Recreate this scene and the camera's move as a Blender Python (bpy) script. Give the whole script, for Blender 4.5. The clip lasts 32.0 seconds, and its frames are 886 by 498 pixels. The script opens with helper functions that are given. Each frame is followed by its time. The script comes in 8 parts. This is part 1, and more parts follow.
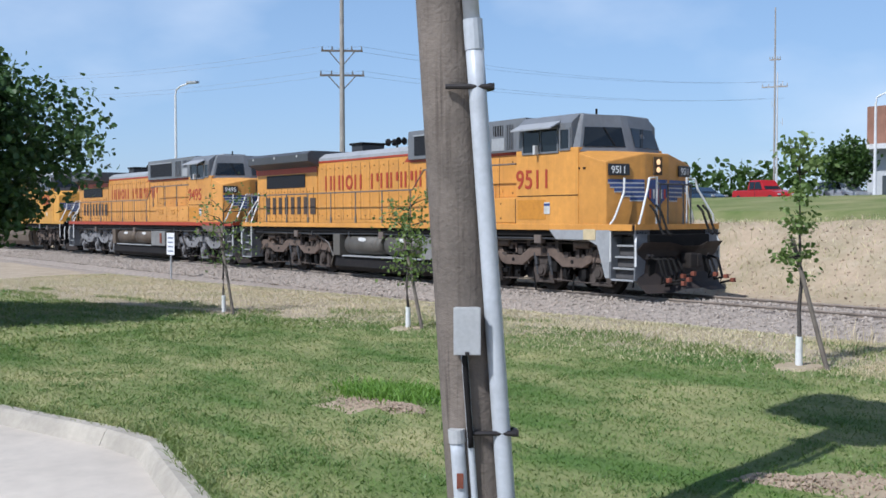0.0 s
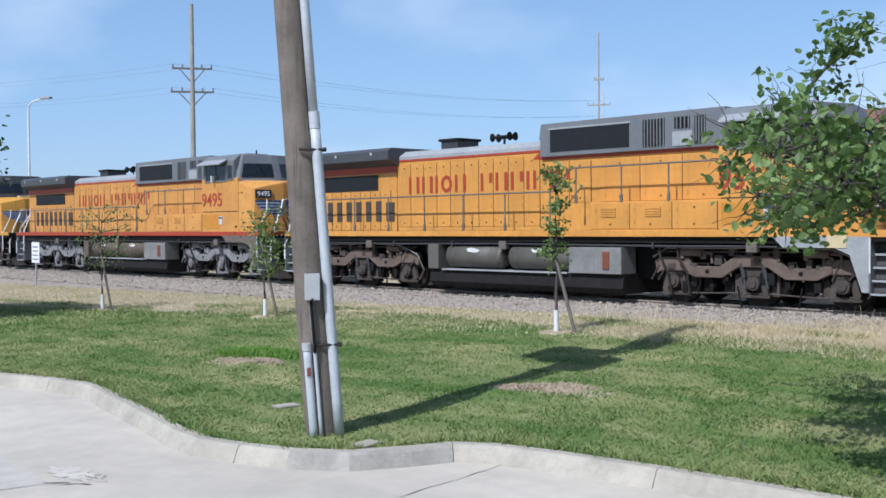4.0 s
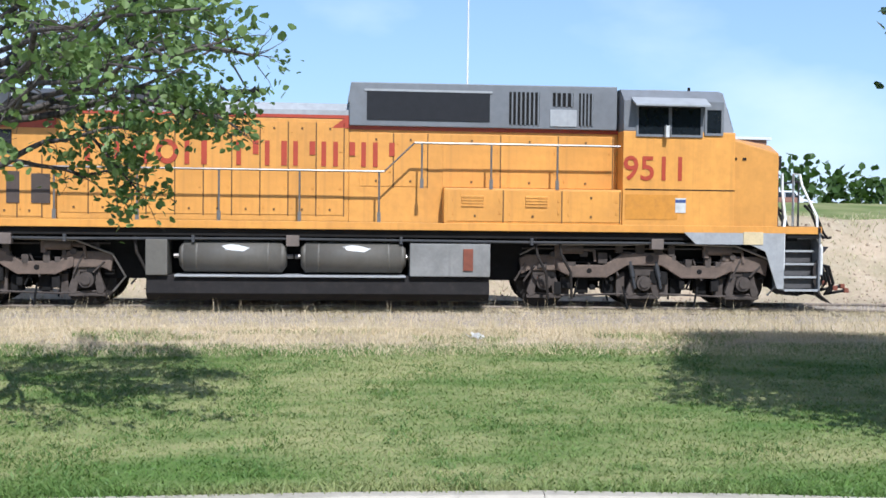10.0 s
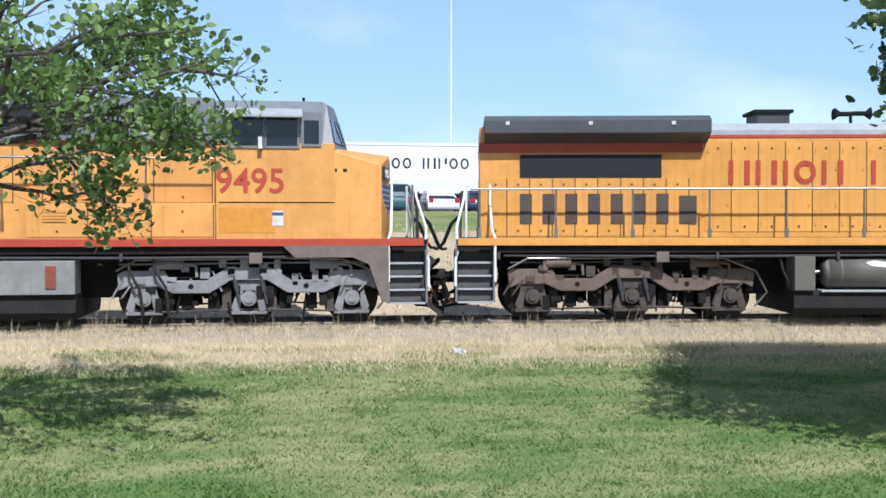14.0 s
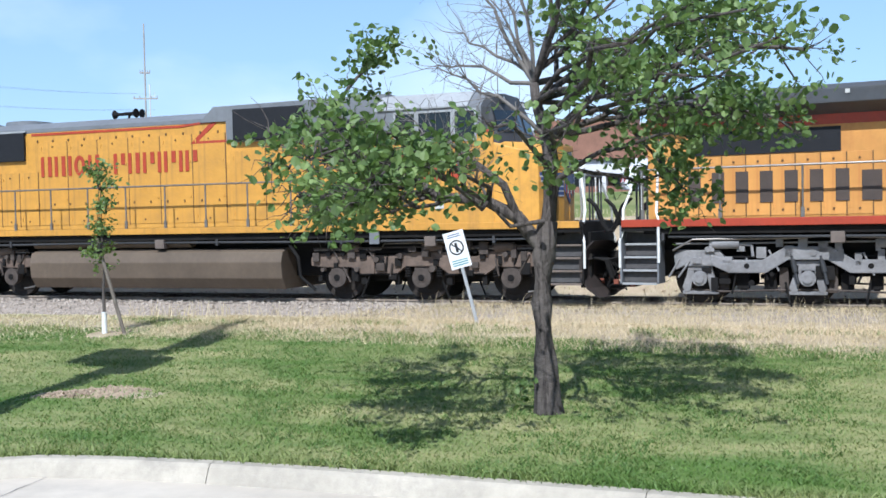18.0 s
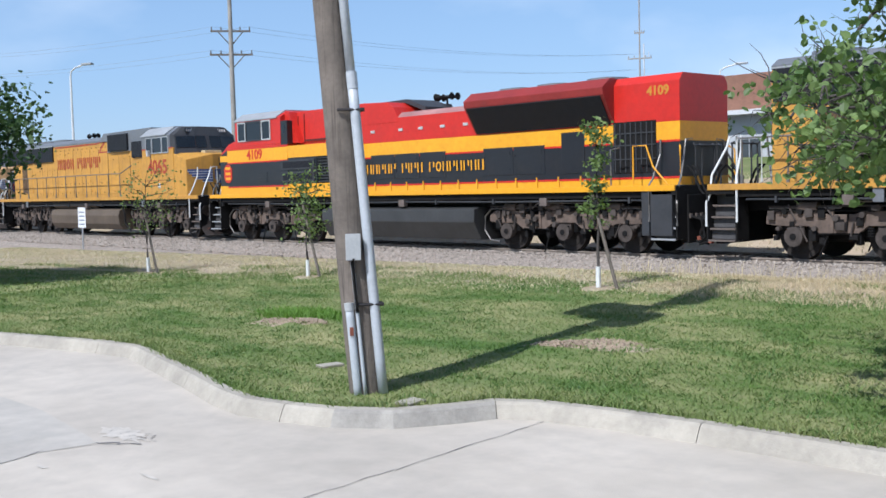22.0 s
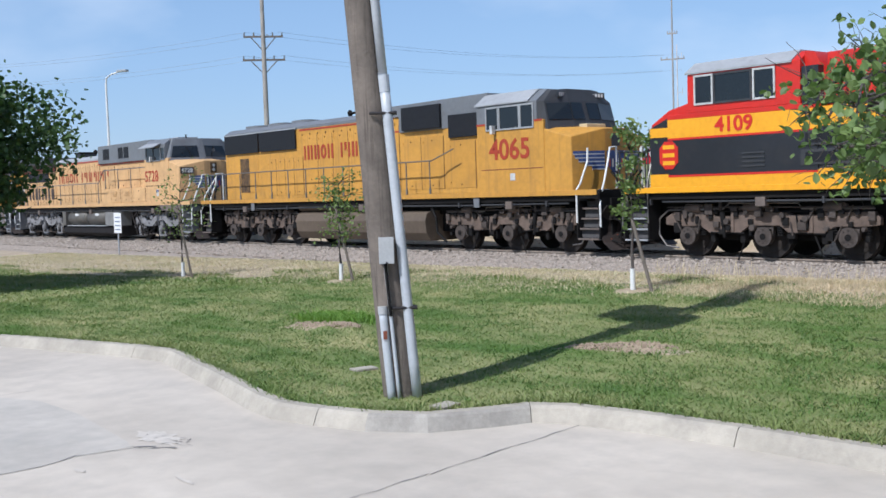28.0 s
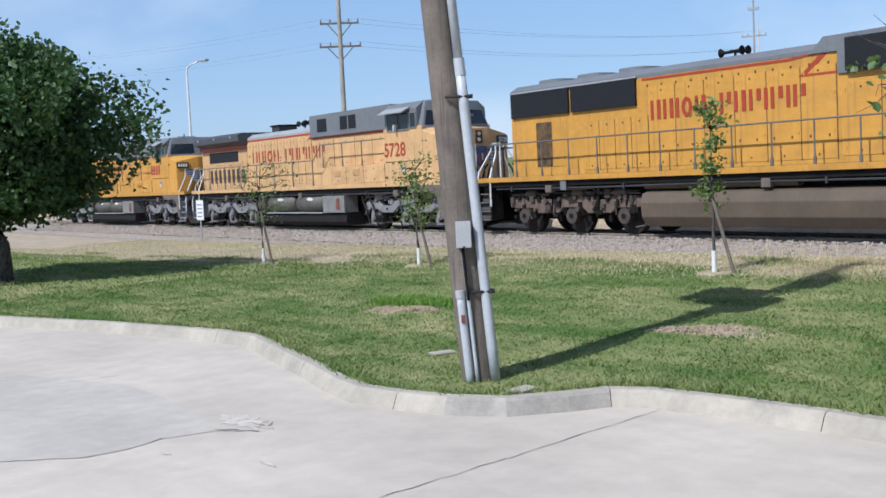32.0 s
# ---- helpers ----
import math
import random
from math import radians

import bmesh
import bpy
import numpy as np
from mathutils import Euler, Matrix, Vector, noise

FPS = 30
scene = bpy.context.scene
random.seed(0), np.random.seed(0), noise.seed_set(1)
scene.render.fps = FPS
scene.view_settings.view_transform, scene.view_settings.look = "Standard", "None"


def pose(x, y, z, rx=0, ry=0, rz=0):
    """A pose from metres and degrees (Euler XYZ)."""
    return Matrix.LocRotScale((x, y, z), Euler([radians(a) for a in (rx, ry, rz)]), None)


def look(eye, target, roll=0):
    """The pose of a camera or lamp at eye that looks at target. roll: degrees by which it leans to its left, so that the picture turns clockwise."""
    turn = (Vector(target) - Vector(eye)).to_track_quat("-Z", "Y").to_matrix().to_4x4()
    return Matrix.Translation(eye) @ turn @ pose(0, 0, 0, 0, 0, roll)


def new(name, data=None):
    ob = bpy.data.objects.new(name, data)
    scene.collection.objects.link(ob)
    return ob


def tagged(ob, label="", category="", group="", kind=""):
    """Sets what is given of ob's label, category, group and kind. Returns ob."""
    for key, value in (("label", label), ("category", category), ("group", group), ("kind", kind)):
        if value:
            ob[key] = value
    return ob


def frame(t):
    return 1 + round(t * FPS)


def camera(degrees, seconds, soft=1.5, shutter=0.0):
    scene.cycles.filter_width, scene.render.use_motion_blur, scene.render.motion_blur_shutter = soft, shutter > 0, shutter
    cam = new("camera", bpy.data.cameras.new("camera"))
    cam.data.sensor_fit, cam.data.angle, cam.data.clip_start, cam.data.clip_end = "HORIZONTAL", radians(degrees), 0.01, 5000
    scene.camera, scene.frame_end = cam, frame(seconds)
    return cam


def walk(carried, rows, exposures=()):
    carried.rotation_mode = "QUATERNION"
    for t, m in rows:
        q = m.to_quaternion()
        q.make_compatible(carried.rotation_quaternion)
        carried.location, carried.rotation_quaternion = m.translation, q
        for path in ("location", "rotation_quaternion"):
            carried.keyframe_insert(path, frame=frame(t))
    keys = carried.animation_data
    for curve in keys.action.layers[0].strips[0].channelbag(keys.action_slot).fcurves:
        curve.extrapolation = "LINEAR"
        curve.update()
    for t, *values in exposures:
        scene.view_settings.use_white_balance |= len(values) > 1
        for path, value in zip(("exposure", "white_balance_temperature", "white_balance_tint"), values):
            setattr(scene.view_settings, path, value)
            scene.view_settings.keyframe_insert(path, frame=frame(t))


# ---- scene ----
# The camera stands by the kerb and pans along the train, then back.
cam = camera(45.31, 32.0, soft=1.6)


def aim(x, y, z, yaw, pitch, roll):
    a, b = radians(yaw), radians(pitch)
    ahead = Vector((-math.sin(a) * math.cos(b), math.cos(a) * math.cos(b), math.sin(b)))
    return look(Vector((x, y, z)), Vector((x, y, z)) + ahead * 10, roll)


walk(cam, [(t, aim(*r)) for t, *r in (
    (0, -4.0, 3.05, 2.43, 53.4, -1.9, -0.1),
    (0.5, -4.0, 3.07, 2.41, 51.7, -1.9, -0.2),
    (1, -4.0, 3.1, 2.38, 50.42, -1.7, -0.2),
    (1.2, -1.75, 1.2, 2.42, 49.2, -1.31, -0.8),
    (1.4, 0.1, -0.05, 2.37, 48.5, -0.66, -0.59),
    (2, -0.063, 0.006, 2.375, 47.27, -1.1, -0.44),
    (2.5, -0.081, 0.025, 2.375, 46.78, -1.26, -0.45),
    (4.5, -0.065, 0.027, 2.403, 43.13, -1.58, -0.28),
    (5, -0.025, 0.025, 2.382, 37.29, -1.51, -0.29),
    (5.5, -0.008, 0.007, 2.393, 31.03, -1.37, -0.48),
    (6, 0.015, -0.025, 2.405, 25.61, -1.43, -0.34),
    (6.5, 0.044, -0.004, 2.384, 20.91, -1.47, -0.23),
    (7, 0.032, 0.054, 2.378, 14.45, -1.54, 0.15),
    (7.5, 0.026, 0.101, 2.372, 10.48, -1.52, 0.48),
    (8, 0.05, 0.071, 2.37, 6.79, -1.38, 0.64),
    (8.5, 0.076, 0.025, 2.369, 2.24, -1.3, 0.66),
    (9, 0.089, -0.006, 2.375, -0.86, -1.49, 0.34),
    (9.5, 0.063, -0.017, 2.372, -3.71, -1.75, 0.73),
    (10, 0.059, -0.028, 2.38, -7.82, -1.79, 0.83),
    (10.6, 0.058, -0.041, 2.382, -13.62, -1.9, 0.95),
    (11, 0.06, -0.045, 2.389, -17.32, -2.11, 0.85),
    (11.6, 0.065, -0.053, 2.395, -25.75, -1.28, 0.7),
    (12, 0.078, -0.054, 2.398, -23.55, -1.6, 0.64),
    (12.5, 0.097, -0.058, 2.4, -18.71, -1.75, 0.56),
    (13, 0.119, -0.063, 2.403, -13.99, -1.55, 0.49),
    (13.5, 0.127, -0.074, 2.413, -11.02, -1.05, 0.3),
    (14, 0.139, -0.087, 2.426, -8.54, -1.07, 0.1),
    (14.2, 0.146, -0.093, 2.434, -7.48, -1.1, 0.03),
    (14.5, 0.158, -0.104, 2.453, -5.49, -1.25, -0.09),
    (16.5, 0.123, -0.16, 2.441, 7.58, -1.44, -0.36),
    (17, 0.114, -0.159, 2.436, 11.03, -1.79, -0.54),
    (17.5, 0.095, -0.153, 2.437, 15.18, -1.91, -0.77),
    (18, 0.087, -0.13, 2.438, 21.38, -1.96, -1.06),
    (18.5, 0.052, -0.067, 2.43, 27.24, -2.28, -0.9),
    (19, 0.023, -0.039, 2.429, 31.2, -2.58, -0.71),
    (19.5, 0.004, 0.011, 2.399, 36.68, -2.43, -1.02),
    (20, -0.053, 0.052, 2.389, 41.15, -2.63, -1.16),
    (20.5, -0.048, 0.037, 2.394, 43.77, -2.91, -1.07),
    (21, -0.053, 0.042, 2.397, 45.73, -3.17, -0.99),
    (21.5, -0.065, 0.04, 2.394, 46.86, -3.41, -1.32),
    (22, -0.065, 0.039, 2.398, 47.47, -3.61, -1.45),
    (22.5, -0.071, 0.042, 2.393, 47.38, -3.57, -1.49),
    (23, -0.073, 0.046, 2.397, 47.92, -3.53, -1.28),
    (23.5, -0.085, 0.051, 2.395, 48.23, -3.61, -1.45),
    (24, -0.082, 0.048, 2.4, 48.8, -3.73, -1.6),
    (24.5, -0.081, 0.049, 2.397, 48.94, -3.78, -1.69),
    (25, -0.078, 0.048, 2.396, 49.03, -3.89, -1.83),
    (25.5, -0.082, 0.048, 2.396, 49.13, -3.94, -1.93),
    (27.5, -0.081, 0.054, 2.4, 49.11, -3.38, -2.04),
    (28, -0.097, 0.059, 2.395, 49.23, -3.39, -1.89),
    (28.5, -0.093, 0.06, 2.396, 50.13, -3.44, -2.06),
    (29, -0.104, 0.066, 2.393, 50.82, -3.42, -2.09),
    (29.5, -0.102, 0.07, 2.393, 51.2, -3.66, -2.13),
    (30, -0.117, 0.072, 2.392, 51.71, -3.57, -2.21),
    (30.5, -0.114, 0.072, 2.393, 52.14, -3.56, -2.2),
    (31, -0.118, 0.076, 2.391, 52.51, -3.67, -2.27),
    (31.5, -0.119, 0.079, 2.393, 53.06, -3.98, -2.56),
    (32, -0.121, 0.082, 2.392, 53.45, -4.09, -2.72),
)], exposures=[(0, -0.08, 6000, 11), (2, -0.06, 5900, 10), (5, -0.06, 5850, 9), (6, 0.15, 5850, 8), (8, 0.28, 5850, 8), (10, 0.3, 5950, 10), (13, 0.33, 6050, 10), (15, 0.31, 5950, 9), (19, 0.29, 5900, 8), (21, 0.04, 5950, 10), (32, -0.07, 6000, 11)])

# ---- light ----
SUN_AZ, SUN_EL = 173.0, 50.0
world = bpy.data.worlds.new("world")
scene.world = world
world.use_nodes = True
wn, wl = world.node_tree.nodes, world.node_tree.links
sky = wn.new("ShaderNodeTexSky")
sky.sky_type, sky.sun_disc = "NISHITA", False
sky.sun_elevation, sky.sun_rotation = radians(SUN_EL), radians(SUN_AZ)
sky.air_density, sky.dust_density, sky.ozone_density = 1.0, 0.4, 3.0
# summer haze evens the blue out; thin cloud drifts high up
haze = wn.new("ShaderNodeMix")
haze.data_type = "RGBA"
haze_up, haze_fall = wn.new("ShaderNodeSeparateXYZ"), wn.new("ShaderNodeMapRange")
haze_fall.inputs[1].default_value, haze_fall.inputs[2].default_value = 0.12, 0.55
haze_fall.inputs[3].default_value, haze_fall.inputs[4].default_value = 0.55, 0.0
haze.inputs[7].default_value = (3.2, 4.95, 7.7, 1)
wl.new(sky.outputs[0], haze.inputs[6])
wtc, wmap, cloud, cramp, cmix = (wn.new("ShaderNode" + k) for k in ("TexCoord", "Mapping", "TexNoise", "MapRange", "Mix"))
wmap.inputs["Scale"].default_value = (1.6, 1.6, 3.4)
cloud.inputs["Scale"].default_value, cloud.inputs["Detail"].default_value = 1.7, 6.0
cramp.inputs[1].default_value, cramp.inputs[2].default_value, cramp.inputs[4].default_value = 0.48, 0.78, 0.6
cmix.data_type = "RGBA"
cmix.inputs[7].default_value = (8.0, 8.6, 9.4, 1)
wl.new(wtc.outputs["Generated"], haze_up.inputs[0])
wl.new(haze_up.outputs["Z"], haze_fall.inputs[0])
wl.new(haze_fall.outputs[0], haze.inputs[0])
wl.new(wtc.outputs["Generated"], wmap.inputs["Vector"])
wl.new(wmap.outputs[0], cloud.inputs["Vector"])
wl.new(cloud.outputs["Fac"], cramp.inputs[0])
wl.new(cramp.outputs[0], cmix.inputs[0])
wl.new(haze.outputs[2], cmix.inputs[6])
wl.new(cmix.outputs[2], wn["Background"].inputs[0])
wn["Background"].inputs[1].default_value = 0.12
sun = new("sun", bpy.data.lights.new("sun", "SUN"))
sun.data.energy, sun.data.angle, sun.data.color = 5.0, radians(0.53), (1.0, 0.98, 0.95)
_a, _e = radians(SUN_AZ), radians(SUN_EL)
sun.matrix_world = look((60 * math.sin(_a) * math.cos(_e), 60 * math.cos(_a) * math.cos(_e), 60 * math.sin(_e)), (0, 0, 0))

# ---- materials ----
def mat(name, color, rough=0.6, metal=0.0, vary=0.25, scale=3.0, bump=0.0, bscale=40.0, second=None, dirt=0.0, dirt_color=(0.08, 0.06, 0.045), streak=0.0, streak_scale=(6.0, 6.0, 0.35), rand=0.0, spec=0.5, stretch=None, island=0.0):
    """A painted or natural surface: base colour varied at two scales, worn patches, fine relief."""
    m = bpy.data.materials.new(name)
    m.use_nodes = True
    n, l = m.node_tree.nodes, m.node_tree.links
    b = n["Principled BSDF"]
    b.inputs["Roughness"].default_value, b.inputs["Metallic"].default_value = rough, metal
    b.inputs["Specular IOR Level"].default_value = spec
    tc = n.new("ShaderNodeTexCoord")

    def noise_tex(sc, detail=5.0, vec=None, rough_=0.6):
        t = n.new("ShaderNodeTexNoise")
        t.inputs["Scale"].default_value, t.inputs["Detail"].default_value, t.inputs["Roughness"].default_value = sc, detail, rough_
        l.new(vec or tc.outputs["Object"], t.inputs["Vector"])
        return t.outputs["Fac"]

    def ramp(fac, lo, hi):
        r = n.new("ShaderNodeMapRange")
        r.inputs[1].default_value, r.inputs[2].default_value = lo, hi
        l.new(fac, r.inputs[0])
        return r.outputs[0]

    def mix(fac, a, c, kind="MIX"):
        x = n.new("ShaderNodeMix")
        x.data_type, x.blend_type = "RGBA", kind
        for slot, v in ((0, fac), (6, a), (7, c)):
            if isinstance(v, (int, float)):
                x.inputs[slot].default_value = v
            elif isinstance(v, tuple):
                x.inputs[slot].default_value = (*v[:3], 1)
            else:
                l.new(v, x.inputs[slot])
        return x.outputs[2]

    broad = None
    if stretch:
        sm = n.new("ShaderNodeMapping")
        sm.inputs["Scale"].default_value = stretch
        l.new(tc.outputs["Object"], sm.inputs["Vector"])
        broad = sm.outputs[0]
    big, fine = noise_tex(scale, 5.0, broad), noise_tex(scale * 9, 3.0, broad)
    other = second or tuple(c * (1 - vary) for c in color)
    col = mix(ramp(big, 0.35, 0.68), color, other)
    col = mix(0.5, col, mix(ramp(fine, 0.3, 0.7), (0.72, 0.72, 0.72), (1.0, 1.0, 1.0)), "MULTIPLY")
    if rand:
        oi = n.new("ShaderNodeObjectInfo")
        col = mix(rand, col, mix(oi.outputs["Random"], (0.45, 0.45, 0.45), (1.0, 1.0, 1.0)), "MULTIPLY")
    if island:
        gi = n.new("ShaderNodeNewGeometry")
        col = mix(island, col, mix(gi.outputs["Random Per Island"], (0.35, 0.38, 0.35), (1.45, 1.4, 1.3)), "MULTIPLY")
    if streak:
        mp = n.new("ShaderNodeMapping")
        mp.inputs["Scale"].default_value = streak_scale
        l.new(tc.outputs["Object"], mp.inputs["Vector"])
        s = noise_tex(1.0, 6.0, mp.outputs[0])
        col = mix(mix_fac(n, l, ramp(s, 0.47, 0.62) if streak > 0.9 else ramp(s, 0.52, 0.75), streak), col, dirt_color)
    if dirt:
        d = noise_tex(scale * 2.3, 8.0, broad, 0.75)
        col = mix(mix_fac(n, l, ramp(d, 0.5, 0.72), dirt), col, dirt_color)
    l.new(col, b.inputs["Base Color"])
    if bump:
        bp = n.new("ShaderNodeBump")
        bp.inputs["Strength"].default_value, bp.inputs["Distance"].default_value = bump, 0.02
        l.new(noise_tex(bscale, 4.0), bp.inputs["Height"])
        l.new(bp.outputs[0], b.inputs["Normal"])
    return m


def mix_fac(n, l, fac, k):
    x = n.new("ShaderNodeMath")
    x.operation = "MULTIPLY"
    x.inputs[1].default_value = k
    l.new(fac, x.inputs[0])
    return x.outputs[0]


def glow(name, color, strength):
    m = mat(name, color, 0.3)
    b = m.node_tree.nodes["Principled BSDF"]
    b.inputs["Emission Color"].default_value, b.inputs["Emission Strength"].default_value = (*color, 1), strength
    return m


MOWN = (0.45, 1.25, 1.0)  # patches lie along the mower's runs
YELLOW = mat("yellow_paint", (0.72, 0.33, 0.068), 0.45, vary=0.16, scale=0.7, dirt=0.3, streak=0.4, streak_scale=(9.0, 9.0, 0.3), rand=0.22, dirt_color=(0.36, 0.17, 0.045))
YELLOW_OLD = mat("faded_yellow_paint", (0.70, 0.43, 0.20), 0.65, vary=0.15, scale=0.8, dirt=0.45, streak=0.45, streak_scale=(9.0, 9.0, 0.3), rand=0.22, dirt_color=(0.34, 0.19, 0.09))
YELLOW_EMD = mat("deep_yellow_paint", (0.66, 0.33, 0.055), 0.55, vary=0.15, scale=0.8, dirt=0.4, streak=0.45, streak_scale=(9.0, 9.0, 0.3), rand=0.22, dirt_color=(0.22, 0.12, 0.045))
YELLOW_WORN = mat("worn_yellow_paint", (0.71, 0.335, 0.08), 0.55, vary=0.18, scale=0.6, dirt=0.5, streak=0.55, streak_scale=(7.0, 7.0, 0.4), rand=0.3, dirt_color=(0.42, 0.16, 0.04))
GREY = mat("grey_paint", (0.175, 0.185, 0.20), 0.5, vary=0.15, scale=0.9, dirt=0.2, streak=0.15)
GREY_DARK = mat("dark_grey_paint", (0.075, 0.08, 0.09), 0.5, vary=0.2, scale=0.9, dirt=0.25, streak=0.15)
GREY_LIGHT = mat("light_grey_paint", (0.36, 0.37, 0.38), 0.5, vary=0.15, scale=1.2, dirt=0.2, streak=0.15)
DARK = mat("soot_grey_metal", (0.045, 0.047, 0.052), 0.6, vary=0.3, scale=1.5, dirt=0.2)
BLACK = mat("black_grime", (0.011, 0.010, 0.010), 0.85, vary=0.4, scale=2.0, dirt=0.3, dirt_color=(0.035, 0.03, 0.025), spec=0.25)
GRILLE = mat("radiator_screen", (0.016, 0.017, 0.021), 0.6, vary=0.2, scale=6.0, spec=0.25, bump=0.3, bscale=120.0)
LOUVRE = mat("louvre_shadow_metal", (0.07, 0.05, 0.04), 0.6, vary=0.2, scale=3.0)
RED = mat("red_paint", (0.40, 0.05, 0.02), 0.5, vary=0.15, scale=1.5, dirt=0.2)
TRUCK = mat("truck_casting", (0.165, 0.118, 0.092), 0.8, vary=0.4, scale=2.5, bump=0.4, bscale=25.0, dirt=0.5, dirt_color=(0.045, 0.038, 0.03))
TRUCK_GREY = mat("grey_truck_casting", (0.27, 0.265, 0.27), 0.75, vary=0.4, scale=2.5, bump=0.4, bscale=25.0, dirt=0.5, dirt_color=(0.07, 0.06, 0.05))
TANK = mat("tank_grey", (0.125, 0.115, 0.098), 0.6, vary=0.3, scale=1.2, dirt=0.3, streak=0.3)
TANK_BROWN = mat("dusty_tank", (0.135, 0.10, 0.07), 0.7, vary=0.3, scale=0.9, dirt=0.4, streak=0.35)
WHITE = mat("white_paint", (0.78, 0.78, 0.76), 0.45, vary=0.12, scale=2.0, dirt=0.12)
STEEL = mat("worn_steel", (0.28, 0.26, 0.24), 0.42, metal=0.7, vary=0.3, scale=4.0)
RAILHEAD = mat("rail_steel", (0.36, 0.295, 0.24), 0.6, metal=0.1, vary=0.4, scale=3.0)
GLASS = mat("cab_glass", (0.012, 0.016, 0.02), 0.06, vary=0.1, scale=1.0)
KRED = mat("crimson_paint", (0.62, 0.025, 0.015), 0.38, vary=0.1, scale=0.8, dirt=0.12)
KRED_DARK = mat("dull_red_paint", (0.30, 0.03, 0.025), 0.5, vary=0.2, scale=1.0, dirt=0.2)
# roof red with the sun's whitish glare mixed into the colour
KRED_GLARE = mat("sun_glare_red_paint", (0.46, 0.22, 0.20), 0.45, vary=0.3, scale=1.0, dirt=0.3, dirt_color=(0.5, 0.42, 0.4))
KYEL = mat("golden_paint", (0.88, 0.40, 0.018), 0.38, vary=0.08, scale=0.8, dirt=0.06)
KBLK = mat("black_paint", (0.022, 0.023, 0.028), 0.35, vary=0.2, scale=0.8, dirt=0.15)
BLUE = mat("blue_paint", (0.045, 0.085, 0.25), 0.5, dirt=0.3)
LIT = glow("lit_headlamp", (1.0, 0.9, 0.7), 3.5)
DIRTY_WHITE = mat("scuffed_white", (0.6, 0.6, 0.58), 0.6, vary=0.3, scale=8.0)

WOOD = mat("weathered_pole_wood", (0.205, 0.17, 0.14), 0.85, vary=0.4, scale=2.5, bump=0.5, bscale=40.0, streak=0.75, streak_scale=(34, 34, 1.2), dirt_color=(0.06, 0.045, 0.035))
PVC = mat("grey_conduit", (0.50, 0.53, 0.56), 0.4, vary=0.1, scale=2.0, dirt=0.12)
BOXGREY = mat("grey_enamel", (0.45, 0.46, 0.46), 0.45, vary=0.1, scale=4.0)
BANDM = mat("dark_band_steel", (0.05, 0.045, 0.045), 0.5, metal=0.6)
CONCRETE = mat("concrete_paving", (0.585, 0.52, 0.44), 0.85, vary=0.2, scale=0.3, bump=0.25, bscale=60.0, dirt=0.55, dirt_color=(0.36, 0.325, 0.285))
KERB = mat("kerb_concrete", (0.46, 0.415, 0.345), 0.85, vary=0.25, scale=1.2, bump=0.35, bscale=45.0, dirt=0.5, dirt_color=(0.22, 0.20, 0.175))
KERB_DARKER = mat("darker_kerb_concrete", (0.27, 0.25, 0.22), 0.9, second=(0.40, 0.37, 0.325), scale=2.2, bump=0.35, bscale=45.0, dirt=0.45, dirt_color=(0.16, 0.145, 0.13))
LAWN = mat("lawn_turf", (0.105, 0.168, 0.044), 0.9, vary=0.3, scale=0.75, bump=1.0, bscale=22.0, second=(0.36, 0.335, 0.165), dirt=0.7, dirt_color=(0.07, 0.14, 0.034), spec=0.15, stretch=MOWN)
DRYGROUND = mat("dry_ground", (0.46, 0.38, 0.285), 0.95, vary=0.25, scale=1.0, bump=0.8, bscale=20.0, dirt=0.3, dirt_color=(0.24, 0.23, 0.12), spec=0.1)
SOIL = mat("bare_soil", (0.42, 0.33, 0.235), 0.95, second=(0.31, 0.26, 0.17), scale=0.9, bump=1.0, bscale=9.0, dirt=0.5, dirt_color=(0.50, 0.43, 0.33), spec=0.1)
BALLAST = mat("ballast_bed", (0.39, 0.335, 0.285), 0.95, vary=0.35, scale=7.0, bump=1.0, bscale=18.0, spec=0.2)
ROCK = mat("pale_clods", (0.43, 0.335, 0.25), 0.95, vary=0.3, scale=3.0, spec=0.1)
STONE = mat("crushed_stone", (0.47, 0.405, 0.345), 0.9, vary=0.45, scale=6.0, spec=0.25)
FAR_LAWN = mat("far_lawn", (0.12, 0.165, 0.05), 0.95, vary=0.25, second=(0.26, 0.25, 0.12), scale=0.4, bump=0.6, bscale=10.0, spec=0.1)
ASPHALT = mat("asphalt", (0.10, 0.10, 0.10), 0.9, vary=0.2, scale=0.6, bump=0.3, bscale=30.0)
TIE = mat("tie_timber", (0.20, 0.165, 0.14), 0.9, vary=0.4, scale=4.0, bump=0.5, bscale=20.0)
BARK = mat("furrowed_bark", (0.115, 0.098, 0.088), 0.95, vary=0.4, scale=6.0, bump=1.0, bscale=25.0, streak=0.92, streak_scale=(26, 26, 2.2), dirt_color=(0.028, 0.022, 0.02))
DEADWOOD = mat("grey_dead_twigs", (0.20, 0.18, 0.165), 0.9, vary=0.3, scale=6.0)


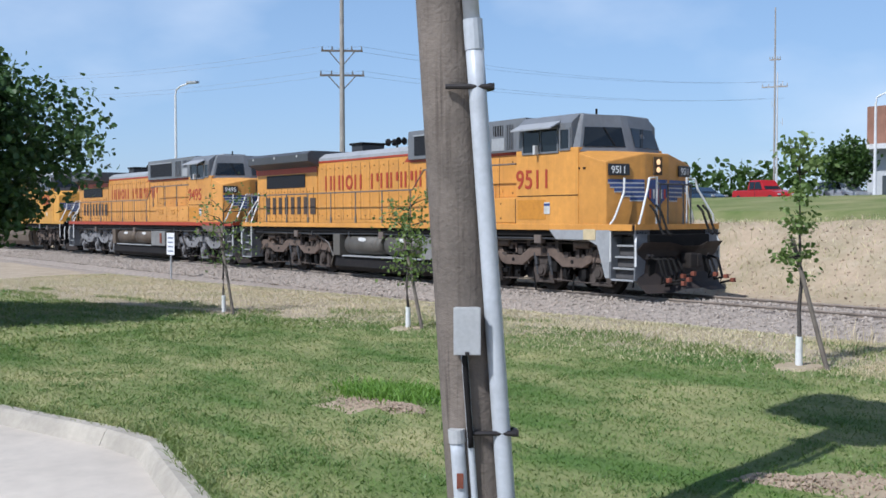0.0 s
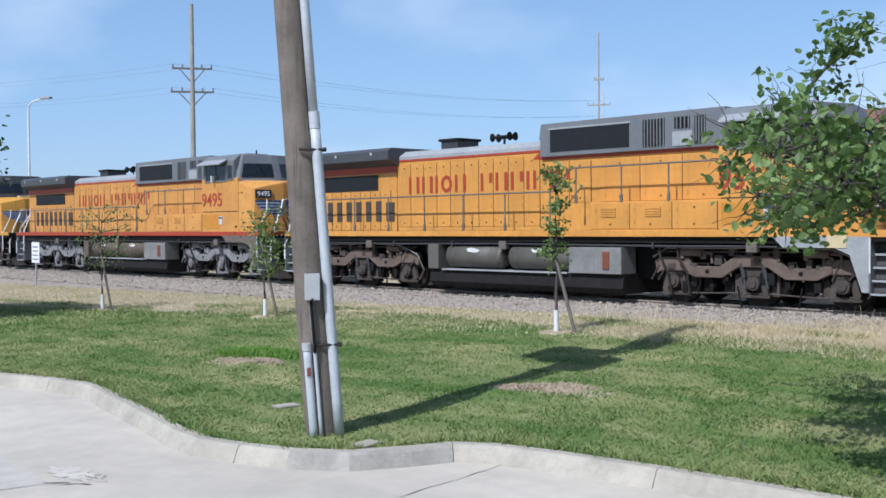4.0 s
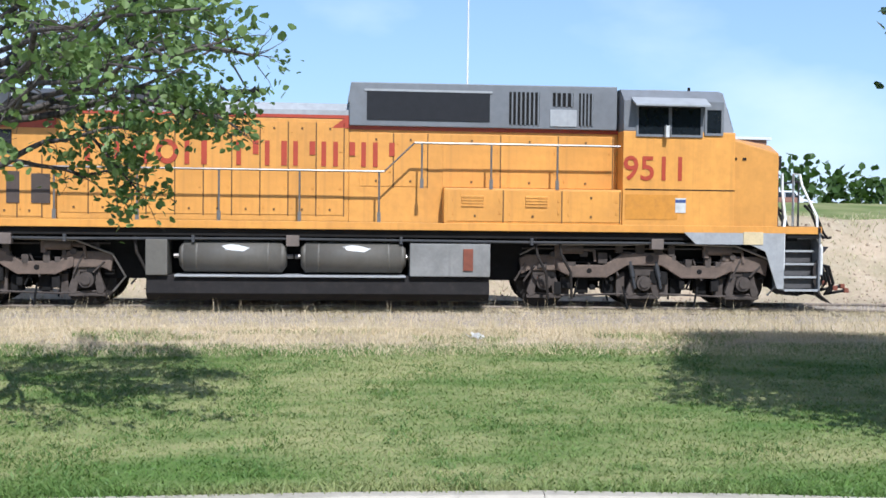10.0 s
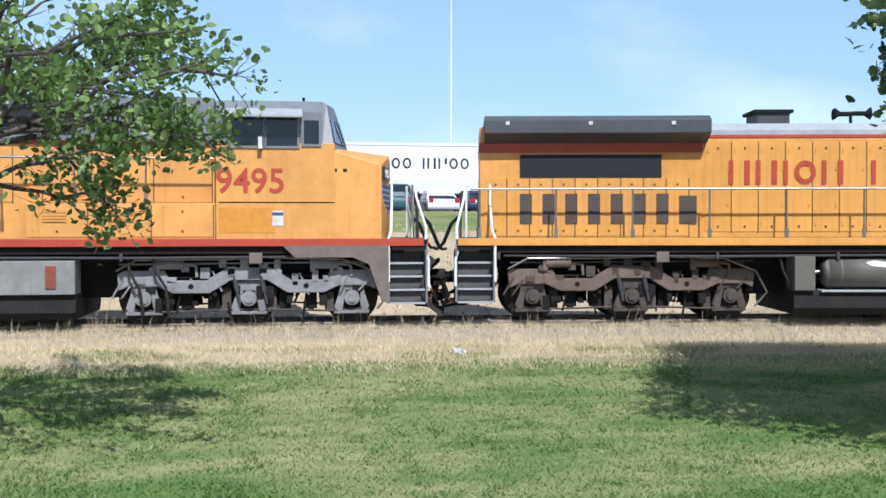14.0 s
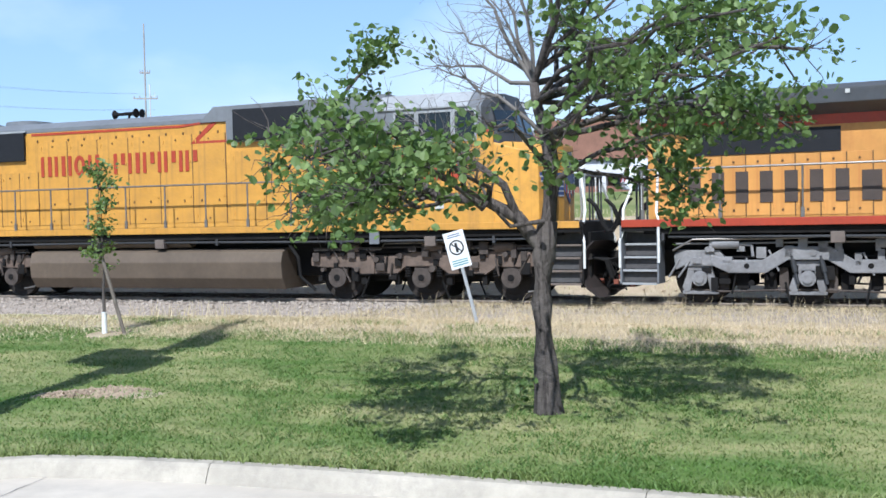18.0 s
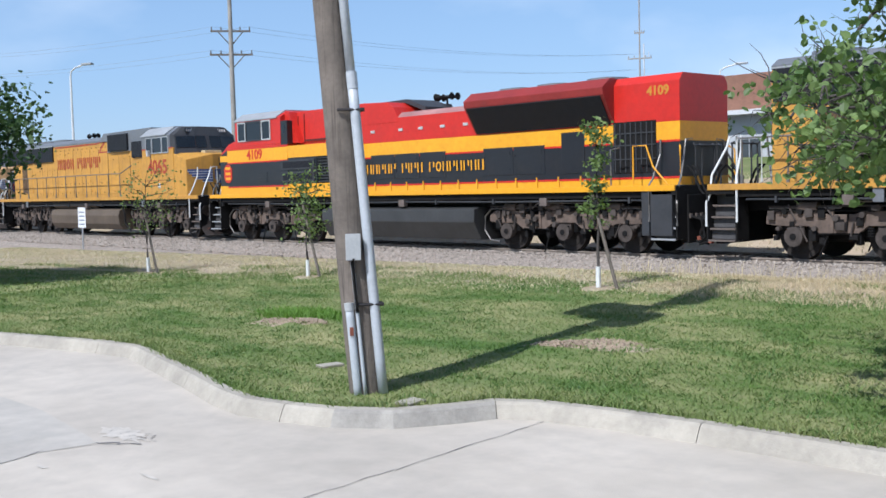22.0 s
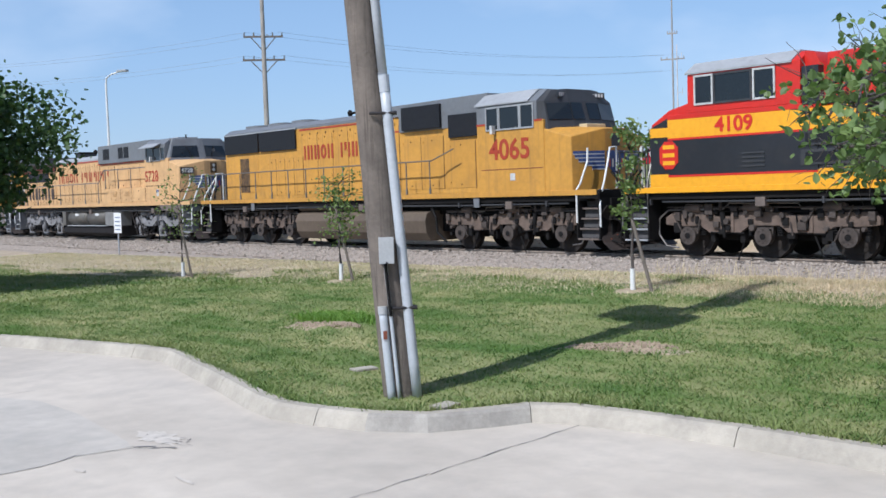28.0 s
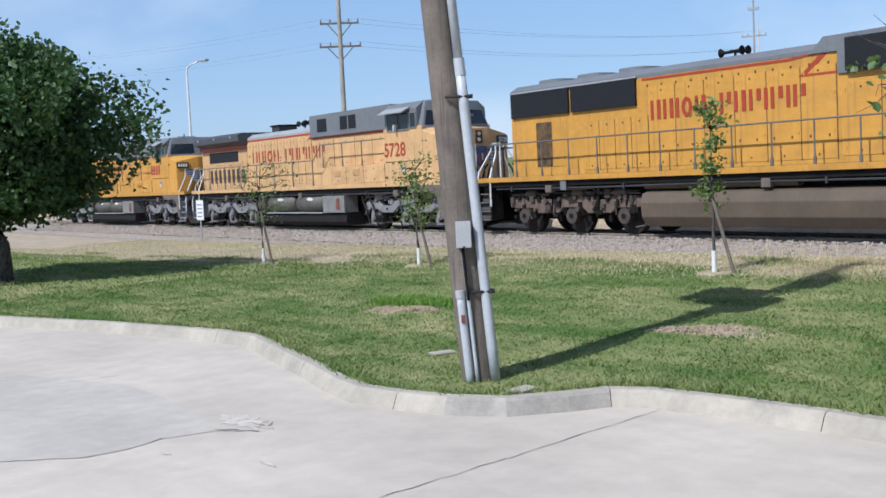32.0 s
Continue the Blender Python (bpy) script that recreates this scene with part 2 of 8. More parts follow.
def leafy(name, color, second, scale=3.0, through_=0.3, dirt=0.0, island=0.0, stretch=None, gloss=0.5):
    m = mat(name, color, gloss, second=second, scale=scale, spec=0.35 if gloss > 0.45 else 0.6, dirt=dirt, island=island, stretch=stretch, dirt_color=(color[0] * 0.55, color[1] * 0.6, color[2] * 0.6))
    b = m.node_tree.nodes["Principled BSDF"]
    n, l = m.node_tree.nodes, m.node_tree.links
    t = n.new("ShaderNodeBsdfTranslucent")
    t.inputs[0].default_value = (min(0.8, color[0] * 1.6), min(0.8, color[1] * 1.6), color[2] * 0.9, 1)
    mx = n.new("ShaderNodeMixShader")
    mx.inputs[0].default_value = through_
    l.new(b.outputs[0], mx.inputs[1])
    l.new(t.outputs[0], mx.inputs[2])
    l.new(mx.outputs[0], n["Material Output"].inputs[0])
    return m


LEAF = leafy("broad_green_leaf", (0.085, 0.155, 0.046), (0.215, 0.29, 0.11), 3.0, 0.3, island=0.7, gloss=0.5)
LEAF_YOUNG = leafy("young_green_leaf", (0.125, 0.195, 0.06), (0.23, 0.30, 0.12), 3.0, 0.35, island=0.6)
LEAF_LEFT = leafy("mid_green_leaf", (0.05, 0.105, 0.038), (0.10, 0.165, 0.065), 1.2, 0.2, island=0.6)
LEAF_DARK = leafy("dark_green_leaf", (0.07, 0.132, 0.042), (0.155, 0.22, 0.088), 3.0, 0.15, island=0.7, gloss=0.38)
LEAF_FAR = leafy("shaded_green_leaf", (0.045, 0.09, 0.02), (0.07, 0.12, 0.03), 0.8)
GRASS = leafy("grass_blade", (0.115, 0.205, 0.046), (0.33, 0.34, 0.15), 0.75, 0.2, 0.5, island=0.45, stretch=MOWN)
WEED = leafy("bright_weed_blade", (0.13, 0.26, 0.04), (0.19, 0.32, 0.06), 2.0, 0.25, island=0.4)
GRASS_DEEP = leafy("deep_green_blade", (0.085, 0.17, 0.04), (0.15, 0.235, 0.065), 1.5, 0.2, island=0.35)
STRAW = leafy("straw_blade", (0.68, 0.55, 0.385), (0.52, 0.43, 0.27), 0.8, 0.12, 0.25, island=0.4)
SHORT_STRAW = leafy("bleached_straw", (0.64, 0.54, 0.39), (0.42, 0.40, 0.22), 0.6, 0.12, 0.2, island=0.6)

# ---- mesh helpers ----
def part(name, bm, material, parent=None, label="", smooth=False):
    """Links a bmesh as one mesh object under a thing or a part."""
    bm.normal_update()
    me = bpy.data.meshes.new(name)
    bm.to_mesh(me)
    bm.free()
    me.materials.append(material)
    if smooth:
        for p in me.polygons:
            p.use_smooth = True
    ob = new(name, me)
    ob.parent = parent
    if label:
        ob["label"] = label
    return ob


def again(src, name, parent, m, label=""):
    """Another object on the same mesh."""
    ob = new(name, src.data)
    ob.parent = parent
    ob.matrix_local = m
    if label:
        ob["label"] = label
    return ob


def box(bm, x0, x1, y0, y1, z0, z1, bev=0.0):
    r = bmesh.ops.create_cube(bm, size=1.0)
    vs = r["verts"]
    for v in vs:
        v.co = Vector(((x0 + x1) / 2 + v.co.x * (x1 - x0), (y0 + y1) / 2 + v.co.y * (y1 - y0), (z0 + z1) / 2 + v.co.z * (z1 - z0)))
    if bev:
        es = list({e for v in vs for e in v.link_edges})
        bmesh.ops.bevel(bm, geom=es, offset=bev, segments=2, affect="EDGES", profile=0.7)
    return bm


def bx(*a, bev=0.0):
    return box(bmesh.new(), *a, bev=bev)


def prism(bm, prof, a0, a1, axis="y", bev=0.0):
    """Extrudes a closed profile along an axis; the profile holds (x, z) for y, (y, z) for x, (x, y) for z."""
    def at(p, a):
        return {"y": (p[0], a, p[1]), "x": (a, p[0], p[1]), "z": (p[0], p[1], a)}[axis]
    lo, hi = [bm.verts.new(at(p, a0)) for p in prof], [bm.verts.new(at(p, a1)) for p in prof]
    fs = [bm.faces.new(lo), bm.faces.new(list(reversed(hi)))]
    k = len(prof)
    for i in range(k):
        fs.append(bm.faces.new((lo[(i + 1) % k], lo[i], hi[i], hi[(i + 1) % k])))
    bmesh.ops.recalc_face_normals(bm, faces=fs)
    if bev:
        bmesh.ops.bevel(bm, geom=list({e for f in fs for e in f.edges}), offset=bev, segments=2, affect="EDGES", profile=0.7)
    return bm


def px(prof, a0, a1, axis="y", bev=0.0):
    return prism(bmesh.new(), prof, a0, a1, axis, bev)


def cyl(bm, p, q, r, r2=None, n=12, caps=True):
    """A round bar from p to q."""
    p, q = Vector(p), Vector(q)
    d = q - p
    if d.length < 1e-6:
        return bm
    m = Matrix.Translation((p + q) / 2) @ d.to_track_quat("Z", "Y").to_matrix().to_4x4()
    bmesh.ops.create_cone(bm, cap_ends=caps, segments=n, radius1=r, radius2=r if r2 is None else r2, depth=d.length, matrix=m)
    return bm


def cy(p, q, r, r2=None, n=12):
    return cyl(bmesh.new(), p, q, r, r2, n)


def tube(points, r, n=8):
    """A bent pipe through points."""
    bm = bmesh.new()
    pts = [Vector(p) for p in points]
    rings = []
    for i, p in enumerate(pts):
        d = (pts[min(i + 1, len(pts) - 1)] - pts[max(i - 1, 0)]).normalized()
        q = d.to_track_quat("Z", "Y")
        rr = r[i] if isinstance(r, (list, tuple)) else r
        rings.append([bm.verts.new(p + q @ Vector((rr * math.cos(2 * math.pi * k / n), rr * math.sin(2 * math.pi * k / n), 0))) for k in range(n)])
    for a, b in zip(rings, rings[1:]):
        for k in range(n):
            bm.faces.new((a[k], a[(k + 1) % n], b[(k + 1) % n], b[k]))
    bm.faces.new(list(reversed(rings[0])))
    bm.faces.new(rings[-1])
    return bm


def thing(name, m, label, category, group="", kind=""):
    ob = new(name)
    ob.empty_display_size = 0.2
    ob.matrix_world = m
    return tagged(ob, label, category, group, kind)


def soup(name, verts, faces, material, parent=None, label="", smooth=False):
    """One mesh from plain vertex and face rows."""
    me = bpy.data.meshes.new(name)
    me.from_pydata(verts, [], faces)
    me.materials.append(material)
    if smooth:
        for p in me.polygons:
            p.use_smooth = True
    ob = new(name, me)
    ob.parent = parent
    if label:
        ob["label"] = label
    return ob


def text(name, words, height, material, parent, m, label="", stretch=1.0, bold=0.012):
    """Raised lettering in the built-in font, as a mesh."""
    cu = bpy.data.curves.new(name, "FONT")
    cu.body, cu.size, cu.extrude, cu.offset = words, height * 1.42, 0.003, bold
    tmp = bpy.data.objects.new(name, cu)
    me = bpy.data.meshes.new_from_object(tmp)
    bpy.data.objects.remove(tmp)
    me.materials.clear()
    me.materials.append(material)
    xs = [v.co.x for v in me.vertices]
    x0 = min(xs)
    for v in me.vertices:
        v.co.x = (v.co.x - x0) * stretch
    ob = new(name, me)
    ob.parent = parent
    ob.matrix_local = m
    if label:
        ob["label"] = label
    return ob

# ---- ground ----
TRACK_Y, RAIL_Z, GRADE = 22.93, 0.49, 0.0028
KERB_LINE = [(-60, -12), (-32, 0.4), (-20.6, 5.07), (-17.8, 6.18), (-15.1, 6.98), (-14.2, 7.1), (-13.0, 6.83), (-11.5, 6.5), (-10.3, 6.2), (-9.7, 6.12),
             (-9.16, 6.23), (-8.6, 6.41), (-8.15, 6.73), (-7.88, 7.24), (-7.7, 7.7), (-7.3, 7.96), (-6.5, 8.14), (-5.5, 8.26), (-4.4, 8.33), (-3.0, 8.38),
             (-1.5, 8.42), (0.5, 8.41), (2.05, 8.33), (3.7, 8.09), (4.7, 7.9), (6.3, 7.57), (7.7, 7.2), (12, 5.9), (30, 0)]


def kerb_y(x):
    for (xa, ya), (xb, yb) in zip(KERB_LINE, KERB_LINE[1:]):
        if xa <= x <= xb:
            return ya + (yb - ya) * (x - xa) / (xb - xa)
    return KERB_LINE[0][1] if x < KERB_LINE[0][0] else KERB_LINE[-1][1]


def lerp_rows(rows, v):
    if v <= rows[0][0]:
        return rows[0][1]
    for (a, za), (b, zb) in zip(rows, rows[1:]):
        if v <= b:
            return za + (zb - za) * (v - a) / (b - a)
    return rows[-1][1]


CURVE_FROM, CURVE_R, CURVE_TO = -3.0, 100.0, 20.0


def track_at(s):
    """Place and heading of the track's middle, s metres along it: straight, then a tight curve towards the lot."""
    if s <= CURVE_FROM:
        return s, TRACK_Y, 0.0
    a = (min(s, CURVE_TO) - CURVE_FROM) / CURVE_R
    x, y = CURVE_FROM + CURVE_R * math.sin(a), TRACK_Y - CURVE_R * (1 - math.cos(a))
    rest = max(0.0, s - CURVE_TO)
    return x + rest * math.cos(a), y - rest * math.sin(a), -a


def bow(x):
    """How far the track has swung towards the lot at x."""
    if x <= CURVE_FROM:
        return 0.0
    return 0.5 / CURVE_R * (min(x, CURVE_TO) - CURVE_FROM) ** 2 + 0.234 * max(0.0, min(x, 45) - CURVE_TO)


def along(x, y):
    """The cross-section's y for a place: the bed, its shoulders and the strip swing with the track."""
    k = min(1, max(0, (y + bow(x) - 15) / 4)) * min(1, max(0, (28 - y) / 4))
    return y + bow(x) * k


def rail_z(x):
    return RAIL_Z + GRADE * max(-120, min(60, x))


BARE = [(-14.3, 9.6, 0.6, 0.3), (-8.7, 10.75, 0.5, 0.42), (-9.15, 10.35, 0.35, 0.22), (-13.7, 9.75, 0.3, 0.15)]
PROFILE = [(6, 0.14), (9, 0.17), (16.5, 0.37), (18.6, 0.36), (19.4, 0.22), (19.9, 0.06), (21.3, 0.35), (21.7, 0.40), (24.2, 0.40), (24.6, 0.31), (25.8, 0.1), (27.6, 0.22), (28.6, 0.75), (31.2, 2.1),
           (32.4, 2.4), (40.5, 3.1), (42, 3.15), (90, 3.3), (160, 3.5), (900, 6.0)]


def ground_z(x, y):
    z = lerp_rows(PROFILE, along(x, y))
    if y > 10:
        k = min(1, (y - 10) / 4) * (1 if y < 27 else max(0, 1 - (y - 27) / 4))
        z += k * max(-0.45, 0.012 * min(0, x + 12)) if y < 19.3 else k * GRADE * max(-120, min(60, x))
    if 27.5 < y < 33:
        z += 0.22 * noise.noise(Vector((x * 0.35, y * 0.5, 0))) + 0.012 * max(-15, min(15, x - 4)) * (y - 27.5) / 5.5
    for a, b, rx, ry in BARE:
        d = ((x - a) / (rx * 1.5)) ** 2 + ((y - b) / (ry * 1.8)) ** 2
        if d < 4:
            z += 0.05 * math.exp(-d)
    if 6 < y < 19:
        z += 0.02 * noise.noise(Vector((x * 0.6, y * 0.6, 3)))
    return z


def build_ground():
    xs = [-3000, -1200, -500, -250, -150, -100] + [-80 + 2 * i for i in range(10)] + [-60 + 0.4 * i for i in range(205)] + [22 + 2 * i for i in range(24)] + [75, 100, 150, 250, 500, 1200, 3000]
    far = [16.6 + 0.35 * i for i in range(36)] + [29.2 + 0.6 * i for i in range(8)] + [34, 36, 38, 40.5, 42, 50, 60, 75, 90, 120, 160, 300, 900, 3000]
    steps = 26
    verts, faces, kinds, centres = [], [], [], []
    rows = []
    for v in (0.0, 0.5, 0.9):
        rows.append([(x, -3000 + (kerb_y(x) + 2900) * v, -0.08) for x in xs])
    rows.append([(x, kerb_y(x) - 0.12, -0.08) for x in xs])
    for i in range(steps):
        k = i / steps
        row = []
        for x in xs:
            y = (kerb_y(x) - 0.1) * (1 - k) + 16.6 * k
            row.append((x, y, ground_z(x, y) if i else 0.14))
        rows.append(row)
    for y in far:
        rows.append([(x, y, ground_z(x, y)) for x in xs])
    w = len(xs)
    for r in rows:
        verts.extend(r)
    for j in range(len(rows) - 1):
        for i in range(w - 1):
            faces.append((j * w + i, j * w + i + 1, (j + 1) * w + i + 1, (j + 1) * w + i))
            x, y = (xs[i] + xs[i + 1]) / 2, (rows[j][i][1] + rows[j + 1][i + 1][1]) / 2
            n = noise.noise(Vector((x * 0.45, y * 0.45, 7))) + 0.5 * noise.noise(Vector((x * 1.7, y * 1.7, 2)))
            if y < strip_edge(x) + 0.7 * n:
                k = 0
            elif along(x, y) < lerp_rows([(-20, 18.0), (-14, 18.8), (-9, 21.0)], x) + 0.3 * n:
                k = 1
            elif along(x, y) < 25.4 + 0.3 * n:
                k = 2
            elif y < 32.3 + 0.35 * n:
                k = 3
            elif y < 42:
                k = 4
            else:
                k = 5 if y < 90 and abs(x) < 110 else 4
            for bxx, byy, rx, ry in BARE:
                if ((x - bxx) / rx) ** 2 + ((y - byy) / ry) ** 2 < 1 + 0.9 * n:
                    k = 3
            kinds.append(k)
    ob = soup("ground", verts, faces, LAWN, smooth=True)
    for m in (DRYGROUND, BALLAST, SOIL, FAR_LAWN, ASPHALT):
        ob.data.materials.append(m)
    ob.data.polygons.foreach_set("material_index", kinds)
    return tagged(ob, "mown lawn, dry strip, gravel bed and bare earth bank", "ground", kind="structure")


def strip_edge(x):
    return lerp_rows([(-60, 10.5), (-34, 11.5), (-26, 13.6), (-21, 15.2), (-13, 16.2), (8, 16.0)], x)


build_ground()

# ---- paved lot and kerb ----
def offset_line(line, d):
    out = []
    for i, p in enumerate(line):
        a, b = Vector(line[max(i - 1, 0)]), Vector(line[min(i + 1, len(line) - 1)])
        t = (b - a).normalized()
        out.append((p[0] + t.y * d, p[1] - t.x * d))
    return out


def build_lot():
    front = offset_line(KERB_LINE, 0.2)
    bm = bmesh.new()
    far = [bm.verts.new((x, y, 0)) for x, y in front]
    near = [bm.verts.new((x, -60, 0)) for x, y in front]
    for i in range(len(far) - 1):
        bm.faces.new((near[i], near[i + 1], far[i + 1], far[i]))
    return tagged(part("pavement", bm, CONCRETE), "pale worn concrete parking lot slab with cracks", "pavement", kind="structure")


CRACKS = [[(-6.69, 4.25), (-6.82, 5.62), (-7.04, 7.51), (-7.1, 8.0)], [(-10.06, 2.4), (-9.6, 3.01), (-9.61, 3.43), (-9.74, 3.81), (-9.62, 4.27), (-9.4, 4.45)], [(-13.48, 4.14), (-13.5, 4.45), (-13.43, 4.74)]]
PATCHES = [(-9.85, 4.66, 0.36, 0.16), (-8.2, 4.1, 0.12, 0.025), (-9.2, 3.6, 0.09, 0.03)]
lot = build_lot()
SLAB = mat("dull_concrete_slab", (0.53, 0.485, 0.425), 0.85, vary=0.2, scale=0.5, bump=0.25, bscale=60.0, dirt=0.25, dirt_color=(0.36, 0.35, 0.33))
bm = bmesh.new()
bm.faces.new([bm.verts.new((x, y, 0.0025)) for x, y in ((-10.06, 2.4), (-9.6, 3.01), (-9.61, 3.43), (-9.74, 3.81), (-9.66, 4.3), (-9.95, 4.38), (-10.56, 4.45), (-11.63, 4.57), (-12.73, 4.55), (-13.75, 4.15), (-15.01, 3.64), (-16.0, 3.2), (-14.5, 1.0), (-12.0, -1.0), (-10.9, 1.3))])
part("older_slab", bm, SLAB, lot, "darker weathered concrete slab")
CRACKM = mat("crack_filler", (0.22, 0.21, 0.20), 0.9)
PATCHM = mat("patched_concrete", (0.615, 0.56, 0.49), 0.9, vary=0.2, scale=6.0, bump=0.4, bscale=50.0, dirt=0.3, dirt_color=(0.4, 0.38, 0.36))


def crack(pts, w, seed):
    rng = random.Random(seed)
    bm = bmesh.new()
    left, right_ = [], []
    for a, b in zip(pts, pts[1:]):
        n = max(2, int((Vector(b) - Vector(a)).length / 0.15))
        for i in range(n + 1):
            p = Vector(a).lerp(Vector(b), i / n)
            t = (Vector(b) - Vector(a)).normalized()
            o = Vector((-t.y, t.x))
            c = p + o * rng.gauss(0, 0.012)
            ww = w * rng.uniform(0.4, 1.2)
            left.append(bm.verts.new((c.x + o.x * ww, c.y + o.y * ww, 0.006)))
            right_.append(bm.verts.new((c.x - o.x * ww, c.y - o.y * ww, 0.006)))
    for i in range(len(left) - 1):
        bm.faces.new((left[i], right_[i], right_[i + 1], left[i + 1]))
    return part("crack", bm, CRACKM, lot)


for k, pts in enumerate(CRACKS):
    crack(pts, 0.006, 60 + k)
crack([(-9.66, 4.32), (-9.5, 4.46), (-9.3, 4.58)], 0.022, 71)
for k in range(14):
    rng = random.Random(80 + k)
    x, y = rng.gauss(-9.6, 0.22), rng.gauss(4.62, 0.14)
    crack([(x, y), (x + rng.uniform(-0.05, 0.05), y + rng.uniform(0.02, 0.06))], 0.007, 90 + k)
for k, (x, y, rx, ry) in enumerate(PATCHES):
    bm = bmesh.new()
    ring = []
    for q in range(45):
        r = 1 + 0.7 * noise.noise(Vector((q * 0.5, k * 7.3, 0))) + 0.35 * noise.noise(Vector((q * 1.7, k * 7.3, 4)))
        ring.append(bm.verts.new((x + rx * r * math.cos(q * 0.1396), y + ry * r * math.sin(q * 0.1396), 0.0045 + 0.0004 * k)))
    bm.faces.new(ring)
    part("patch", bm, PATCHM, lot)
kerb = thing("kerb", pose(0, 0, 0), "pale chipped concrete kerb round the lawn", "kerb", kind="structure")
outer, inner = [(x, y) for x, y in KERB_LINE], offset_line(KERB_LINE, 0.17)
low = offset_line(KERB_LINE, 0.24)


darker_runs = (10,)


def kerb_run(i0, i1):
    bm = bmesh.new()
    rows = []
    for i in range(i0, i1 + 1):
        def eased(line):
            p = Vector(line[i])
            if i == i0:
                p += (Vector(line[i + 1]) - p).normalized() * 0.004
            if i == i1:
                p += (Vector(line[i - 1]) - p).normalized() * 0.004
            return p
        (ax, ay), (bx_, by), (cx, cy_) = eased(outer), eased(inner), eased(low)
        rows.append([bm.verts.new(c) for c in ((ax, ay, -0.05), (ax, ay, 0.165), (bx_ * 0.8 + ax * 0.2, by * 0.8 + ay * 0.2, 0.165), (bx_, by, 0.135), (cx, cy_, 0.0), (cx, cy_, -0.05))])
    for a, b in zip(rows, rows[1:]):
        for k in range(5):
            bm.faces.new((a[k], a[k + 1], b[k + 1], b[k]))
    bm.faces.new(rows[0])
    bm.faces.new(list(reversed(rows[-1])))
    bmesh.ops.recalc_face_normals(bm, faces=bm.faces[:])
    ob = part("kerb_stone", bm, KERB, kerb)
    # side faces near the corner get the darker kerb concrete, the top stays pale
    if i0 in darker_runs:
        ob.data.materials.append(KERB_DARKER)
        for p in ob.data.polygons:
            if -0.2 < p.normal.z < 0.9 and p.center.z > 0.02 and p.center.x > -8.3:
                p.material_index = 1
    return ob


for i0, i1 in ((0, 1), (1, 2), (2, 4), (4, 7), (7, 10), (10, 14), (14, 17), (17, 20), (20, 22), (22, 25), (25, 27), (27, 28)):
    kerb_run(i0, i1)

# ---- track ----
track = thing("railway_track", pose(0, TRACK_Y, 0), "rusty steel rails on timber ties in crushed stone", "track", kind="structure")
RAIL_PROF = [(-0.07, 0), (0.07, 0), (0.07, 0.012), (0.012, 0.03), (0.012, 0.13), (0.036, 0.14), (0.036, 0.172), (-0.036, 0.172), (-0.036, 0.14), (-0.012, 0.13), (-0.012, 0.03), (-0.07, 0.012)]
for side in (-0.75, 0.75):
    bm = bmesh.new()
    rows = []
    for s in [-140, -60, CURVE_FROM] + [CURVE_FROM + 1.15 * i for i in range(1, 21)] + [60]:
        x, y, h = track_at(s)
        rows.append([bm.verts.new((x - math.sin(h) * (o + side), y - TRACK_Y + math.cos(h) * (o + side), z + 0.318 + GRADE * max(-120, s))) for o, z in RAIL_PROF])
    for a, b in zip(rows, rows[1:]):
        for k in range(12):
            bm.faces.new((a[k], a[(k + 1) % 12], b[(k + 1) % 12], b[k]))
    bm.faces.new(rows[0])
    bm.faces.new(list(reversed(rows[-1])))
    bmesh.ops.recalc_face_normals(bm, faces=bm.faces[:])
    part("rail", bm, RAILHEAD, track)
tie0 = part("tie", bx(-0.11, 0.11, -1.3, 1.3, -0.15, 0.0, bev=0.01), TIE, track)
for i in range(290):
    x, y, h = track_at(26 - 0.52 * i)
    m = pose(x, y - TRACK_Y + 0.03 * math.sin(i * 3.1), 0.404 + GRADE * x, 0, 0, math.degrees(h) + 0.8 * math.sin(i * 1.7))
    if i:
        again(tie0, "tie", track, m)
    else:
        tie0.matrix_local = m

# ---- locomotives ----
LOCOS, REVERSED, WHEELS, TRUCKS = [], [], [], {}
SHARED = {}


def shared(key, make):
    if key not in SHARED:
        SHARED[key] = make()
    return SHARED[key]


def mesh_of(bm, material, smooth=False):
    bm.normal_update()
    me = bpy.data.meshes.new("piece")
    bm.to_mesh(me)
    bm.free()
    me.materials.append(material)
    if smooth:
        for p in me.polygons:
            p.use_smooth = True
    return me


def put(name, me, parent, m=None, label=""):
    ob = new(name, me)
    ob.parent = parent
    if m is not None:
        ob.matrix_local = m
    if label:
        ob["label"] = label
    return ob


MIRROR = Matrix.Diagonal((1, -1, 1, 1))


def both(name, bm, material, parent, label="", smooth=False):
    """A part on the near side and its mirrored fellow on the far side."""
    a = part(name, bm, material, parent, label, smooth)
    b = put(name, a.data, parent, MIRROR, label)
    return a, b


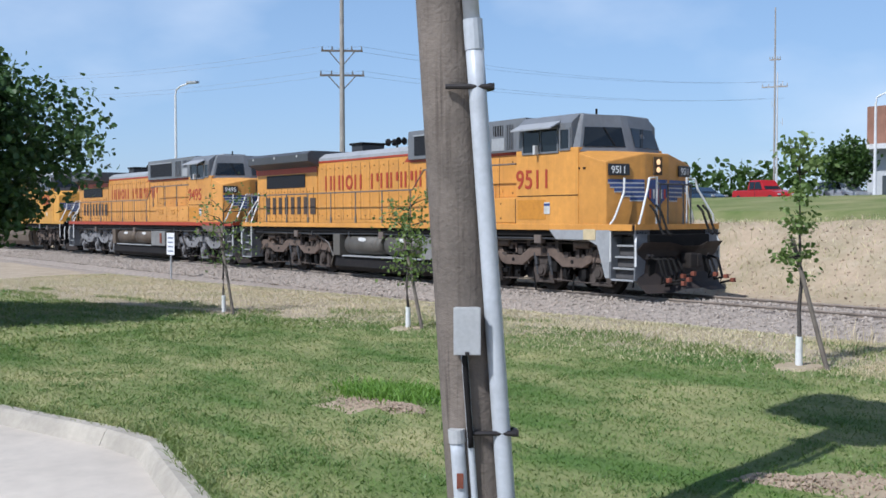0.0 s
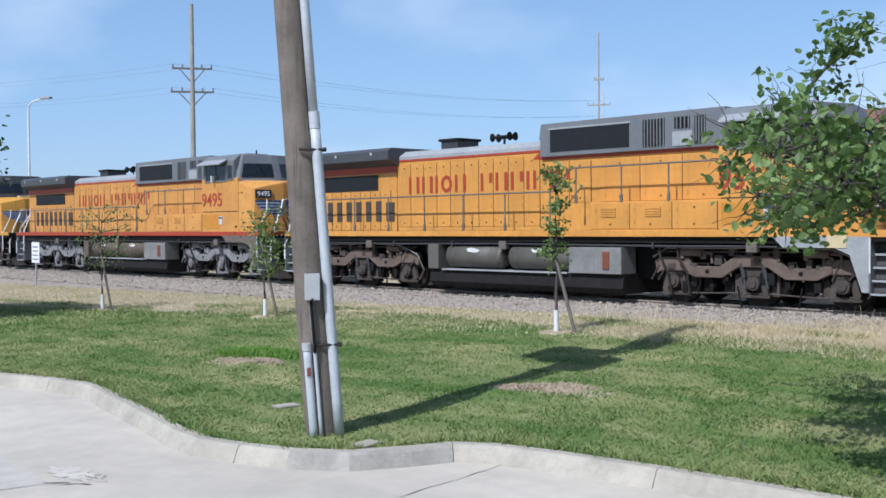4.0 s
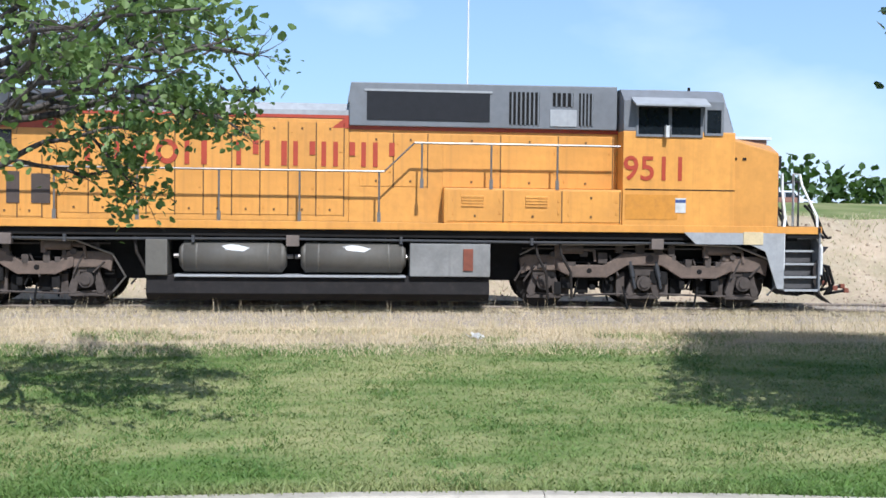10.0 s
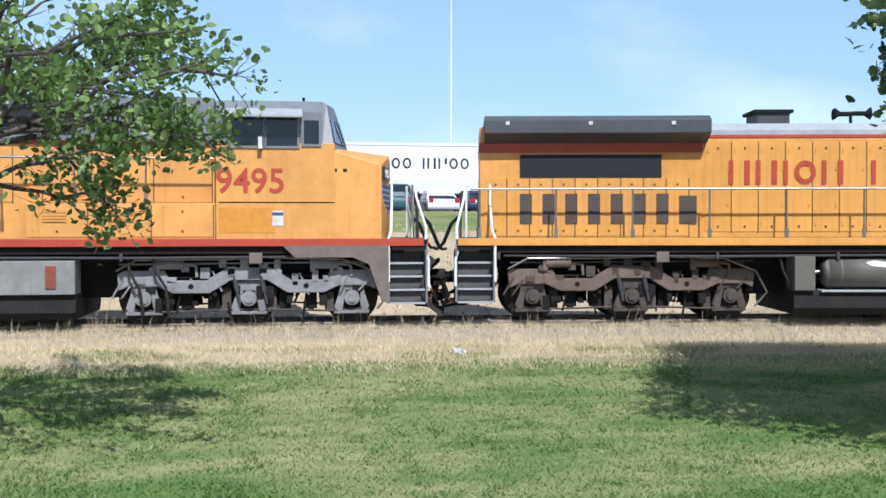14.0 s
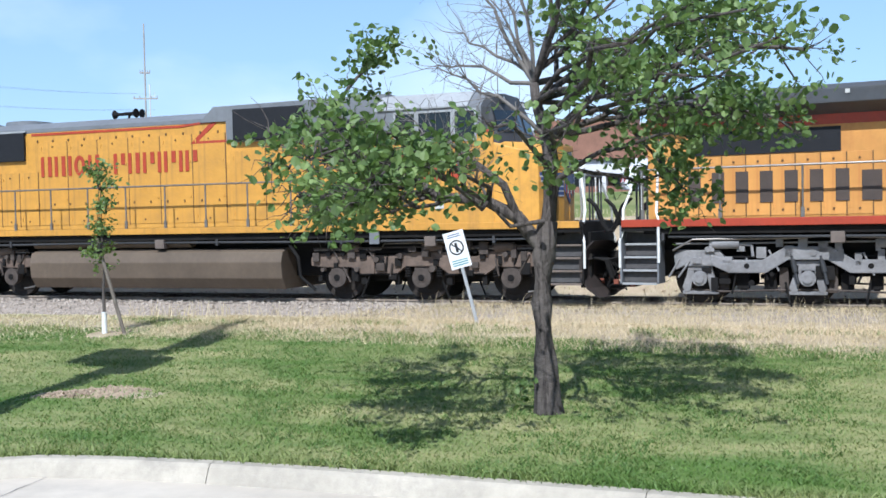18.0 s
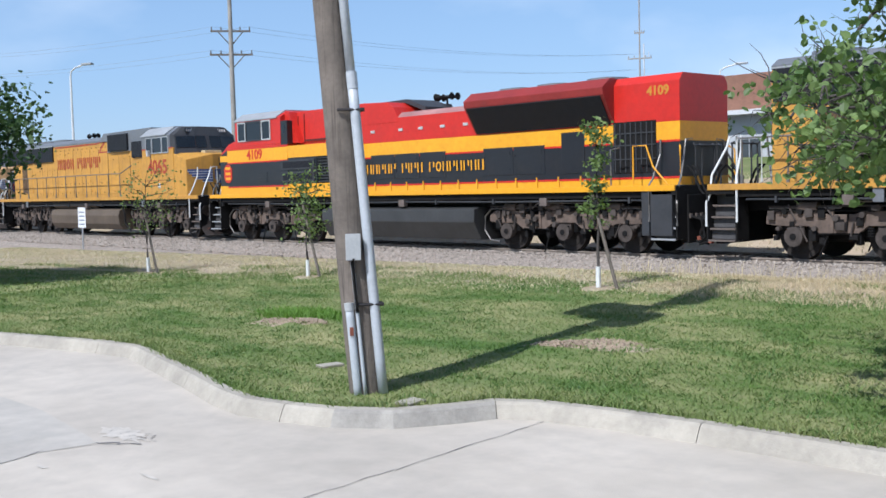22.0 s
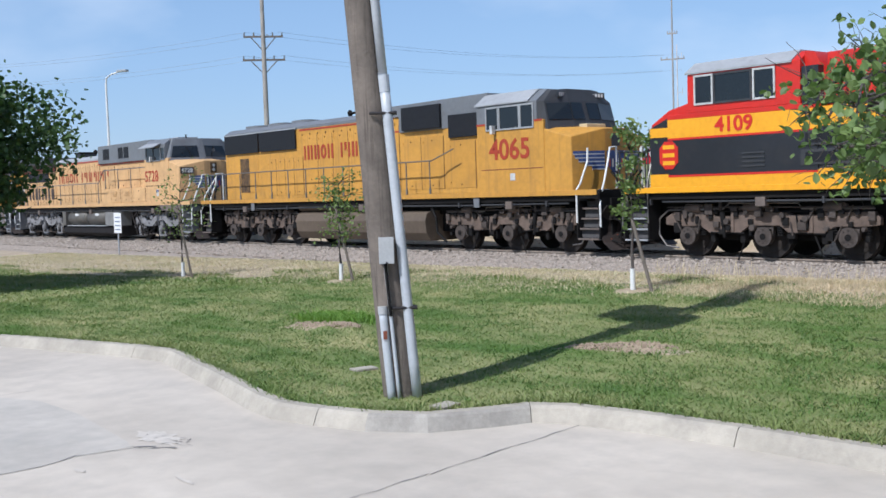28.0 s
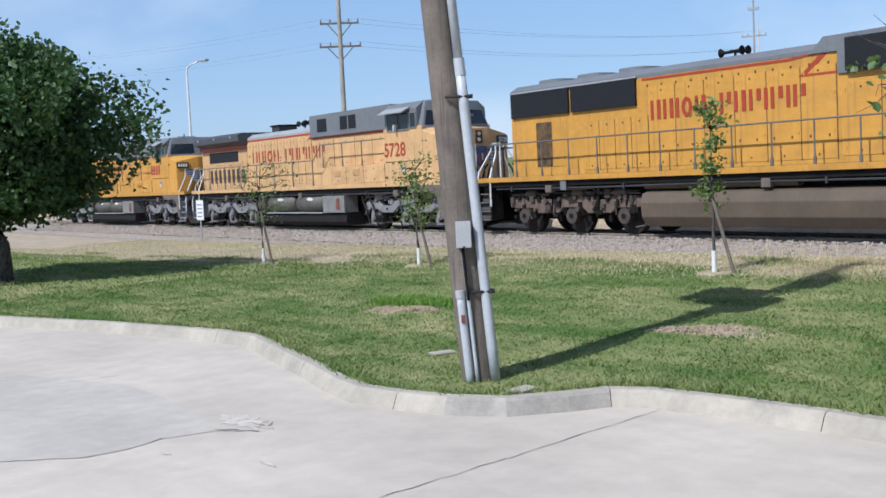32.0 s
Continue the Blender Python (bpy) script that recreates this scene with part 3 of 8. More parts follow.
def block_mesh(kind, w, h, st, material):
    """A plain block in place of a letter: o a ring, h a pair of bars, c a long and a short bar, i a bar."""
    def make():
        if kind == "i":
            return mesh_of(bx(0, st, -0.004, 0.004, 0, h), material)
        if kind == "o":
            bm = bmesh.new()
            n = 20
            rings = [[bm.verts.new((w / 2 + (w / 2 - d) * math.cos(2 * math.pi * k / n), y, h / 2 + (h / 2 - d) * math.sin(2 * math.pi * k / n))) for k in range(n)] for d, y in ((0, 0.004), (0, -0.004), (st, -0.004), (st, 0.004))]
            for p, q in ((0, 1), (1, 2), (2, 3)):
                for k in range(n):
                    bm.faces.new((rings[p][k], rings[p][(k + 1) % n], rings[q][(k + 1) % n], rings[q][k]))
            return mesh_of(bm, material)
        bm = bx(0, st, -0.004, 0.004, 0, h)
        box(bm, w - st * 1.2, w, -0.004, 0.004, 0 if kind == "h" else h * 0.45, h)
        return mesh_of(bm, material)
    return shared(("block", kind, round(w, 3), round(h, 3), round(st, 3), material.name), make)


def name_bars(parent, x0, x1, y, z0, h, material, cells, side=-1, st=0.105):
    """A row of plain blocks where the owner's name stands; a space is a gap."""
    k = (x1 - x0) / sum({"i": 0.42, " ": 0.8}.get(c, 1.0) for c in cells)
    x = x0
    for c in cells:
        if c != " ":
            m = pose(x, y, z0)
            put("letter_block", block_mesh(c, 0.78 * k, h, st, material), parent, m if side < 0 else pose(0, 0, 0, 0, 0, 180) @ m)
        x += {"i": 0.42, " ": 0.8}.get(c, 1.0) * k


def raise_body(lo, k, foot=1.74):
    """Stretches the body above the walkway to its true height."""
    up = Matrix.Translation((0, 0, foot)) @ Matrix.Diagonal((1, 1, k, 1)) @ Matrix.Translation((0, 0, -foot))
    for ob in lo.children:
        if ob.name.split(".")[0] in ("truck", "stairwell", "coupler", "grab_rail", "platform_rail", "air_reservoir"):
            continue
        low = min(((ob.matrix_basis @ v.co).z for v in ob.data.vertices), default=9.0) if ob.data else 9.0
        if low > 1.55:
            ob.matrix_basis = up @ ob.matrix_basis


def wheelset(parent, x, r=0.53):
    def make():
        bm = bmesh.new()
        for sgn in (-1, 1):
            cyl(bm, (0, sgn * 0.68, 0), (0, sgn * 0.82, 0), r, n=28)
            cyl(bm, (0, sgn * 0.655, 0), (0, sgn * 0.68, 0), r + 0.03, n=28)
            cyl(bm, (0, sgn * 0.82, 0), (0, sgn * 0.835, 0), r * 0.78, r * 0.72, n=20)
            for k in range(5):
                a = k * 2 * math.pi / 5
                cyl(bm, (0.28 * math.cos(a), sgn * 0.83, 0.28 * math.sin(a)), (0.28 * math.cos(a), sgn * 0.845, 0.28 * math.sin(a)), 0.05, n=6)
        cyl(bm, (0, -1.0, 0), (0, 1.0, 0), 0.09, n=10)
        return mesh_of(bm, STEEL_DARK)
    w = put("wheelset", shared(("wheel", r), make), parent, pose(x, 0, r))
    WHEELS.append((w, x, r))
    return w


STEEL_DARK = mat("dark_wheel_steel", (0.035, 0.029, 0.026), 0.7, metal=0.1, vary=0.4, scale=3.0, dirt=0.4, dirt_color=(0.05, 0.038, 0.03), spec=0.3)


def ge_truck(lo, x, material, flip=1):
    """A three-axle truck with gull-wing side frames."""
    tr = put("truck", None, lo, pose(x, 0, 0))
    TRUCKS.setdefault(lo.name, []).append((tr, x))
    xs = (-2.08, 0.0, 2.08)

    def beam():
        up = [(-1.85, 1.02), (-1.5, 0.9), (-0.85, 0.9), (-0.42, 1.16), (0.42, 1.16), (0.85, 0.9), (1.5, 0.9), (1.85, 1.02)]
        dn = [(1.85, 0.8), (1.5, 0.64), (0.78, 0.64), (0.36, 0.9), (-0.36, 0.9), (-0.78, 0.64), (-1.5, 0.64), (-1.85, 0.8)]
        return mesh_of(px(up + dn, -1.2, -1.02, "y", bev=0.03), material)

    def hole():
        return mesh_of(cy((0, -1.206, 0.78), (0, -1.19, 0.78), 0.055, n=12), BLACK)

    def end_casting():
        bm = px([(-0.5, 1.02), (-0.36, 1.1), (0.42, 1.1), (0.5, 0.98), (0.46, 0.7), (0.3, 0.78), (-0.3, 0.78), (-0.46, 0.7)], -1.17, -0.98, "y", bev=0.03)
        return mesh_of(bm, material)

    def pedestal():
        bm = bmesh.new()
        for sx in (-1, 1):
            prism(bm, [(sx * 0.08, 0.86), (sx * 0.22, 0.86), (sx * 0.27, 0.6), (sx * 0.36, 0.34), (sx * 0.3, 0.24), (sx * 0.2, 0.26)], -1.11, -0.99, "y", bev=0.02)
        box(bm, -0.25, 0.25, -1.12, -1.0, 0.68, 0.88, bev=0.03)
        cyl(bm, (0, -1.2, 0.53), (0, -1.02, 0.53), 0.155, n=16)
        cyl(bm, (0, -1.24, 0.53), (0, -1.2, 0.53), 0.095, n=12)
        box(bm, -0.36, 0.36, -1.1, -1.0, 0.2, 0.27, bev=0.02)
        return mesh_of(bm, TRUCK_GREY if material is TRUCK_GREY else TRUCK_DUSTY)

    def spring():
        zs = [0.74 + 0.016 * k for k in range(17)]
        return mesh_of(tube([(0, -1.08, z) for z in zs], [0.1 if k % 4 < 2 else 0.075 for k in range(17)], 10), BLACK)

    def brake():
        bm = cy((-0.26, -1.16, 1.2), (0.26, -1.16, 1.2), 0.095, n=14)
        cyl(bm, (0.26, -1.16, 1.2), (0.5, -1.16, 1.18), 0.03, n=8)
        cyl(bm, (0.5, -1.16, 1.18), (0.52, -1.16, 0.95), 0.03, n=8)
        box(bm, -0.32, -0.22, -1.22, -1.08, 1.05, 1.28, bev=0.01)
        return mesh_of(bm, material)

    def hanger():
        bm = bx(-0.06, 0.06, -0.95, -0.78, 0.25, 1.0, bev=0.015)
        box(bm, -0.12, 0.12, -0.97, -0.76, 0.3, 0.62, bev=0.02)
        return mesh_of(bm, BLACK)

    def tie_bar():
        bm = tube([(-2.3, -1.06, 0.3), (-1.6, -1.1, 0.26), (-0.4, -1.08, 0.3), (0.4, -1.08, 0.3), (1.6, -1.1, 0.26), (2.3, -1.06, 0.3)], 0.022, 6)
        for x in (-1.62, -0.46, 0.46, 1.62):
            box(bm, x - 0.09, x + 0.09, -1.0, -0.88, 0.24, 0.74, bev=0.025)
        return mesh_of(bm, TRUCK_DUSTY)

    def damper():
        bm = cy((0, -1.16, 0.98), (0.07, -1.16, 0.66), 0.05, n=10)
        cyl(bm, (0.05, -1.16, 0.72), (0.12, -1.16, 0.42), 0.032, n=8)
        return mesh_of(bm, DARK)

    def piping():
        return mesh_of(tube([(-2.6, -1.24, 1.1), (-2.2, -1.27, 1.32), (-0.4, -1.27, 1.33), (0.3, -1.25, 1.36), (1.9, -1.27, 1.32), (2.6, -1.24, 1.05), (2.85, -1.2, 0.6), (2.6, -1.15, 0.3)], 0.022, 6), STEEL)

    for m in (Matrix(), MIRROR):
        put("side_frame", shared(("ge_beam", material.name), beam), tr, m)
        put("pipe", shared("ge_pipe", piping), tr, m)
        put("brake_rigging", shared("ge_tie", tie_bar), tr, m)
        put("brake_gear", truck_gear(7, 2.55, 0.85, 1.28, TRUCK_GREY if material is TRUCK_GREY else TRUCK_DUSTY), tr, m @ pose(0, 0.02, 0))
        put("brake_gear", truck_gear(8, 2.4, 0.4, 1.0, BLACK), tr, m @ pose(0, 0.08, 0))
        for ax in (-0.3, 0.24):
            put("damper", shared("ge_damp", damper), tr, m @ pose(ax, 0, 0))
        for ax in xs:
            put("journal_box", shared(("ge_ped", material.name), pedestal), tr, m @ pose(ax, 0, 0))
        for ax in (-2.1, 2.1):
            put("end_casting", shared(("ge_end", material.name), end_casting), tr, m @ pose(ax, 0, 0))
            for sx in (-0.42, 0.42):
                put("coil_spring", shared("ge_coil", spring), tr, m @ pose(ax + sx, 0.06, -0.1))
        for ax in (-1.15, 1.15):
            put("frame_hole", shared("ge_hole", hole), tr, m @ pose(ax, 0, 0))
        for ax in (-1.55, 1.55):
            put("brake_cylinder", shared(("ge_brake", material.name), brake), tr, m @ pose(ax, -0.02, 0.02))
        for ax in (-1.25, -0.72, 0.72, 1.25):
            put("brake_hanger", shared("ge_hang", hanger), tr, m @ pose(ax, 0, 0))
    put("bolster", shared("ge_bol", lambda: mesh_of(bx(-2.4, 2.4, -0.6, 0.6, 0.6, 1.3, bev=0.05), BLACK)), tr)
    for ax in xs:
        wheelset(tr, ax)
    return tr


def truck_gear(seed, reach, low, high, material):
    """Rods, links and small castings that hang on a truck's side frame."""
    def make():
        rng = random.Random(seed)
        bm = bmesh.new()
        for i in range(26):
            x = -reach + 2 * reach * (i + rng.uniform(0.1, 0.9)) / 26
            z = rng.uniform(low, high)
            kind = rng.random()
            if kind < 0.45:
                w, h = rng.uniform(0.04, 0.11), rng.uniform(0.05, 0.14)
                box(bm, x - w, x + w, -1.22, -1.08, z - h, z + h, bev=0.015)
            elif kind < 0.75:
                cyl(bm, (x, -1.19, z), (x + rng.uniform(-0.25, 0.25), -1.19, z - rng.uniform(0.2, 0.5)), 0.022, n=6)
            else:
                cyl(bm, (x, -1.24, z), (x, -1.1, z), rng.uniform(0.04, 0.075), n=10)
        cyl(bm, (-reach, -1.2, high - 0.05), (reach, -1.2, high - 0.02), 0.018, n=6)
        return mesh_of(bm, material)
    return shared(("gear", seed, material.name), make)


def emd_truck(lo, x, material):
    """A three-axle truck: a long straight frame over low journal boxes, with brake gear above and the wheels in view below."""
    tr = put("truck", None, lo, pose(x, 0, 0))
    TRUCKS.setdefault(lo.name, []).append((tr, x))
    xs = (-2.1, 0.0, 2.1)

    def beam():
        up = [(-2.8, 0.98), (-2.6, 1.1), (-1.5, 1.1), (-1.3, 1.03), (-0.7, 1.03), (-0.5, 1.12), (0.6, 1.12), (0.8, 1.0), (1.3, 1.0), (1.5, 1.1), (2.6, 1.1), (2.8, 0.98)]
        dn = [(2.8, 0.8), (2.45, 0.76), (1.75, 0.76), (1.5, 0.6), (0.65, 0.6), (0.4, 0.78), (-0.4, 0.78), (-0.65, 0.6), (-1.5, 0.6), (-1.75, 0.76), (-2.45, 0.76), (-2.8, 0.8)]
        return mesh_of(px(up + dn, -1.14, -0.98, "y", bev=0.025), material)

    def journal():
        bm = px([(-0.22, 0.86), (0.22, 0.86), (0.2, 0.5), (0.12, 0.38), (-0.12, 0.38), (-0.2, 0.5)], -1.1, -0.98, "y", bev=0.03)
        cyl(bm, (0, -1.2, 0.53), (0, -1.05, 0.53), 0.225, 0.205, n=18)
        cyl(bm, (0, -1.21, 0.53), (0, -1.18, 0.53), 0.11, n=14)
        for k in range(8):
            a = k * math.pi / 4
            cyl(bm, (0.15 * math.cos(a), -1.2, 0.53 + 0.15 * math.sin(a)), (0.15 * math.cos(a), -1.17, 0.53 + 0.15 * math.sin(a)), 0.022, n=6)
        return mesh_of(bm, TRUCK_DUSTY)

    def coil():
        zs = [0.55 + 0.014 * k for k in range(21)]
        return mesh_of(tube([(0, -1.05, z) for z in zs], [0.085 if k % 4 < 2 else 0.06 for k in range(21)], 10), BLACK)

    def brake():
        bm = cy((-0.22, -1.12, 1.2), (0.22, -1.12, 1.2), 0.11, n=14)
        cyl(bm, (0.22, -1.12, 1.2), (0.55, -1.12, 1.14), 0.03, n=8)
        box(bm, 0.5, 0.58, -1.17, -1.09, 0.62, 1.2, bev=0.015)
        box(bm, -0.3, -0.2, -1.16, -1.06, 1.06, 1.28, bev=0.015)
        return mesh_of(bm, material)

    def rod():
        bm = cy((-0.5, -1.12, 0.6), (0.42, -1.12, 0.62), 0.025, n=8)
        box(bm, -0.5, -0.36, -1.08, -0.9, 0.36, 0.74, bev=0.03)
        box(bm, 0.34, 0.46, -1.08, -0.9, 0.36, 0.74, bev=0.03)
        return mesh_of(bm, BLACK)

    def damper():
        bm = cy((0, -1.18, 0.5), (0.06, -1.18, 1.05), 0.04, n=10)
        cyl(bm, (0.02, -1.18, 0.78), (0.06, -1.18, 1.1), 0.06, n=10)
        return mesh_of(bm, BLACK)

    def hose():
        return mesh_of(tube([(2.75, -1.12, 1.15), (2.98, -1.15, 0.95), (3.0, -1.15, 0.55), (2.8, -1.12, 0.27), (2.45, -1.1, 0.22)], 0.024, 6), STEEL)

    def pipes():
        return mesh_of(tube([(-2.7, -1.16, 1.16), (-1.0, -1.17, 1.17), (-0.9, -1.17, 1.3), (0.9, -1.17, 1.32), (1.1, -1.17, 1.18), (2.7, -1.16, 1.16)], 0.02, 6), STEEL)

    for m in (Matrix(), MIRROR):
        put("side_frame", shared(("emd_beam", material.name), beam), tr, m)
        put("pipe", shared("emd_pipe", pipes), tr, m)
        put("brake_gear", truck_gear(3, 2.7, 0.7, 1.25, TRUCK_DUSTY), tr, m)
        put("brake_gear", truck_gear(4, 2.6, 0.42, 1.15, BLACK), tr, m @ pose(0, 0.03, 0))
        for ax in xs:
            put("journal_box", shared(("emd_j", material.name), journal), tr, m @ pose(ax, 0, 0))
            put("hub_cover", shared("emd_hub", lambda: mesh_of(cy((0, -1.225, 0.53), (0, -1.21, 0.53), 0.075, n=14), BLACK)), tr, m @ pose(ax, 0, 0))
            for sx in (-0.38, 0.38):
                put("coil_spring", shared("emd_coil", coil), tr, m @ pose(ax + sx, 0, 0))
        for ax in (-1.75, 0.3, 1.95):
            put("brake_cylinder", shared(("emd_brake", material.name), brake), tr, m @ pose(ax, 0, 0))
        put("damper", shared("emd_damp", damper), tr, m @ pose(1.05, 0, 0))
        for ax in (-1.05, 1.05):
            put("brake_rod", shared("emd_rod", rod), tr, m @ pose(ax, 0, 0))
        put("hose", shared("emd_hose", hose), tr, m)
    put("bolster", shared("emd_bol", lambda: mesh_of(bx(-2.4, 2.4, -0.6, 0.6, 0.4, 1.3, bev=0.05), BLACK)), tr)
    for ax in xs:
        wheelset(tr, ax)
    return tr


def stairs(lo, x, face, material, edge=None):
    """An end stairwell: side plates and five treads; face +1 forward end, -1 rear end."""
    for sgn in (-1, 1):
        st = put("stairwell", None, lo, pose(x, 0, 0))
        yy = sgn * 1.0
        bm = bx(-0.42, -0.38, min(yy, sgn * 1.5), max(yy, sgn * 1.5), 0.42, 1.62)
        box(bm, 0.36, 0.4, min(yy, sgn * 1.5), max(yy, sgn * 1.5), 0.42, 1.62)
        box(bm, -0.38, 0.36, min(yy, yy + sgn * 0.02), max(yy, yy + sgn * 0.02), 0.42, 1.62)
        ob = part("side_plate", bm, material, st)
        for k in range(5):
            z = 0.42 + k * 0.27
            def tread():
                b = bx(-0.37, 0.35, -0.14, 0.14, -0.012, 0.012)
                return mesh_of(b, GREY)
            def nose():
                return mesh_of(bx(-0.37, 0.35, -0.02, 0.02, -0.022, 0.022), edge or GREY_LIGHT)
            y = sgn * (1.46 - k * 0.07)
            put("tread", shared("tread", tread), st, pose(0, y - sgn * 0.12, z))
            put("riser", shared("riser", lambda: mesh_of(bx(-0.37, 0.35, -0.008, 0.008, 0.03, 0.24), RISER)), st, pose(0, y - sgn * 0.13, z))
            put("step_edge", shared(("step_nose", (edge or GREY_LIGHT).name), nose), st, pose(0, y + sgn * 0.03, z))


RISER = mat("scuffed_step_plate", (0.10, 0.095, 0.095), 0.7, vary=0.35, scale=5.0, spec=0.25)


def handrail_post(lo, x, y, z0, z1, material):
    key = ("post", round(z1 - z0, 2), material.name)
    def make():
        bm = cy((0, 0, 0), (0, 0, z1 - z0), 0.021, n=8)
        box(bm, -0.035, 0.035, -0.02, 0.02, 0, 0.18)
        return mesh_of(bm, material)
    return put("stanchion", shared(key, make), lo, pose(x, y, z0))


def plow(lo, x, face):
    bm = bmesh.new()
    prof = [(0.5 + r * math.cos(radians(g)), 0.75 + 0.62 * math.sin(radians(g))) for r, gs in ((0.6, (122, 145, 170, 195, 220, 248)), (0.66, (248, 220, 195, 170, 145, 122))) for g in gs]
    rows = []
    ys = [-1.42, -1.3, -1.05, -0.65, -0.3, 0.3, 0.65, 1.05, 1.3, 1.42]
    for y in ys:
        k = abs(y) / 1.5
        tall = 0.8 + 0.28 * min(1.0, k * 2.2)
        rows.append([bm.verts.new((x + face * (p[0] - 0.27 * k ** 1.3), y, 0.68 + (p[1] - 0.68) * tall)) for p in prof])
    for a, b in zip(rows, rows[1:]):
        for k in range(len(prof)):
            bm.faces.new((a[k], a[(k + 1) % len(prof)], b[(k + 1) % len(prof)], b[k]))
    bm.faces.new(rows[0])
    bm.faces.new(list(reversed(rows[-1])))
    bmesh.ops.recalc_face_normals(bm, faces=bm.faces[:])
    return part("snow_plow", bm, PLOW, lo, "dark rusty curved plow plate")


TRUCK_DUSTY = mat("dusty_grey_casting", (0.098, 0.08, 0.07), 0.85, vary=0.45, scale=3.0, bump=0.4, bscale=25.0, dirt=0.6, dirt_color=(0.045, 0.038, 0.033), spec=0.25)
PLOW = mat("rusty_plow", (0.034, 0.025, 0.022), 0.7, vary=0.4, scale=2.0, dirt=0.5, dirt_color=(0.06, 0.036, 0.025))


def coupler(lo, x, face):
    c = put("coupler", None, lo, pose(x, 0, 0.88))
    bm = bx(-0.55, 0.0, -0.1, 0.1, -0.12, 0.12, bev=0.03)
    for v in bm.verts:
        v.co.x *= face
    part("shank", bm, STEEL_DARK, c)
    bm = bx(-0.12, 0.2, -0.2, 0.06, -0.18, 0.18, bev=0.05)
    box(bm, 0.08, 0.22, 0.02, 0.2, -0.16, 0.16, bev=0.05)
    for v in bm.verts:
        v.co.x *= face
    part("knuckle", bm, STEEL_DARK, c)
    for k, (y, r) in enumerate(((-0.62, 0.26), (-0.45, 0.2), (-0.8, 0.32), (0.55, 0.25), (0.75, 0.3), (-0.98, 0.4), (-1.12, 0.34), (1.0, 0.4))):
        reach = 0.16 * (k % 3)
        part("cut_out_cock", bx(min(-face * 0.4, -face * 0.28), max(-face * 0.4, -face * 0.28), y - 0.05, y + 0.05, 0.04, 0.16, bev=0.01), RUST_GREY, c)
        part("glad_hand", bx(face * (0.2 + reach) - 0.05, face * (0.2 + reach) + 0.05, y + 0.1, y + 0.2, -r - 0.15, -r - 0.05, bev=0.012), RUST, c)
        part("air_hose", tube([(-face * 0.35, y, 0.1), (face * 0.0, y + 0.02, 0.02), (face * 0.12, y + 0.04, -r), (face * 0.02, y + 0.1, -r - 0.18), (face * (0.2 + reach), y + 0.16, -r - 0.1)], 0.034, 6), BLACK, c)


def end_gear(lo, x, face, rail_mat, deck_z=1.72, plate=None):
    """Pilot, ladder grabs and platform rails at one end; x is the coupler face."""
    fx = face
    def X(d):
        return x - fx * d
    a, b = sorted((X(0.42), X(1.15)))
    part("platform", bx(a, b, -1.5, 1.5, 1.5, deck_z, bev=0.015), BLACK, lo)
    a, b = sorted((X(0.36), X(0.6)))
    part("pilot_plate", bx(a, b, -1.08, 1.08, 0.32, 1.5, bev=0.02), BLACK, lo)
    for y in (-0.95, -0.75, 0.75, 0.95):
        part("jumper_cable", tube([(X(0.46), y, 2.2), (X(0.3), y, 2.05), (X(0.12), y, 1.62), (X(0.02), y, 1.5), (X(-0.06), y, 1.52)], 0.03, 6), BLACK, lo)
    stairs(lo, X(0.82), fx, plate or (GREY if rail_mat is WHITE else BLACK), RUST_GREY if plate else None)
    for sgn in (-1, 1):
        y = sgn * 1.5
        part("grab_rail", tube([(X(1.22), y, 0.85), (X(1.22), y, 1.74), (X(1.16), y * 0.94, 1.9), (X(1.12), y * 0.76, 2.5), (X(1.12), y * 0.75, 2.86)], 0.027), rail_mat, lo, "white bent grab rail")
        part("grab_rail", tube([(X(0.4), y, 0.75), (X(0.4), y, 1.3), (X(0.46), y * 0.95, 1.5), (X(0.42), y * 0.86, 1.95), (X(0.58), y * 0.6, 2.6), (X(0.6), y * 0.55, 2.84), (X(0.62), y * 0.36, 2.88), (X(0.62), y * 0.36, 1.75)], 0.027), rail_mat, lo, "white bent grab rail")
    for y in (-0.55, -0.28, 0.28, 0.55):
        part("platform_rail", tube([(X(0.5), y, 1.72), (X(0.5), y, 2.7), (X(0.56), y, 2.74)], 0.024), DARK, lo)
    part("platform_rail", cy((X(0.5), -0.6, 2.7), (X(0.5), 0.6, 2.7), 0.022), DARK, lo)
    coupler(lo, x - fx * 0.05, fx)


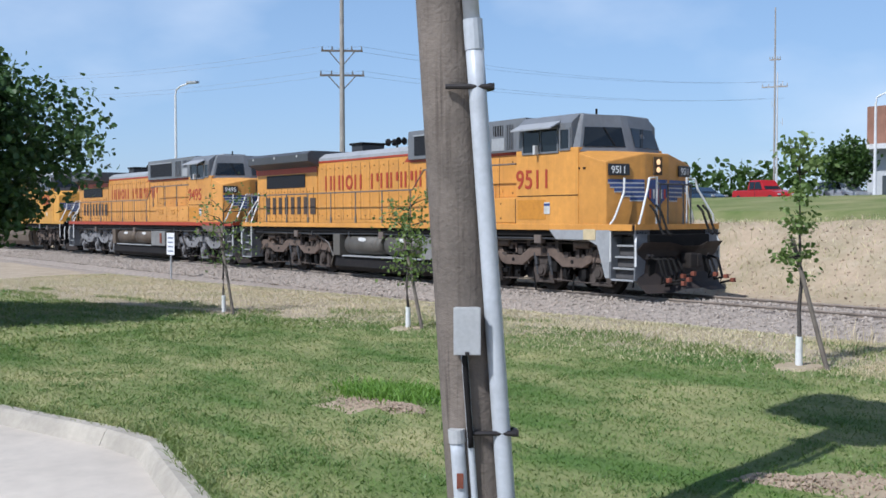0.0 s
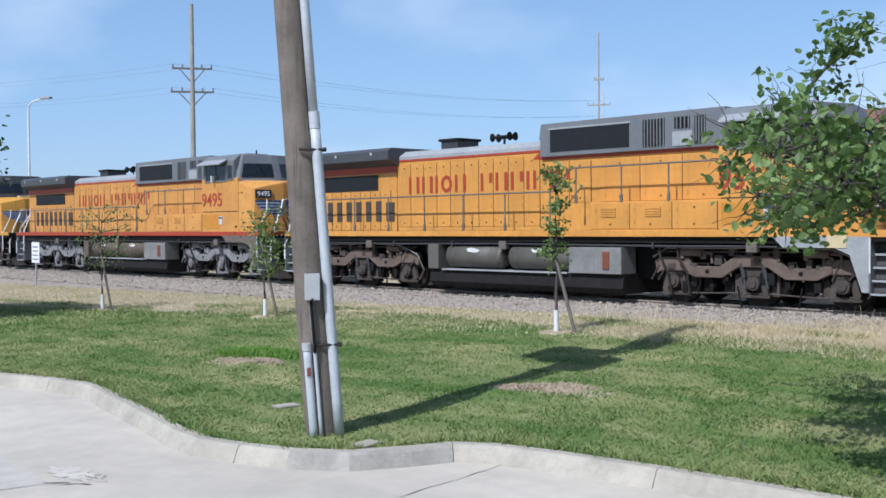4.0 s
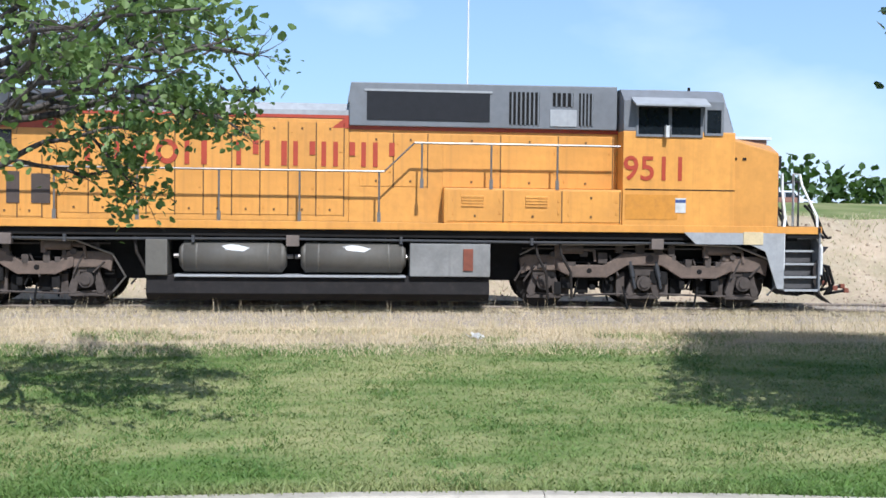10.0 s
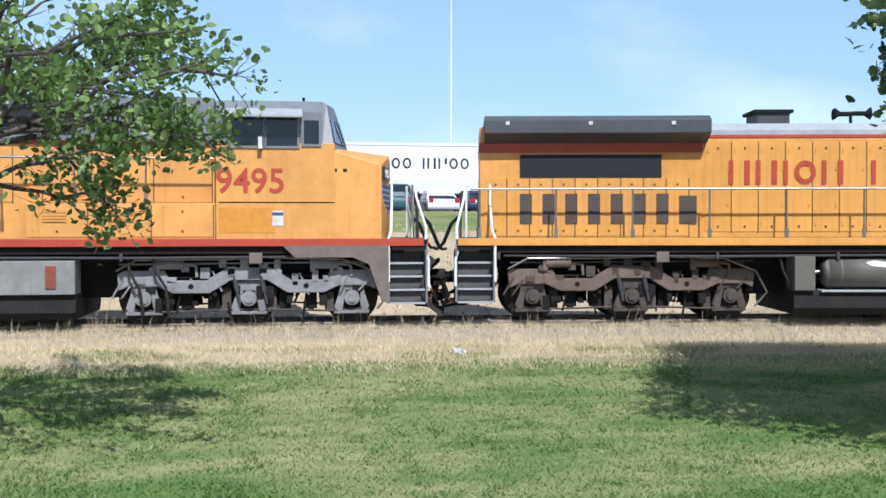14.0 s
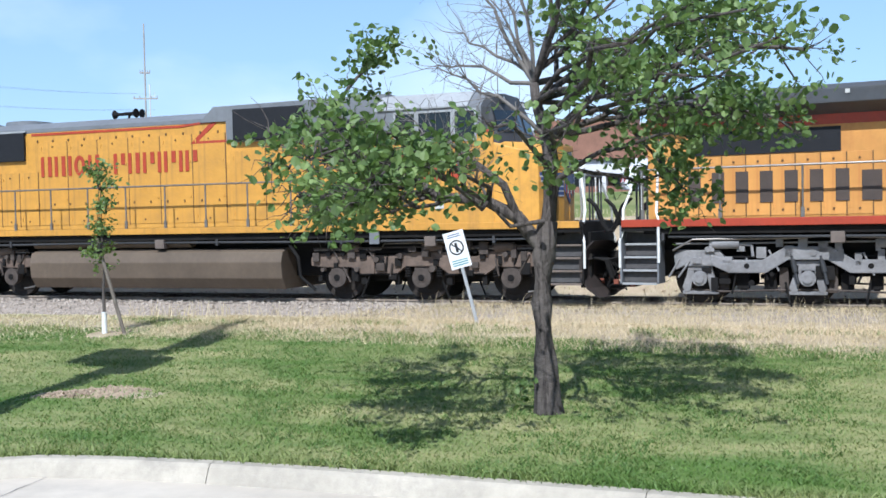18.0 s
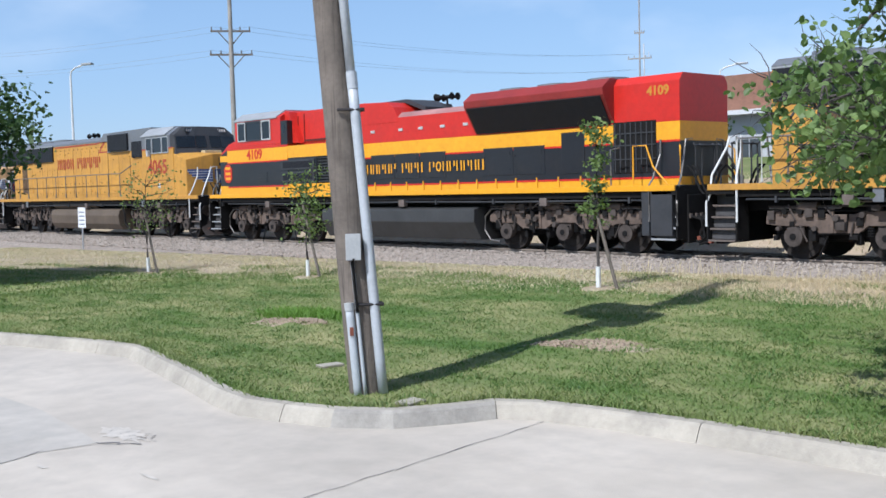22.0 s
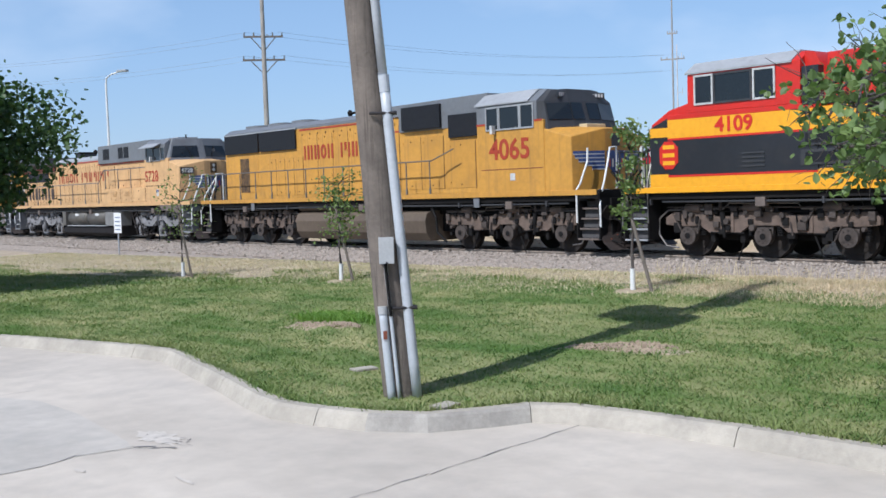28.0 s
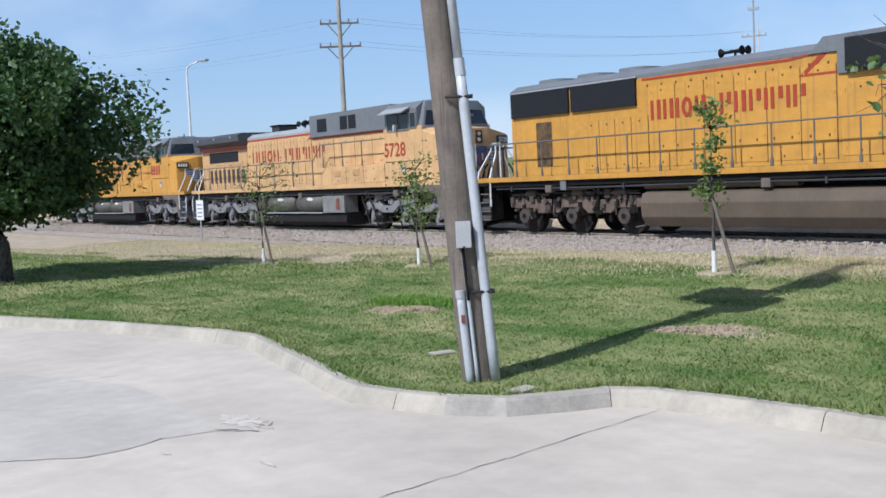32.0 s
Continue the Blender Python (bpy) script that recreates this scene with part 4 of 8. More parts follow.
def door_panels(lo, x_list, y, z0, z1, material, hw=0.0):
    for xa, xb in x_list:
        w = xb - xa
        key = ("door", round(w, 3), round(z1 - z0, 3), material.name)
        def make():
            bm = bx(0.012, w - 0.012, -0.012, 0.006, 0, z1 - z0, bev=0.006)
            box(bm, w * 0.1, w * 0.1 + 0.03, -0.026, -0.012, 0.12, 0.2)
            box(bm, w * 0.1, w * 0.1 + 0.03, -0.026, -0.012, (z1 - z0) - 0.2, (z1 - z0) - 0.12)
            for k in (0.3, 0.7):
                box(bm, w - 0.09, w - 0.05, -0.028, -0.012, (z1 - z0) * k - 0.03, (z1 - z0) * k + 0.03)
            return mesh_of(bm, material)
        me = shared(key, make)
        seam = shared(("seam", round(z1 - z0, 3)), lambda: mesh_of(bx(-0.011, 0.011, -0.014, 0.0, -0.02, z1 - z0), SEAM))
        put("door_seam", seam, lo, pose(xb, -y, z0))
        put("door_panel", me, lo, pose(xa, -y, z0))
        bolt = shared("bolt", lambda: mesh_of(bx(-0.02, 0.02, -0.026, -0.01, -0.02, 0.02), SEAM))
        for bz in (z0 + 0.1, z1 - 0.12):
            put("door_latch", bolt, lo, pose((xa + xb) / 2, -y, bz))
        put("door_panel", me, lo, MIRROR @ pose(xa, -y, z0))


SEAM = mat("grimy_seam", (0.16, 0.085, 0.03), 0.8, vary=0.4, scale=1.5)


def louvres(lo, x0, x1, y, z0, z1, n, material, frame_mat, label="dark louvred vent"):
    v = put("vent", None, lo, pose(0, 0, 0))
    v["label"] = label
    part("backing", bx(x0, x1, y - 0.006, y + 0.01, z0, z1), BLACK, v)
    for k in range(n):
        z = z0 + (k + 0.5) * (z1 - z0) / n
        h = (z1 - z0) / n * 0.42
        bm = bx(x0, x1, y - 0.035, y - 0.004, z - h, z + h * 0.6)
        for w in bm.verts:
            if w.co.y < y - 0.02:
                w.co.z -= h * 0.5
        part("slat", bm, material, v)
    return v


def window(parent, name, x0, x1, y, z0, z1, frame_mat, axis="y"):
    """A pane in a raised frame on a side wall; y is the wall's face."""
    sg = -1 if y < 0 else 1
    w = put("window", None, parent, pose(0, 0, 0))
    t = 0.045
    bm = bmesh.new()
    ya, yb = sorted((y, y + sg * 0.03))
    for a, b, c, d in ((x0 - t, x1 + t, z1, z1 + t), (x0 - t, x1 + t, z0 - t, z0), (x0 - t, x0, z0, z1), (x1, x1 + t, z0, z1)):
        box(bm, a, b, ya, yb, c, d)
    part("window_frame", bm, frame_mat, w)
    ya, yb = sorted((y + sg * 0.002, y + sg * 0.012))
    part("pane", bx(x0, x1, ya, yb, z0, z1), GLASS, w)
    return w


def number_board(parent, m, w=0.55, h=0.2):
    nb = put("number_board", None, parent, m)
    part("board", bx(-w / 2, w / 2, -0.03, 0.03, -h / 2, h / 2, bev=0.01), KBLK, nb)
    for k in range(4):
        x = -w * 0.36 + k * w * 0.2
        part("numeral_bar", bx(x, x + w * 0.12, -0.036, -0.03, -h * 0.3, h * 0.3), WHITE, nb)


def horn(lo, x, z, n=5):
    h = put("horn", None, lo, pose(x, 0.0, z))
    part("bracket", cy((0, 0, -0.02), (0, 0, 0.26), 0.035), BLACK, h)
    for k, (dx, y, ln) in enumerate(((1, -0.18, 0.36), (1, 0.0, 0.42), (-1, -0.1, 0.38), (-1, 0.12, 0.34), (1, 0.2, 0.3))[:n]):
        bm = cy((0, y, 0.26), (dx * ln * 0.7, y, 0.26), 0.04, n=10)
        cyl(bm, (dx * ln * 0.7, y, 0.26), (dx * ln, y, 0.26), 0.04, 0.12, n=12)
        part("trumpet", bm, BLACK, h, smooth=False)


def fan(lo, x, z, r=0.55):
    f = put("radiator_fan", None, lo, pose(x, 0, z))
    part("shroud", cy((0, 0, -0.02), (0, 0, 0.12), r, r * 0.97, n=24), GREY, f)
    part("guard", cy((0, 0, 0.12), (0, 0, 0.15), r * 0.9, r * 0.55, n=24), DARK, f)


def wedge_nose(lo, X, paint):
    """A short nose whose front is cut back to both sides of a flat middle."""
    plan = [(2.58, -1.5, 3.46), (1.36, -1.5, 3.14), (1.1, -0.42, 3.36), (1.1, 0.42, 3.36), (1.36, 1.5, 3.14), (2.58, 1.5, 3.46)]
    bm = bmesh.new()
    dn = [bm.verts.new((X(u), y, 1.62)) for u, y, z in plan]
    up = [bm.verts.new((X(u), y, z)) for u, y, z in plan]
    back = [bm.verts.new((X(2.58), y, 3.5)) for y in (-0.42, 0.42)]
    for i in range(6):
        if i < 5:
            bm.faces.new((dn[i], dn[i + 1], up[i + 1], up[i]))
    bm.faces.new((dn[5], dn[0], up[0], back[0], back[1], up[5]))
    bm.faces.new((up[0], up[1], up[2], back[0]))
    bm.faces.new((back[0], up[2], up[3], back[1]))
    bm.faces.new((back[1], up[3], up[4], up[5]))
    bm.faces.new(list(reversed(dn)))
    bmesh.ops.recalc_face_normals(bm, faces=bm.faces[:])
    bmesh.ops.bevel(bm, geom=[e for e in bm.edges if e.calc_face_angle(0) > 0.2], offset=0.03, segments=2, affect="EDGES", profile=0.6)
    part("nose", bm, paint, lo)
    door = part("nose_door", bx(X(1.1) - 0.002, X(1.1) + 0.012, 0.02, 0.38, 1.72, 2.8, bev=0.005), paint, lo)
    part("door_latch", bx(X(1.1) + 0.012, X(1.1) + 0.03, 0.06, 0.1, 2.2, 2.3), SEAM, door)


def slant_emblem(lo, X, part_of=1.0):
    """Striped wings on the two cut faces about a shield in the middle, as plain shapes."""
    e = put("nose_emblem", None, lo, pose(X(1.1), 0, 2.52))
    part("shield", px([(-0.36, 0.24), (0.36, 0.24), (0.34, -0.16), (0, -0.42), (-0.34, -0.16)], 0.004, 0.018, "x"), BLUE, e)
    for k in range(5):
        y = -0.26 + k * 0.13
        part("shield_stripe", bx(0.018, 0.024, y - 0.03, y + 0.03, -0.2 - 0.1 * (k == 2), 0.02), DIRTY_WHITE if k % 2 else RED, e)
    for sg in (-1, 1):
        w = put("nose_emblem", None, lo, pose(X(1.23), sg * 0.96, 2.52, 0, 0, 90 + sg * 13.5))
        for k, ln in enumerate(part_of * q for q in (1.04, 0.98, 0.86, 0.66, 0.42)):
            a, b = sorted((-sg * 0.53, -sg * (0.53 - ln)))
            z = 0.2 - k * 0.1
            part("wing_stripe", bx(a, b, -0.014, -0.002, z - 0.034, z + 0.034), BLUE, w)
            part("wing_line", bx(a, b, -0.012, -0.001, z - 0.064, z - 0.036), DIRTY_WHITE, w)


LIT_DIM = glow("lit_amber_headlamp", (1.0, 0.66, 0.34), 0.9)


def road_number(words, height, material, lo, m, bold=0.012):
    """The road number, digit by digit; plain bars where it cannot be read."""
    nb = put("road_number", None, lo, m)
    nb["label"] = "painted road number"
    for i, c in enumerate(words or "    "):
        if c == " ":
            put("numeral_bar", shared(("nbar", height, material.name), lambda: mesh_of(bx(0, height * 0.45, 0, height, -0.003, 0.003), material)), nb, pose(i * height * 0.72, 0, 0))
        else:
            w = height * 0.58
            ob = text("numeral", c, height, material, nb, pose(i * height * 0.76, 0, 0), "", 1.06, bold)
            ob.location.x += (w - max(v.co.x for v in ob.data.vertices)) / 2
    return nb


def new_loco(length, label, offset):
    lo = thing("diesel_locomotive", pose(0, TRACK_Y, RAIL_Z), label, "locomotive", "coupled locomotives")
    LOCOS.append((lo, offset - length / 2))
    return lo


def frame_parts(lo, L, sill, u_front=1.12, u_rear=1.2):
    """Main frame, walkways and coloured side sills."""
    # black box added only to keep the gaps between trucks and tank dark
    part("cable_trough", bx(-L / 2 + 4.2, L / 2 - 4.2, -0.75, 0.75, 0.55, 1.2), BLACK, lo)
    part("main_frame", bx(-L / 2 + 0.55, L / 2 - 0.55, -0.85, 0.85, 1.1, 1.6), BLACK, lo)
    part("underframe", bx(-L / 2 + 0.9, L / 2 - 0.9, -1.44, 1.44, 1.44, 1.6), BLACK, lo)
    both("side_sill", bx(-L / 2 + 0.45, L / 2 - 0.5, -1.53, -1.44, 1.6, 1.74, bev=0.01), sill, lo)
    both("walkway", bx(-L / 2 + 0.5, L / 2 - 1.1, -1.44, -1.0, 1.68, 1.735), GREY, lo)
    # pipes, clips and small valves hung under the sill
    rng = random.Random(int(L * 10))
    both("train_pipe", tube([(-L / 2 + 1.4, -1.38, 1.38), (-L / 2 + 6.0, -1.4, 1.36), (-1.0, -1.4, 1.39), (L / 2 - 6.0, -1.4, 1.36), (L / 2 - 1.6, -1.38, 1.38)], 0.028, 7), DARK, lo)
    clip = shared("pipe_clip", lambda: mesh_of(bx(-0.03, 0.03, -1.45, -1.35, 1.3, 1.45, bev=0.008), DARK))
    valve = shared("valve", lambda: mesh_of(bx(-0.13, 0.13, -1.47, -1.3, 1.24, 1.46, bev=0.02), RUST_GREY))
    for i in range(9):
        x = -L / 2 + 1.9 + (L - 3.8) * (i + rng.uniform(-0.3, 0.3)) / 8
        for m in (Matrix(), MIRROR):
            put("valve" if i % 3 == 1 else "pipe_clip", valve if i % 3 == 1 else clip, lo, m @ pose(x, 0, 0))


def side_tanks(lo, X, u0, u1, tank, cyl_mat):
    """Fuel tank with two air reservoirs on its shoulder and an equipment box."""
    part("fuel_tank", px([(-1.4, 0.66), (-1.46, 0.3), (-1.3, 0.16), (1.3, 0.16), (1.46, 0.3), (1.4, 0.66)], X(u1), X(u0), "x", bev=0.02), BLACK_TANK, lo)
    part("tank_saddle", bx(X(u1), X(u0), -0.7, 0.7, 0.66, 1.2), BLACK, lo)
    for y0, y1 in ((-1.5, -0.9), (0.9, 1.5)):
        part("tank_shelf", bx(X(u1) + 0.55, X(u0) - 1.7, y0, y1, 0.63, 0.67, bev=0.01), GREY_LIGHT, lo)
        part("end_box", bx(X(u1), X(u1) + 0.42, y0 - 0.01, y1 + 0.01, 0.66, 1.36, bev=0.02), tank, lo)
        eb = part("equipment_box", bx(X(u0) - 1.62, X(u0), y0 - 0.02, y1 + 0.02, 0.66, 1.32, bev=0.02), GREYBOX, lo, "streaked light grey equipment box")
        part("valve_panel", bx(X(u0) - 0.55, X(u0) - 0.35, y0 - 0.05 if y0 < 0 else y1, y0 - 0.02 if y0 < 0 else y1 + 0.05, 0.78, 1.22, bev=0.01), RUST, eb)
    ln = (X(u0) - 1.75 - X(u1) - 0.6) / 2 - 0.12
    for k in (0, 1):
        xa = X(u1) + 0.62 + k * (ln + 0.28)
        for y in (-1.17, 1.17):
            r = put("air_reservoir", None, lo, pose(xa, y, 1.03))
            bm = cy((0.1, 0, 0), (ln - 0.1, 0, 0), 0.33, n=24)
            cyl(bm, (0.1, 0, 0), (0.0, 0, 0), 0.33, 0.2, n=24)
            cyl(bm, (ln - 0.1, 0, 0), (ln, 0, 0), 0.33, 0.2, n=24)
            part("drum", bm, cyl_mat, r, smooth=True)
            for dx in (ln * 0.17, ln * 0.83):
                part("strap", cy((dx - 0.015, 0, 0), (dx + 0.015, 0, 0), 0.334, n=24), cyl_mat, r)
                part("hanger", bx(dx - 0.05, dx + 0.05, -0.05, 0.05, 0.3, 0.46), BLACK, r)
            part("pipe", cy((-0.12, 0, 0.0), (ln + 0.12, 0, 0.0), 0.05, n=8), STEEL, r)
            sgy = -1 if y < 0 else 1
            part("worn_decal", px([(ln * 0.4, 0.06), (ln * 0.48, 0.1), (ln * 0.56, 0.08), (ln * 0.66, 0.02), (ln * 0.6, -0.06), (ln * 0.5, -0.04), (ln * 0.44, -0.02)], 0.326, 0.336, "z"), DIRTY_WHITE, r).matrix_local = pose(0, 0, 0, -sgy * 62, 0, 0)


BLACK_TANK = mat("oily_black_tank", (0.018, 0.016, 0.016), 0.75, vary=0.35, scale=1.5, dirt=0.4, dirt_color=(0.045, 0.036, 0.032), spec=0.2)
TANK_DARK = mat("dark_grey_tank", (0.055, 0.055, 0.055), 0.5, vary=0.3, scale=1.2, dirt=0.35, dirt_color=(0.03, 0.027, 0.025), streak=0.3)
GREYBOX = mat("streaked_grey_box", (0.24, 0.235, 0.225), 0.6, vary=0.3, scale=2.0, streak=0.7, dirt_color=(0.10, 0.095, 0.09))
RUST_GREY = mat("rust_stained_grey", (0.17, 0.135, 0.115), 0.7, vary=0.35, scale=2.0, dirt=0.4)
RUST = mat("rust_red", (0.24, 0.07, 0.04), 0.8, vary=0.35, scale=4.0)


def ge_loco(L, front, paint, sill, truck_mat, tank_mat, number, label, newer=False, lights=False):
    lo = new_loco(L, label, front)
    k = L / 21.5

    def X(u):
        return L / 2 - u * (k if u > 4.7 else 1)

    frame_parts(lo, L, sill)
    # radiator end with its overhanging wing
    part("radiator_hood", bx(X(20.6), X(15.95), -1.07, 1.07, 1.735, 3.9, bev=0.03), paint, lo)
    wing = part("radiator_wing", px([(-1.08, 3.58), (-1.5, 3.75), (-1.52, 4.0), (-1.36, 4.09), (1.36, 4.09), (1.52, 4.0), (1.5, 3.75), (1.08, 3.58)], X(20.5), X(15.85), "x", bev=0.02), GREY_DARK, lo, "dark grey overhanging radiator wing")
    both("stripe", bx(X(20.61), X(15.95), -1.085, -1.07, 3.4, 3.6), RED, lo, "red stripe")
    both("radiator_screen", bx(X(19.75), X(16.8), -1.1, -1.02, 2.92, 3.36), GRILLE, lo, "dark radiator screen")
    for q in (0.15, 0.5, 0.85):
        both("marker_lamp", bx(X(20.75) + (X(15.9) - X(20.75)) * q - 0.04, X(20.75) + (X(15.9) - X(20.75)) * q + 0.04, -1.53, -1.5, 3.9, 3.97), DIRTY_WHITE, lo)
    # plain plates without slats; the louvres' shade is in their dark colour
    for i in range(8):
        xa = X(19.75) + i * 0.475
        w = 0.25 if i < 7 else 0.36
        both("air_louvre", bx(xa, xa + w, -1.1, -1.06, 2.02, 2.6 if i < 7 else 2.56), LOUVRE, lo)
    door_panels(lo, [(X(20.5) + 0.475 * i, X(20.5) + 0.475 * (i + 1)) for i in range(9)], 1.07, 1.78, 2.9, paint)
    # engine hood
    part("engine_hood", bx(X(15.95), X(10.2), -1.05, 1.05, 1.735, 3.68, bev=0.03), paint, lo)
    part("hood_roof", px([(-1.05, 3.74), (-1.05, 3.83), (-0.8, 3.98), (0.8, 3.98), (1.05, 3.83), (1.05, 3.74)], X(15.9), X(10.1), "x"), GREY_LIGHT, lo, "pale grey hood roof")
    both("stripe", bx(X(15.95), X(10.2), -1.062, -1.04, 3.68, 3.74), RED, lo, "red stripe")
    door_panels(lo, [(X(15.9) + 0.56 * k * i, X(15.9) + 0.56 * k * (i + 1)) for i in range(10)], 1.05, 1.86, 3.6, paint)
    stack = put("exhaust_stack", None, lo, pose(X(14.3), 0, 3.98))
    part("duct", bx(-0.35, 0.35, -0.45, 0.45, 0, 0.26, bev=0.03), DARK, stack)
    part("rim", bx(-0.42, 0.42, -0.5, 0.5, 0.24, 0.31, bev=0.02), BLACK, stack)
    horn(lo, X(12.5), 3.98, 4)
    both("stripe_wedge", px([(X(10.55), 3.5), (X(10.2), 3.5), (X(10.2), 3.72), (X(10.3), 3.68)], -1.064, -1.05, "y"), RED, lo)
    # grey auxiliary cab
    part("auxiliary_hood", bx(X(10.2), X(4.65), -1.05, 1.05, 1.735, 3.5, bev=0.02), paint, lo)
    aux = part("auxiliary_top", px([(X(10.24), 3.98), (X(10.17), 4.36), (X(4.7), 4.38), (X(4.7), 3.55), (X(10.2), 3.55), (X(10.2), 3.98)], -1.16, 1.16, "y", bev=0.02), GREY, lo, "grey raised equipment housing")
    both("stripe", bx(X(10.2), X(4.65), -1.075, -1.05, 3.48, 3.55), RED, lo, "red stripe")
    if newer:
        for a, b in ((9.6, 8.9), (7.9, 7.4), (7.3, 6.8)):
            both("intake_screen", bx(X(a), X(b), -1.172, -1.15, 3.72, 4.2), GRILLE, lo)
    else:
        sc = both("intake_screen", bx(X(9.85), X(7.35), -1.175, -1.15, 3.66, 4.2), GRILLE, lo, "dark intake screen")[0]
        part("screen_rim", bx(X(9.9), X(7.3), -1.18, -1.16, 4.2, 4.24), GREY_LIGHT, lo)
        for a, b, z0, z1, n in ((6.95, 6.32, 3.62, 4.24, 7), (6.05, 5.62, 3.98, 4.24, 4), (5.5, 5.2, 3.62, 4.24, 4)):
            v = put("vent", None, lo, pose(0, 0, 0))
            part("backing", bx(X(a), X(b), -1.166, -1.15, z0, z1), BLACK, v)
            for i in range(n):
                xa = X(a) + (X(b) - X(a)) * (i + 0.7) / n
                part("slat", bx(xa - 0.016, xa + 0.016, -1.185, -1.16, z0, z1), GREY, v)
        part("hatch", bx(X(6.1), X(5.55), -1.18, -1.16, 3.6, 3.92, bev=0.006), GREY_LIGHT, lo)
    door_panels(lo, [(X(10.0), X(9.3)), (X(9.3), X(8.6)), (X(8.3), X(7.1)), (X(7.1), X(5.9)), (X(5.9), X(4.75))], 1.05, 2.42, 3.42, paint)
    lock = both("battery_box", bx(X(8.3), X(4.66), -1.5, -1.05, 1.735, 2.4, bev=0.03), paint, lo)[0]
    for a, b in ((7.95, 7.5), (6.65, 6.2)):
        louvres(lo, X(a), X(b), -1.5, 2.06, 2.28, 4, paint, paint, "small louvred vent")
    door_panels(lo, [(X(8.25), X(7.1)), (X(7.1), X(5.9)), (X(5.9), X(4.7))], 1.5, 1.78, 2.36, paint)
    # cab
    part("cab_body", bx(X(4.65), X(2.3), -1.52, 1.52, 1.62, 3.52, bev=0.02), paint, lo)
    part("cab_top", px([(-1.52, 3.52), (-1.52, 4.1), (-1.2, 4.33), (1.2, 4.33), (1.52, 4.1), (1.52, 3.52)], X(4.65), X(2.55), "x", bev=0.015), GREY, lo, "grey cab roof and window band")
    # slanted windscreen block
    bm = bmesh.new()
    lo_ring = [(X(2.56), -1.5, 3.42), (X(2.3), -1.48, 3.42), (X(1.95), -0.12, 3.42), (X(1.95), 0.12, 3.42), (X(2.3), 1.48, 3.42), (X(2.56), 1.5, 3.42)]
    hi_ring = [(X(2.56), -1.2, 4.33), (X(2.46), -1.18, 4.29), (X(2.25), -0.12, 4.31), (X(2.25), 0.12, 4.31), (X(2.46), 1.18, 4.29), (X(2.56), 1.2, 4.33)]
    a, b = [bm.verts.new(p) for p in lo_ring], [bm.verts.new(p) for p in hi_ring]
    for i in range(6):
        bm.faces.new((a[i], a[(i + 1) % 6], b[(i + 1) % 6], b[i]))
    bm.faces.new(b)
    bm.faces.new(list(reversed(a)))
    bmesh.ops.recalc_face_normals(bm, faces=bm.faces[:])
    part("windscreen_surround", bm, GREY, lo)
    for sg in (-1, 1):
        p0, p1, p2, p3 = Vector((X(2.3), sg * 1.48, 3.42)), Vector((X(1.95), sg * 0.12, 3.42)), Vector((X(2.25), sg * 0.12, 4.31)), Vector((X(2.46), sg * 1.18, 4.29))
        q = [p0.lerp(p1, 0.06).lerp(p3.lerp(p2, 0.06), 0.14), p0.lerp(p1, 0.96).lerp(p3.lerp(p2, 0.96), 0.14), p0.lerp(p1, 0.96).lerp(p3.lerp(p2, 0.96), 0.66), p0.lerp(p1, 0.06).lerp(p3.lerp(p2, 0.06), 0.66)]
        n = (p1 - p0).cross(p3 - p0).normalized()
        n = n if n.x > 0 else -n
        bm = bmesh.new()
        f0 = [bm.verts.new(v + n * 0.004) for v in q]
        f1 = [bm.verts.new(v + n * 0.018) for v in q]
        bm.faces.new(f1)
        for i in range(4):
            bm.faces.new((f0[i], f0[(i + 1) % 4], f1[(i + 1) % 4], f1[i]))
        bmesh.ops.recalc_face_normals(bm, faces=bm.faces[:])
        ws = part("windscreen", bm, GLASS, lo)
        part("wiper", cy(q[3].lerp(q[2], 0.5) + n * 0.04, q[0].lerp(q[1], 0.75) + n * 0.04, 0.012, n=6), BLACK, ws)
    for sg in (-1, 1):
        window(lo, "window", X(4.35), X(3.72), sg * 1.52, 3.46, 3.98, GREY)
        window(lo, "window", X(3.66), X(3.05), sg * 1.52, 3.46, 3.98, GREY)
        window(lo, "window", X(2.92), X(2.62), sg * 1.52, 3.5, 3.94, GREY)
        bm = px([(sg * 1.5, 4.12), (sg * 1.86, 3.97), (sg * 1.86, 4.0), (sg * 1.5, 4.16)], X(4.5), X(2.95), "x")
        part("sun_visor", bm, GREY_LIGHT, lo)
        part("mirror", bx(X(3.82), X(3.74), min(sg * 1.56, sg * 1.68), max(sg * 1.56, sg * 1.68), 3.4, 3.62, bev=0.01), DIRTY_WHITE, lo)
    part("antenna", cy((X(2.9), -0.3, 4.33), (X(2.9), -0.3, 4.5), 0.03), BLACK, lo)
    part("air_unit", bx(X(3.9), X(3.3), -0.5, 0.5, 4.33, 4.42, bev=0.03), GREY_LIGHT, lo)
    # nose
    wedge_nose(lo, X, paint)
    part("platform_edge", bx(X(0.425), X(0.40), -1.5, 1.5, 1.62, 1.745), sill, lo)
    part("nose_deck", bx(X(1.7), X(1.15), -1.5, 1.5, 1.6, 1.7), sill, lo)
    part("headlamp_case", bx(X(1.11), X(1.06), -0.15, 0.15, 2.86, 3.28, bev=0.01), RUST_DARK, lo)
    for z in (2.98, 3.16):
        part("headlamp", cy((X(1.07), 0, z), (X(1.04), 0, z), 0.062, n=16), LIT_DIM if lights else DIRTY_WHITE, lo)
    slant_emblem(lo, X, 0.6 if newer else 1.0)
